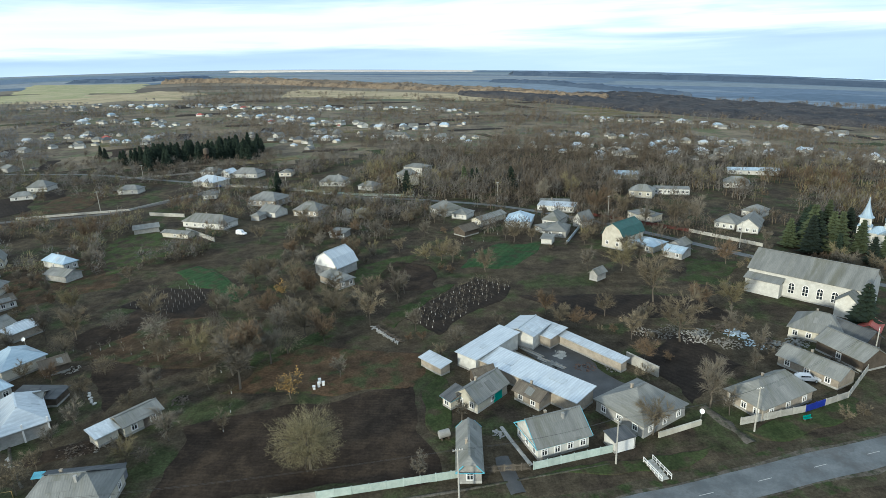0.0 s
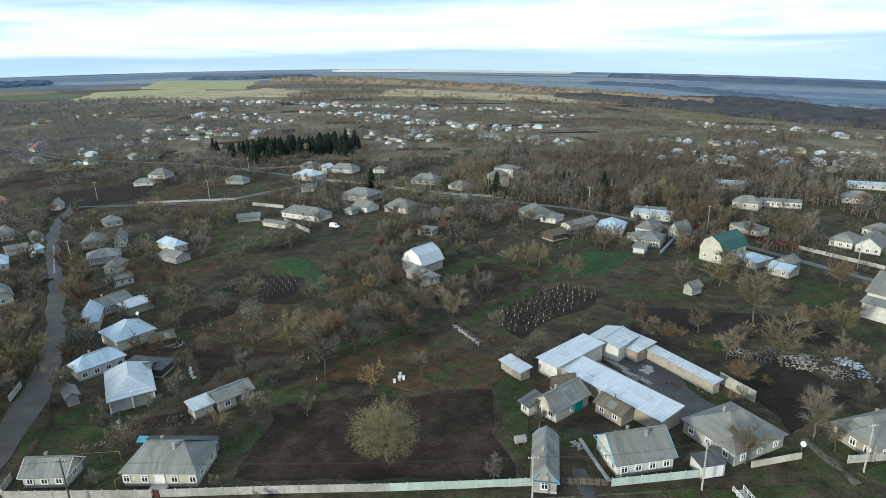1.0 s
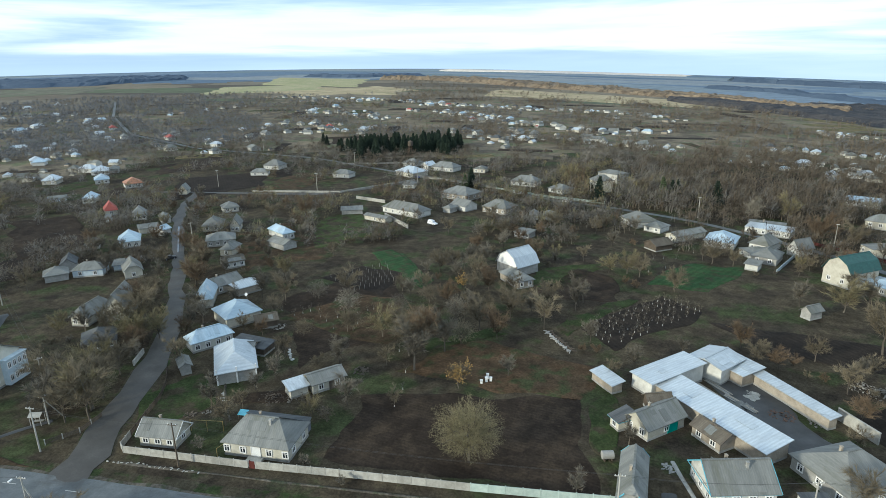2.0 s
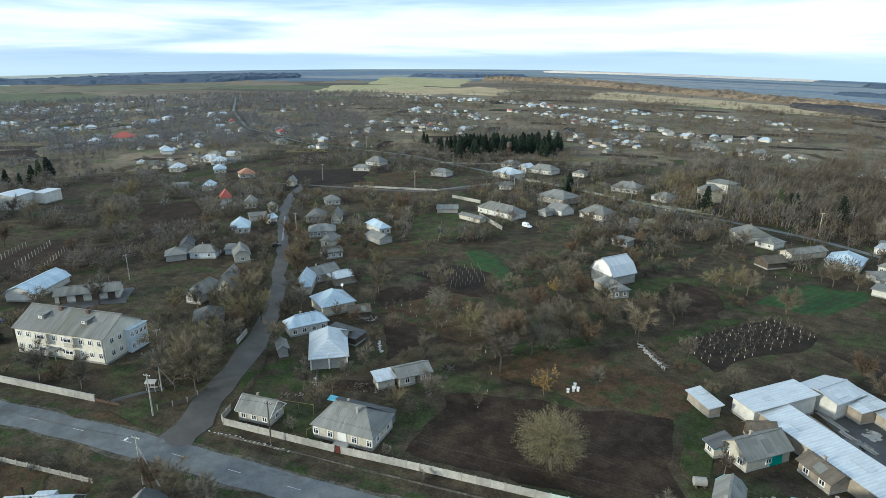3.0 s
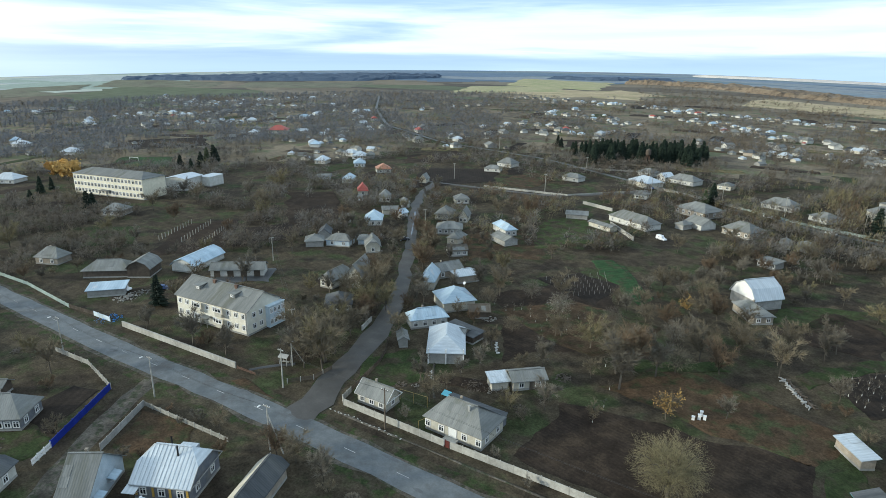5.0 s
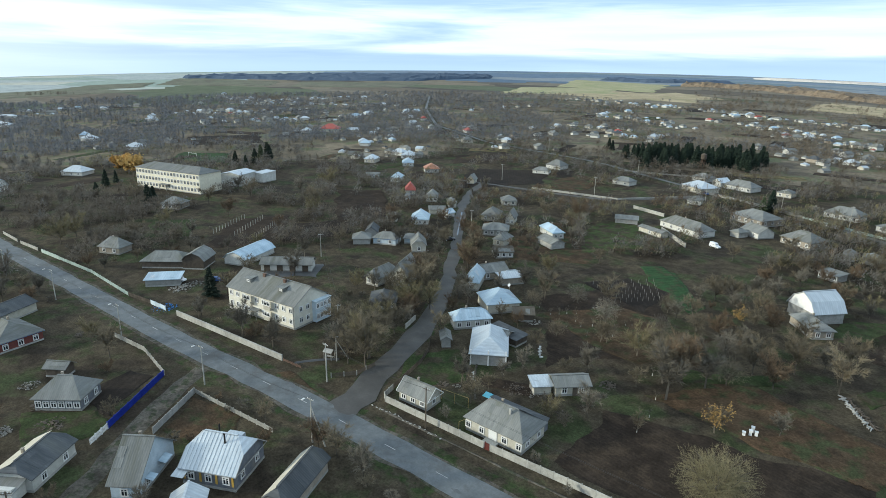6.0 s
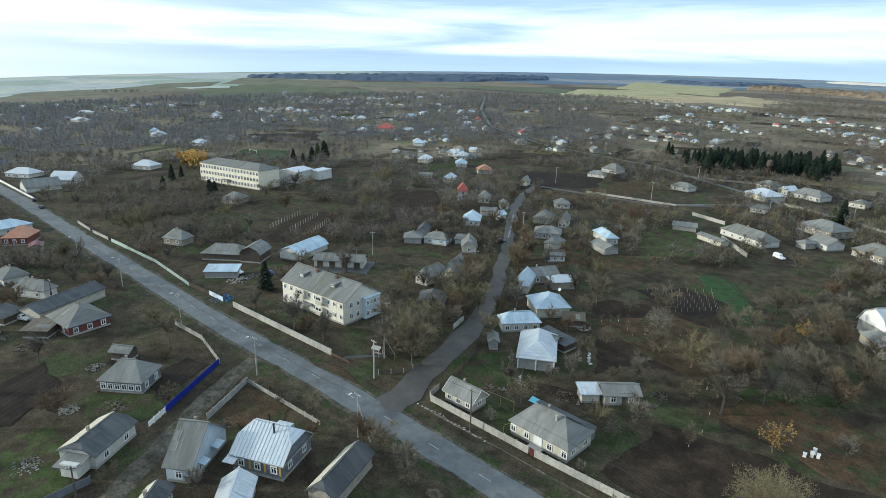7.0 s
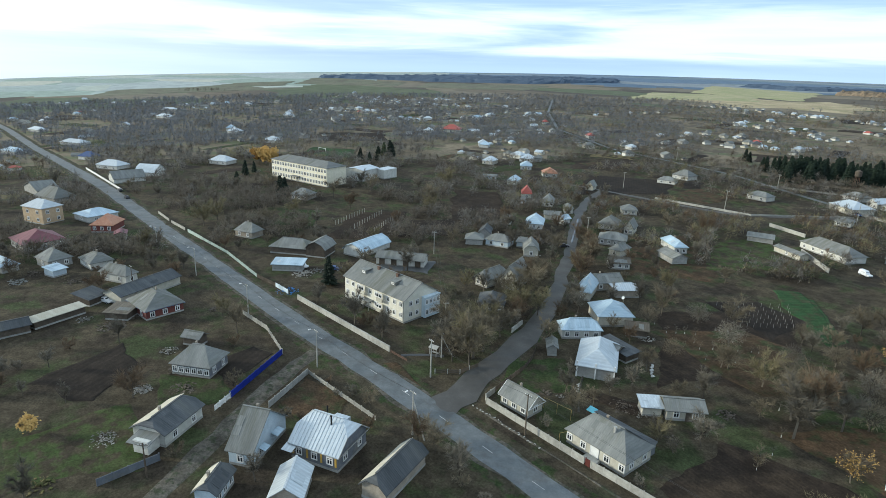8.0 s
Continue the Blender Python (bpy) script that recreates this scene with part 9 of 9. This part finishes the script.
def wood_mass(name, spots, material, label, thick):
    """Many far bare crowns as one object: each spot is x, y, height."""
    verts, faces, base = [], [], 0
    for i, (x, y, h) in enumerate(spots):
        dist = math.hypot(x, y)
        s, e = (TUFTS if dist < 480 else FAR_TUFTS)[i % 4]
        a = 2.4 * i
        c, d = math.cos(a), math.sin(a)
        rot = np.array([[c, -d, 0], [d, c, 0], [0, 0, 1]]).T
        p = s @ rot * h + (x, y, ground_z(x, y))
        q = e @ rot * h + (x, y, ground_z(x, y))
        w = thick * (0.7 + dist / 320.0) * (1.0 + 0.55 * ease(380, 620, dist))
        side = np.cross(q - p, (0.3, 0.2, 1.0))
        side /= np.linalg.norm(side, axis=1)[:, None] + 1e-9
        other = np.cross(q - p, side)
        other /= np.linalg.norm(other, axis=1)[:, None] + 1e-9
        n = len(p)
        block = np.stack([p + side * w, p - side * w, q + other * w * 0.4], 1).reshape(-1, 3)
        k = base + 3 * np.arange(n)
        faces.append(np.stack([k, k + 1, k + 2], 1))
        verts.append(block)
        base += 3 * n
    if not verts:
        return None
    v, f = np.concatenate(verts), np.concatenate(faces)
    me = bpy.data.meshes.new(name)
    me.vertices.add(len(v))
    me.vertices.foreach_set("co", v.ravel())
    me.loops.add(3 * len(f))
    me.loops.foreach_set("vertex_index", f.ravel().astype(np.int32))
    me.polygons.add(len(f))
    me.polygons.foreach_set("loop_start", np.arange(0, 3 * len(f), 3, dtype=np.int32))
    me.update(calc_edges=True)
    me.materials.append(material)
    return tagged(new(name, me), label, "trees", kind="stuff")


def near_scrub():
    """Bushes and garden trees between the near houses, each a thing of its own."""
    made = 0
    for _ in range(4000):
        az, r = radians(WOOD_RNG.uniform(-42, 100)), math.sqrt(WOOD_RNG.uniform(72 ** 2, 235 ** 2))
        x, y = -r * math.sin(az), r * math.cos(az)
        dense = noise.noise((x * 0.022, y * 0.022, 2.0)) + 0.35 * noise.noise((x * 0.09, y * 0.09, 5.0))
        if dense < 0.02 or not clear_of_things(x, y, 1.0) or any((x - a) ** 2 + (y - b) ** 2 < (c + 0.6) ** 2 for a, b, c in TREE_SPOTS):
            continue
        if WOOD_RNG.random() < 0.55:
            k = int(WOOD_RNG.integers(3))
            plant("bush", BUSH[k], x, y, WOOD_RNG.uniform(1.6, 3.6), ("leafless brown garden bush", "leafless grey garden bush", "leafless rust-brown garden bush")[k], "bush", "garden bushes")
        else:
            bare_tree(x, y, WOOD_RNG.uniform(3.4, 6.6))
        made += 1
        if made >= 360:
            break


near_scrub()


def hedge(line, offset, step, tall, chance=0.75):
    """Bushes and low trees along a line."""
    pts = smooth_line(line)
    for (ax, ay), (bx, by) in zip(pts, pts[1:]):
        d = math.hypot(bx - ax, by - ay)
        for i in range(max(1, int(d / step))):
            if WOOD_RNG.random() > chance:
                continue
            u = WOOD_RNG.random()
            nx, ny = -(by - ay) / d, (bx - ax) / d
            o = offset + WOOD_RNG.normal(0, 0.7)
            x, y = ax + (bx - ax) * u + nx * o, ay + (by - ay) * u + ny * o
            if any((x - a) ** 2 + (y - b) ** 2 < (c - 0.6) ** 2 for a, b, c in BUSY if c > 3):
                continue
            h = WOOD_RNG.uniform(*tall)
            if h > 4:
                bare_tree(x, y, h)
            else:
                k = int(WOOD_RNG.integers(3))
                plant("bush", BUSH[k], x, y, h, ("leafless brown hedge bush", "leafless grey hedge bush", "leafless rust-brown hedge bush")[k], "bush", "hedge bushes")


hedge(LANE[5:], 4.4, 4.0, (2.0, 5.8))
hedge(LANE[6:], -4.4, 4.2, (2.0, 5.8))
hedge([(-103, 41), (-84, 45)], -1.5, 3.0, (1.5, 4.5))
hedge([(-142, 54), (-104, 61)], 2.0, 5.0, (2.0, 5.5))
hedge([(-60, 48), (-48, 50)], -2.0, 2.5, (1.5, 3.5))


def woods():
    groups = [[], [], [], [], [], []]
    near_count = 0
    for _ in range(160000):
        az = radians(WOOD_RNG.uniform(-48, 106))
        r = 205 * math.exp(WOOD_RNG.uniform(0, 1) * math.log(1250 / 205))
        x, y = -r * math.sin(az), r * math.cos(az)
        rusty = 0.0
        dense = noise.noise((x * 0.013, y * 0.013, 4.0)) + 0.75 * noise.noise((x * 0.04, y * 0.04, 6.0))
        if az < radians(6) and 265 < r < 440:
            dense += 0.26
            rusty = 0.14
        if dense < (0.06 if r < 300 else -0.16 if r < 480 else -0.26 + 0.24 * ease(42, 22, math.degrees(az)) + (0.12 * ease(38, 28, math.degrees(az)) if r > 680 else 0.0)) or (r < 480 and near_count > 6800) or not clear_of_things(x, y, 0.5):
            continue
        near_count += r < 480
        tall = 1.55 if rusty else 1.0
        tone = noise.noise((x * 0.006, y * 0.006, 8.0)) + rusty + WOOD_RNG.normal(0, 0.16)
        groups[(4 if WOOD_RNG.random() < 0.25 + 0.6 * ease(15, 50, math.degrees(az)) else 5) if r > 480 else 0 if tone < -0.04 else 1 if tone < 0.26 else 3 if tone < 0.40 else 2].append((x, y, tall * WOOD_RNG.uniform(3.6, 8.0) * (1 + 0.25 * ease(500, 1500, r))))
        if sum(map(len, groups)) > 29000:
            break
    for spots, material, label in zip(groups, (WOODTWIG, WOODGREY, TWIGRUST, TWIGOLIVE, HAZETWIG, WOODTWIG), ("brown bare trees and scrub between far houses", "grey bare trees and scrub between far houses", "rust-coloured bare trees between far houses", "olive bare trees between far houses", "bare trees greyed with painted haze among the farthest gardens", "brown bare trees among the farthest gardens")):
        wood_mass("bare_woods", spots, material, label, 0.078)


woods()


def canopy(name, near_edge, far_edge, tall, step, material, label, seed=0.0):
    """A far forest seen from above its crowns: an uneven roof of treetops between two edges, closed down to the ground."""
    def along(line, u):
        k = min(int(u * (len(line) - 1)), len(line) - 2)
        w = u * (len(line) - 1) - k
        return Vector(line[k]).lerp(Vector(line[k + 1]), w)
    length = sum((Vector(a) - Vector(b)).length for a, b in zip(near_edge, near_edge[1:]))
    depth = (along(near_edge, 0.5) - along(far_edge, 0.5)).length
    nu, nv = max(8, int(length / step)), max(4, int(depth / step / 2.5))
    verts, faces = [], []
    for i in range(nu + 1):
        a, b = along(near_edge, i / nu), along(far_edge, i / nu)
        for j in range(nv + 1):
            p = a.lerp(b, j / nv)
            p += Vector((noise.noise((p.x * 0.02, p.y * 0.02, seed)), noise.noise((p.x * 0.02, p.y * 0.02, seed + 9)))) * step * 1.5
            up = tall * (0.72 + 0.35 * noise.noise((p.x * 0.01, p.y * 0.01, seed + 3)) + 0.45 * noise.noise((p.x * 0.9 / step, p.y * 0.9 / step, seed + 5)))
            if i in (0, nu) or j in (0, nv):
                up = -2.0
            verts.append((p.x, p.y, ground_z(p.x, p.y) + up))
    for i in range(nu):
        for j in range(nv):
            k = i * (nv + 1) + j
            faces.append((k, k + 1, k + nv + 2, k + nv + 1))
    return tagged(mesh_object(name, verts, faces, material), label, "forest", kind="stuff")


def polar(*rows):
    return [(-r * math.sin(radians(az)), r * math.cos(radians(az))) for az, r in rows]


# Sunlight is painted into the ridge crowns, shade into the slope's darker copy.
CROWNS = earth("forest_crowns", [(0.165, 0.125, 0.085), (0.225, 0.175, 0.120), (0.120, 0.092, 0.066)], 30.0, 0.5)
SHADECROWNS = earth("shaded_forest_crowns", [(0.048, 0.047, 0.050), (0.068, 0.064, 0.064), (0.036, 0.038, 0.044)], 40.0, 0.45)
# Blue haze is put into the crown colour of the farthest forests.
HAZECROWNS = earth("hazed_forest_crowns", [(0.060, 0.084, 0.122), (0.078, 0.104, 0.145)], 120.0, 0.2)
canopy("ridge_forest", polar((23.2, 1880), (17.7, 1760), (10.6, 1500), (3, 1370), (-2.9, 1270), (-10, 1140), (-17, 1000)), polar((23.0, 2080), (17.7, 2040), (10.6, 1760), (3, 1560), (-2.9, 1420), (-10, 1260), (-17, 1080)), 11.0, 9.0, CROWNS, "brown leafless forest along the ridge", 1.0)
canopy("slope_forest", polar((-3, 1130), (-11.4, 960), (-18.3, 830), (-25, 790), (-34, 785), (-44, 790)), polar((-3, 1240), (-11.4, 1120), (-18.2, 1330), (-27, 1090), (-34, 1090), (-44, 1100)), 9.0, 9.0, SHADECROWNS, "dark bare forest on the slope, shade painted into its crowns", 2.0)
canopy("valley_forest", polar((-6, 1790), (-11, 1730), (-18.2, 1400), (-24, 1290)), polar((-6, 1880), (-11, 1950), (-18.2, 1560), (-24, 1330)), 9.0, 12.0, HAZECROWNS, "dark forest in the far valley, tinted with painted haze", 3.0)
canopy("horizon_forest", polar((-8, 2950), (-18, 2650), (-27, 2620), (-40, 2680)), polar((-8, 3450), (-18, 3150), (-27, 3250), (-40, 3350)), 17.0, 26.0, HAZECROWNS, "dark forest along the horizon, tinted with painted haze", 4.0)
canopy("horizon_forest", polar((67.5, 2420), (57, 2100), (47, 2020), (40, 2350)), polar((67.5, 2850), (57, 2600), (47, 2650), (40, 2700)), 12.0, 16.0, HAZECROWNS, "dark forest along the horizon, tinted with painted haze", 5.0)
canopy("field_forest", polar((30, 2500), (24, 2250), (19, 2500)), polar((30, 2700), (24, 2600), (19, 2800)), 12.0, 22.0, HAZECROWNS, "dark forest behind the open fields, tinted with painted haze", 6.0)


def field_trees():
    """Loose trees on the slope below the ridge, and clumps on the open fields."""
    spots = []
    for _ in range(2600):
        az, r = WOOD_RNG.uniform(-14, 22), WOOD_RNG.uniform(930, 1700)
        x, y = polar((az, r))[0]
        if noise.noise((x * 0.008, y * 0.008, 5.0)) + 0.6 * noise.noise((x * 0.03, y * 0.03, 2.0)) > 0.0 and r < 1120 + 30 * az:
            spots.append((x, y, WOOD_RNG.uniform(4, 9)))
    for az, r, n in ((78.5, 1600, 14), (76.5, 1570, 16), (60.8, 1080, 36), (59.8, 1060, 30), (49, 1150, 16), (44.5, 1120, 20), (34, 1010, 14)):
        for _ in range(n):
            x, y = polar((az + WOOD_RNG.normal(0, 0.5), r + WOOD_RNG.normal(0, 22)))[0]
            spots.append((x, y, WOOD_RNG.uniform(6, 11)))
    wood_mass("field_trees", spots, WOODTWIG, "brown bare trees and bushes on the open slope", 0.06)


field_trees()


def pine_wood():
    """The dark pine stand beside the far cemetery."""
    spots = []
    stem, boughs = SPRUCE[0]
    v = np.array([q.co for q in boughs.vertices])
    f = np.array([tuple(q.vertices) for q in boughs.polygons])
    verts, faces, base = [], [], 0
    for _ in range(130):
        u, w = WOOD_RNG.uniform(0, 1), WOOD_RNG.uniform(-1, 1)
        x, y = -186 + 62 * u + 16 * w * 0.9, 366 + 46 * u + 14 * w * -1.0 + WOOD_RNG.uniform(0, 26)
        h = WOOD_RNG.uniform(9, 12.5)
        a = WOOD_RNG.uniform(0, 6.3)
        rot = np.array([[math.cos(a), -math.sin(a), 0], [math.sin(a), math.cos(a), 0], [0, 0, 1]]).T
        verts.append(v @ rot * (h * 1.5, h * 1.5, h) + (x, y, ground_z(x, y)))
        faces.append(f + base)
        base += len(v)
    me = bpy.data.meshes.new("pine_wood")
    me.from_pydata(np.concatenate(verts).tolist(), [], np.concatenate(faces).tolist())
    me.materials.append(NEEDLES)
    tagged(new("pine_wood", me), "dark green pine stand beside the far street", "trees", kind="stuff")


pine_wood()

# ---- distance ----


def ridge_line(name, radius, base, amp, seed, material, label, az0=-75, az1=135):
    verts, faces = [], []
    n = 260
    for i in range(n + 1):
        az = az0 + (az1 - az0) * i / n
        a = radians(az)
        x, y = -radius * math.sin(a), radius * math.cos(a)
        d = min(abs(az - 30), 70)
        e = 0.15 - 0.0005 * d * d - 0.28 * ease(22, -8, az) + base + amp * noise.fractal((az * 0.045, seed, 0.0), 1.0, 2.0, 5)
        top = 60 + radius * math.tan(radians(e))
        verts += [(x, y, ground_z(x, y) - 30), (x, y, top)]
        if i:
            k = 2 * i
            faces.append((k - 2, k, k + 1, k - 1))
    return tagged(mesh_object(name, verts, faces, material), label, "distance", kind="structure")


def haze_shade(name, a, b):
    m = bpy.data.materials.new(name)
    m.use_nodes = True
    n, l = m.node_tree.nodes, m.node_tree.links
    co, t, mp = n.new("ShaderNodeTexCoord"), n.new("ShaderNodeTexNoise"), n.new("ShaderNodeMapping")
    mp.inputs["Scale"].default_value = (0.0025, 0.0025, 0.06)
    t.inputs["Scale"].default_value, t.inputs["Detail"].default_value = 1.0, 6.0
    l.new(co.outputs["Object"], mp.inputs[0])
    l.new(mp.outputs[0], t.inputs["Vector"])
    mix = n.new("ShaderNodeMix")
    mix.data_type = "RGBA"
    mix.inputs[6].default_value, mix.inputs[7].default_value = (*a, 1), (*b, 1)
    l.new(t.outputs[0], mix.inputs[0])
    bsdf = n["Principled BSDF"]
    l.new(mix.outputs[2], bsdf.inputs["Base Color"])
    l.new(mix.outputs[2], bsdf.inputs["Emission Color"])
    # Haze is put into the hills' colour, and they glow to brighten it.
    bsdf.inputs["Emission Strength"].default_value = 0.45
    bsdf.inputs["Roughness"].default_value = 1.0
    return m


ridge_line("backdrop_far", 4900, 0.03, 0.10, 3.0, haze_shade("far_haze", (0.36, 0.50, 0.66), (0.48, 0.61, 0.75)), "hills on the horizon, painted pale blue with haze", -75, 66)
ridge_line("backdrop_sunward", 4880, 0.03, 0.08, 5.0, haze_shade("sunward_haze", (0.56, 0.64, 0.70), (0.66, 0.72, 0.76)), "land towards the sun, painted pale with haze", 64, 135)
ridge_line("backdrop_middle", 4600, -0.10, 0.10, 11.0, haze_shade("middle_haze", (0.20, 0.30, 0.42), (0.28, 0.38, 0.50)), "far hills painted blue with haze", -75, 60)
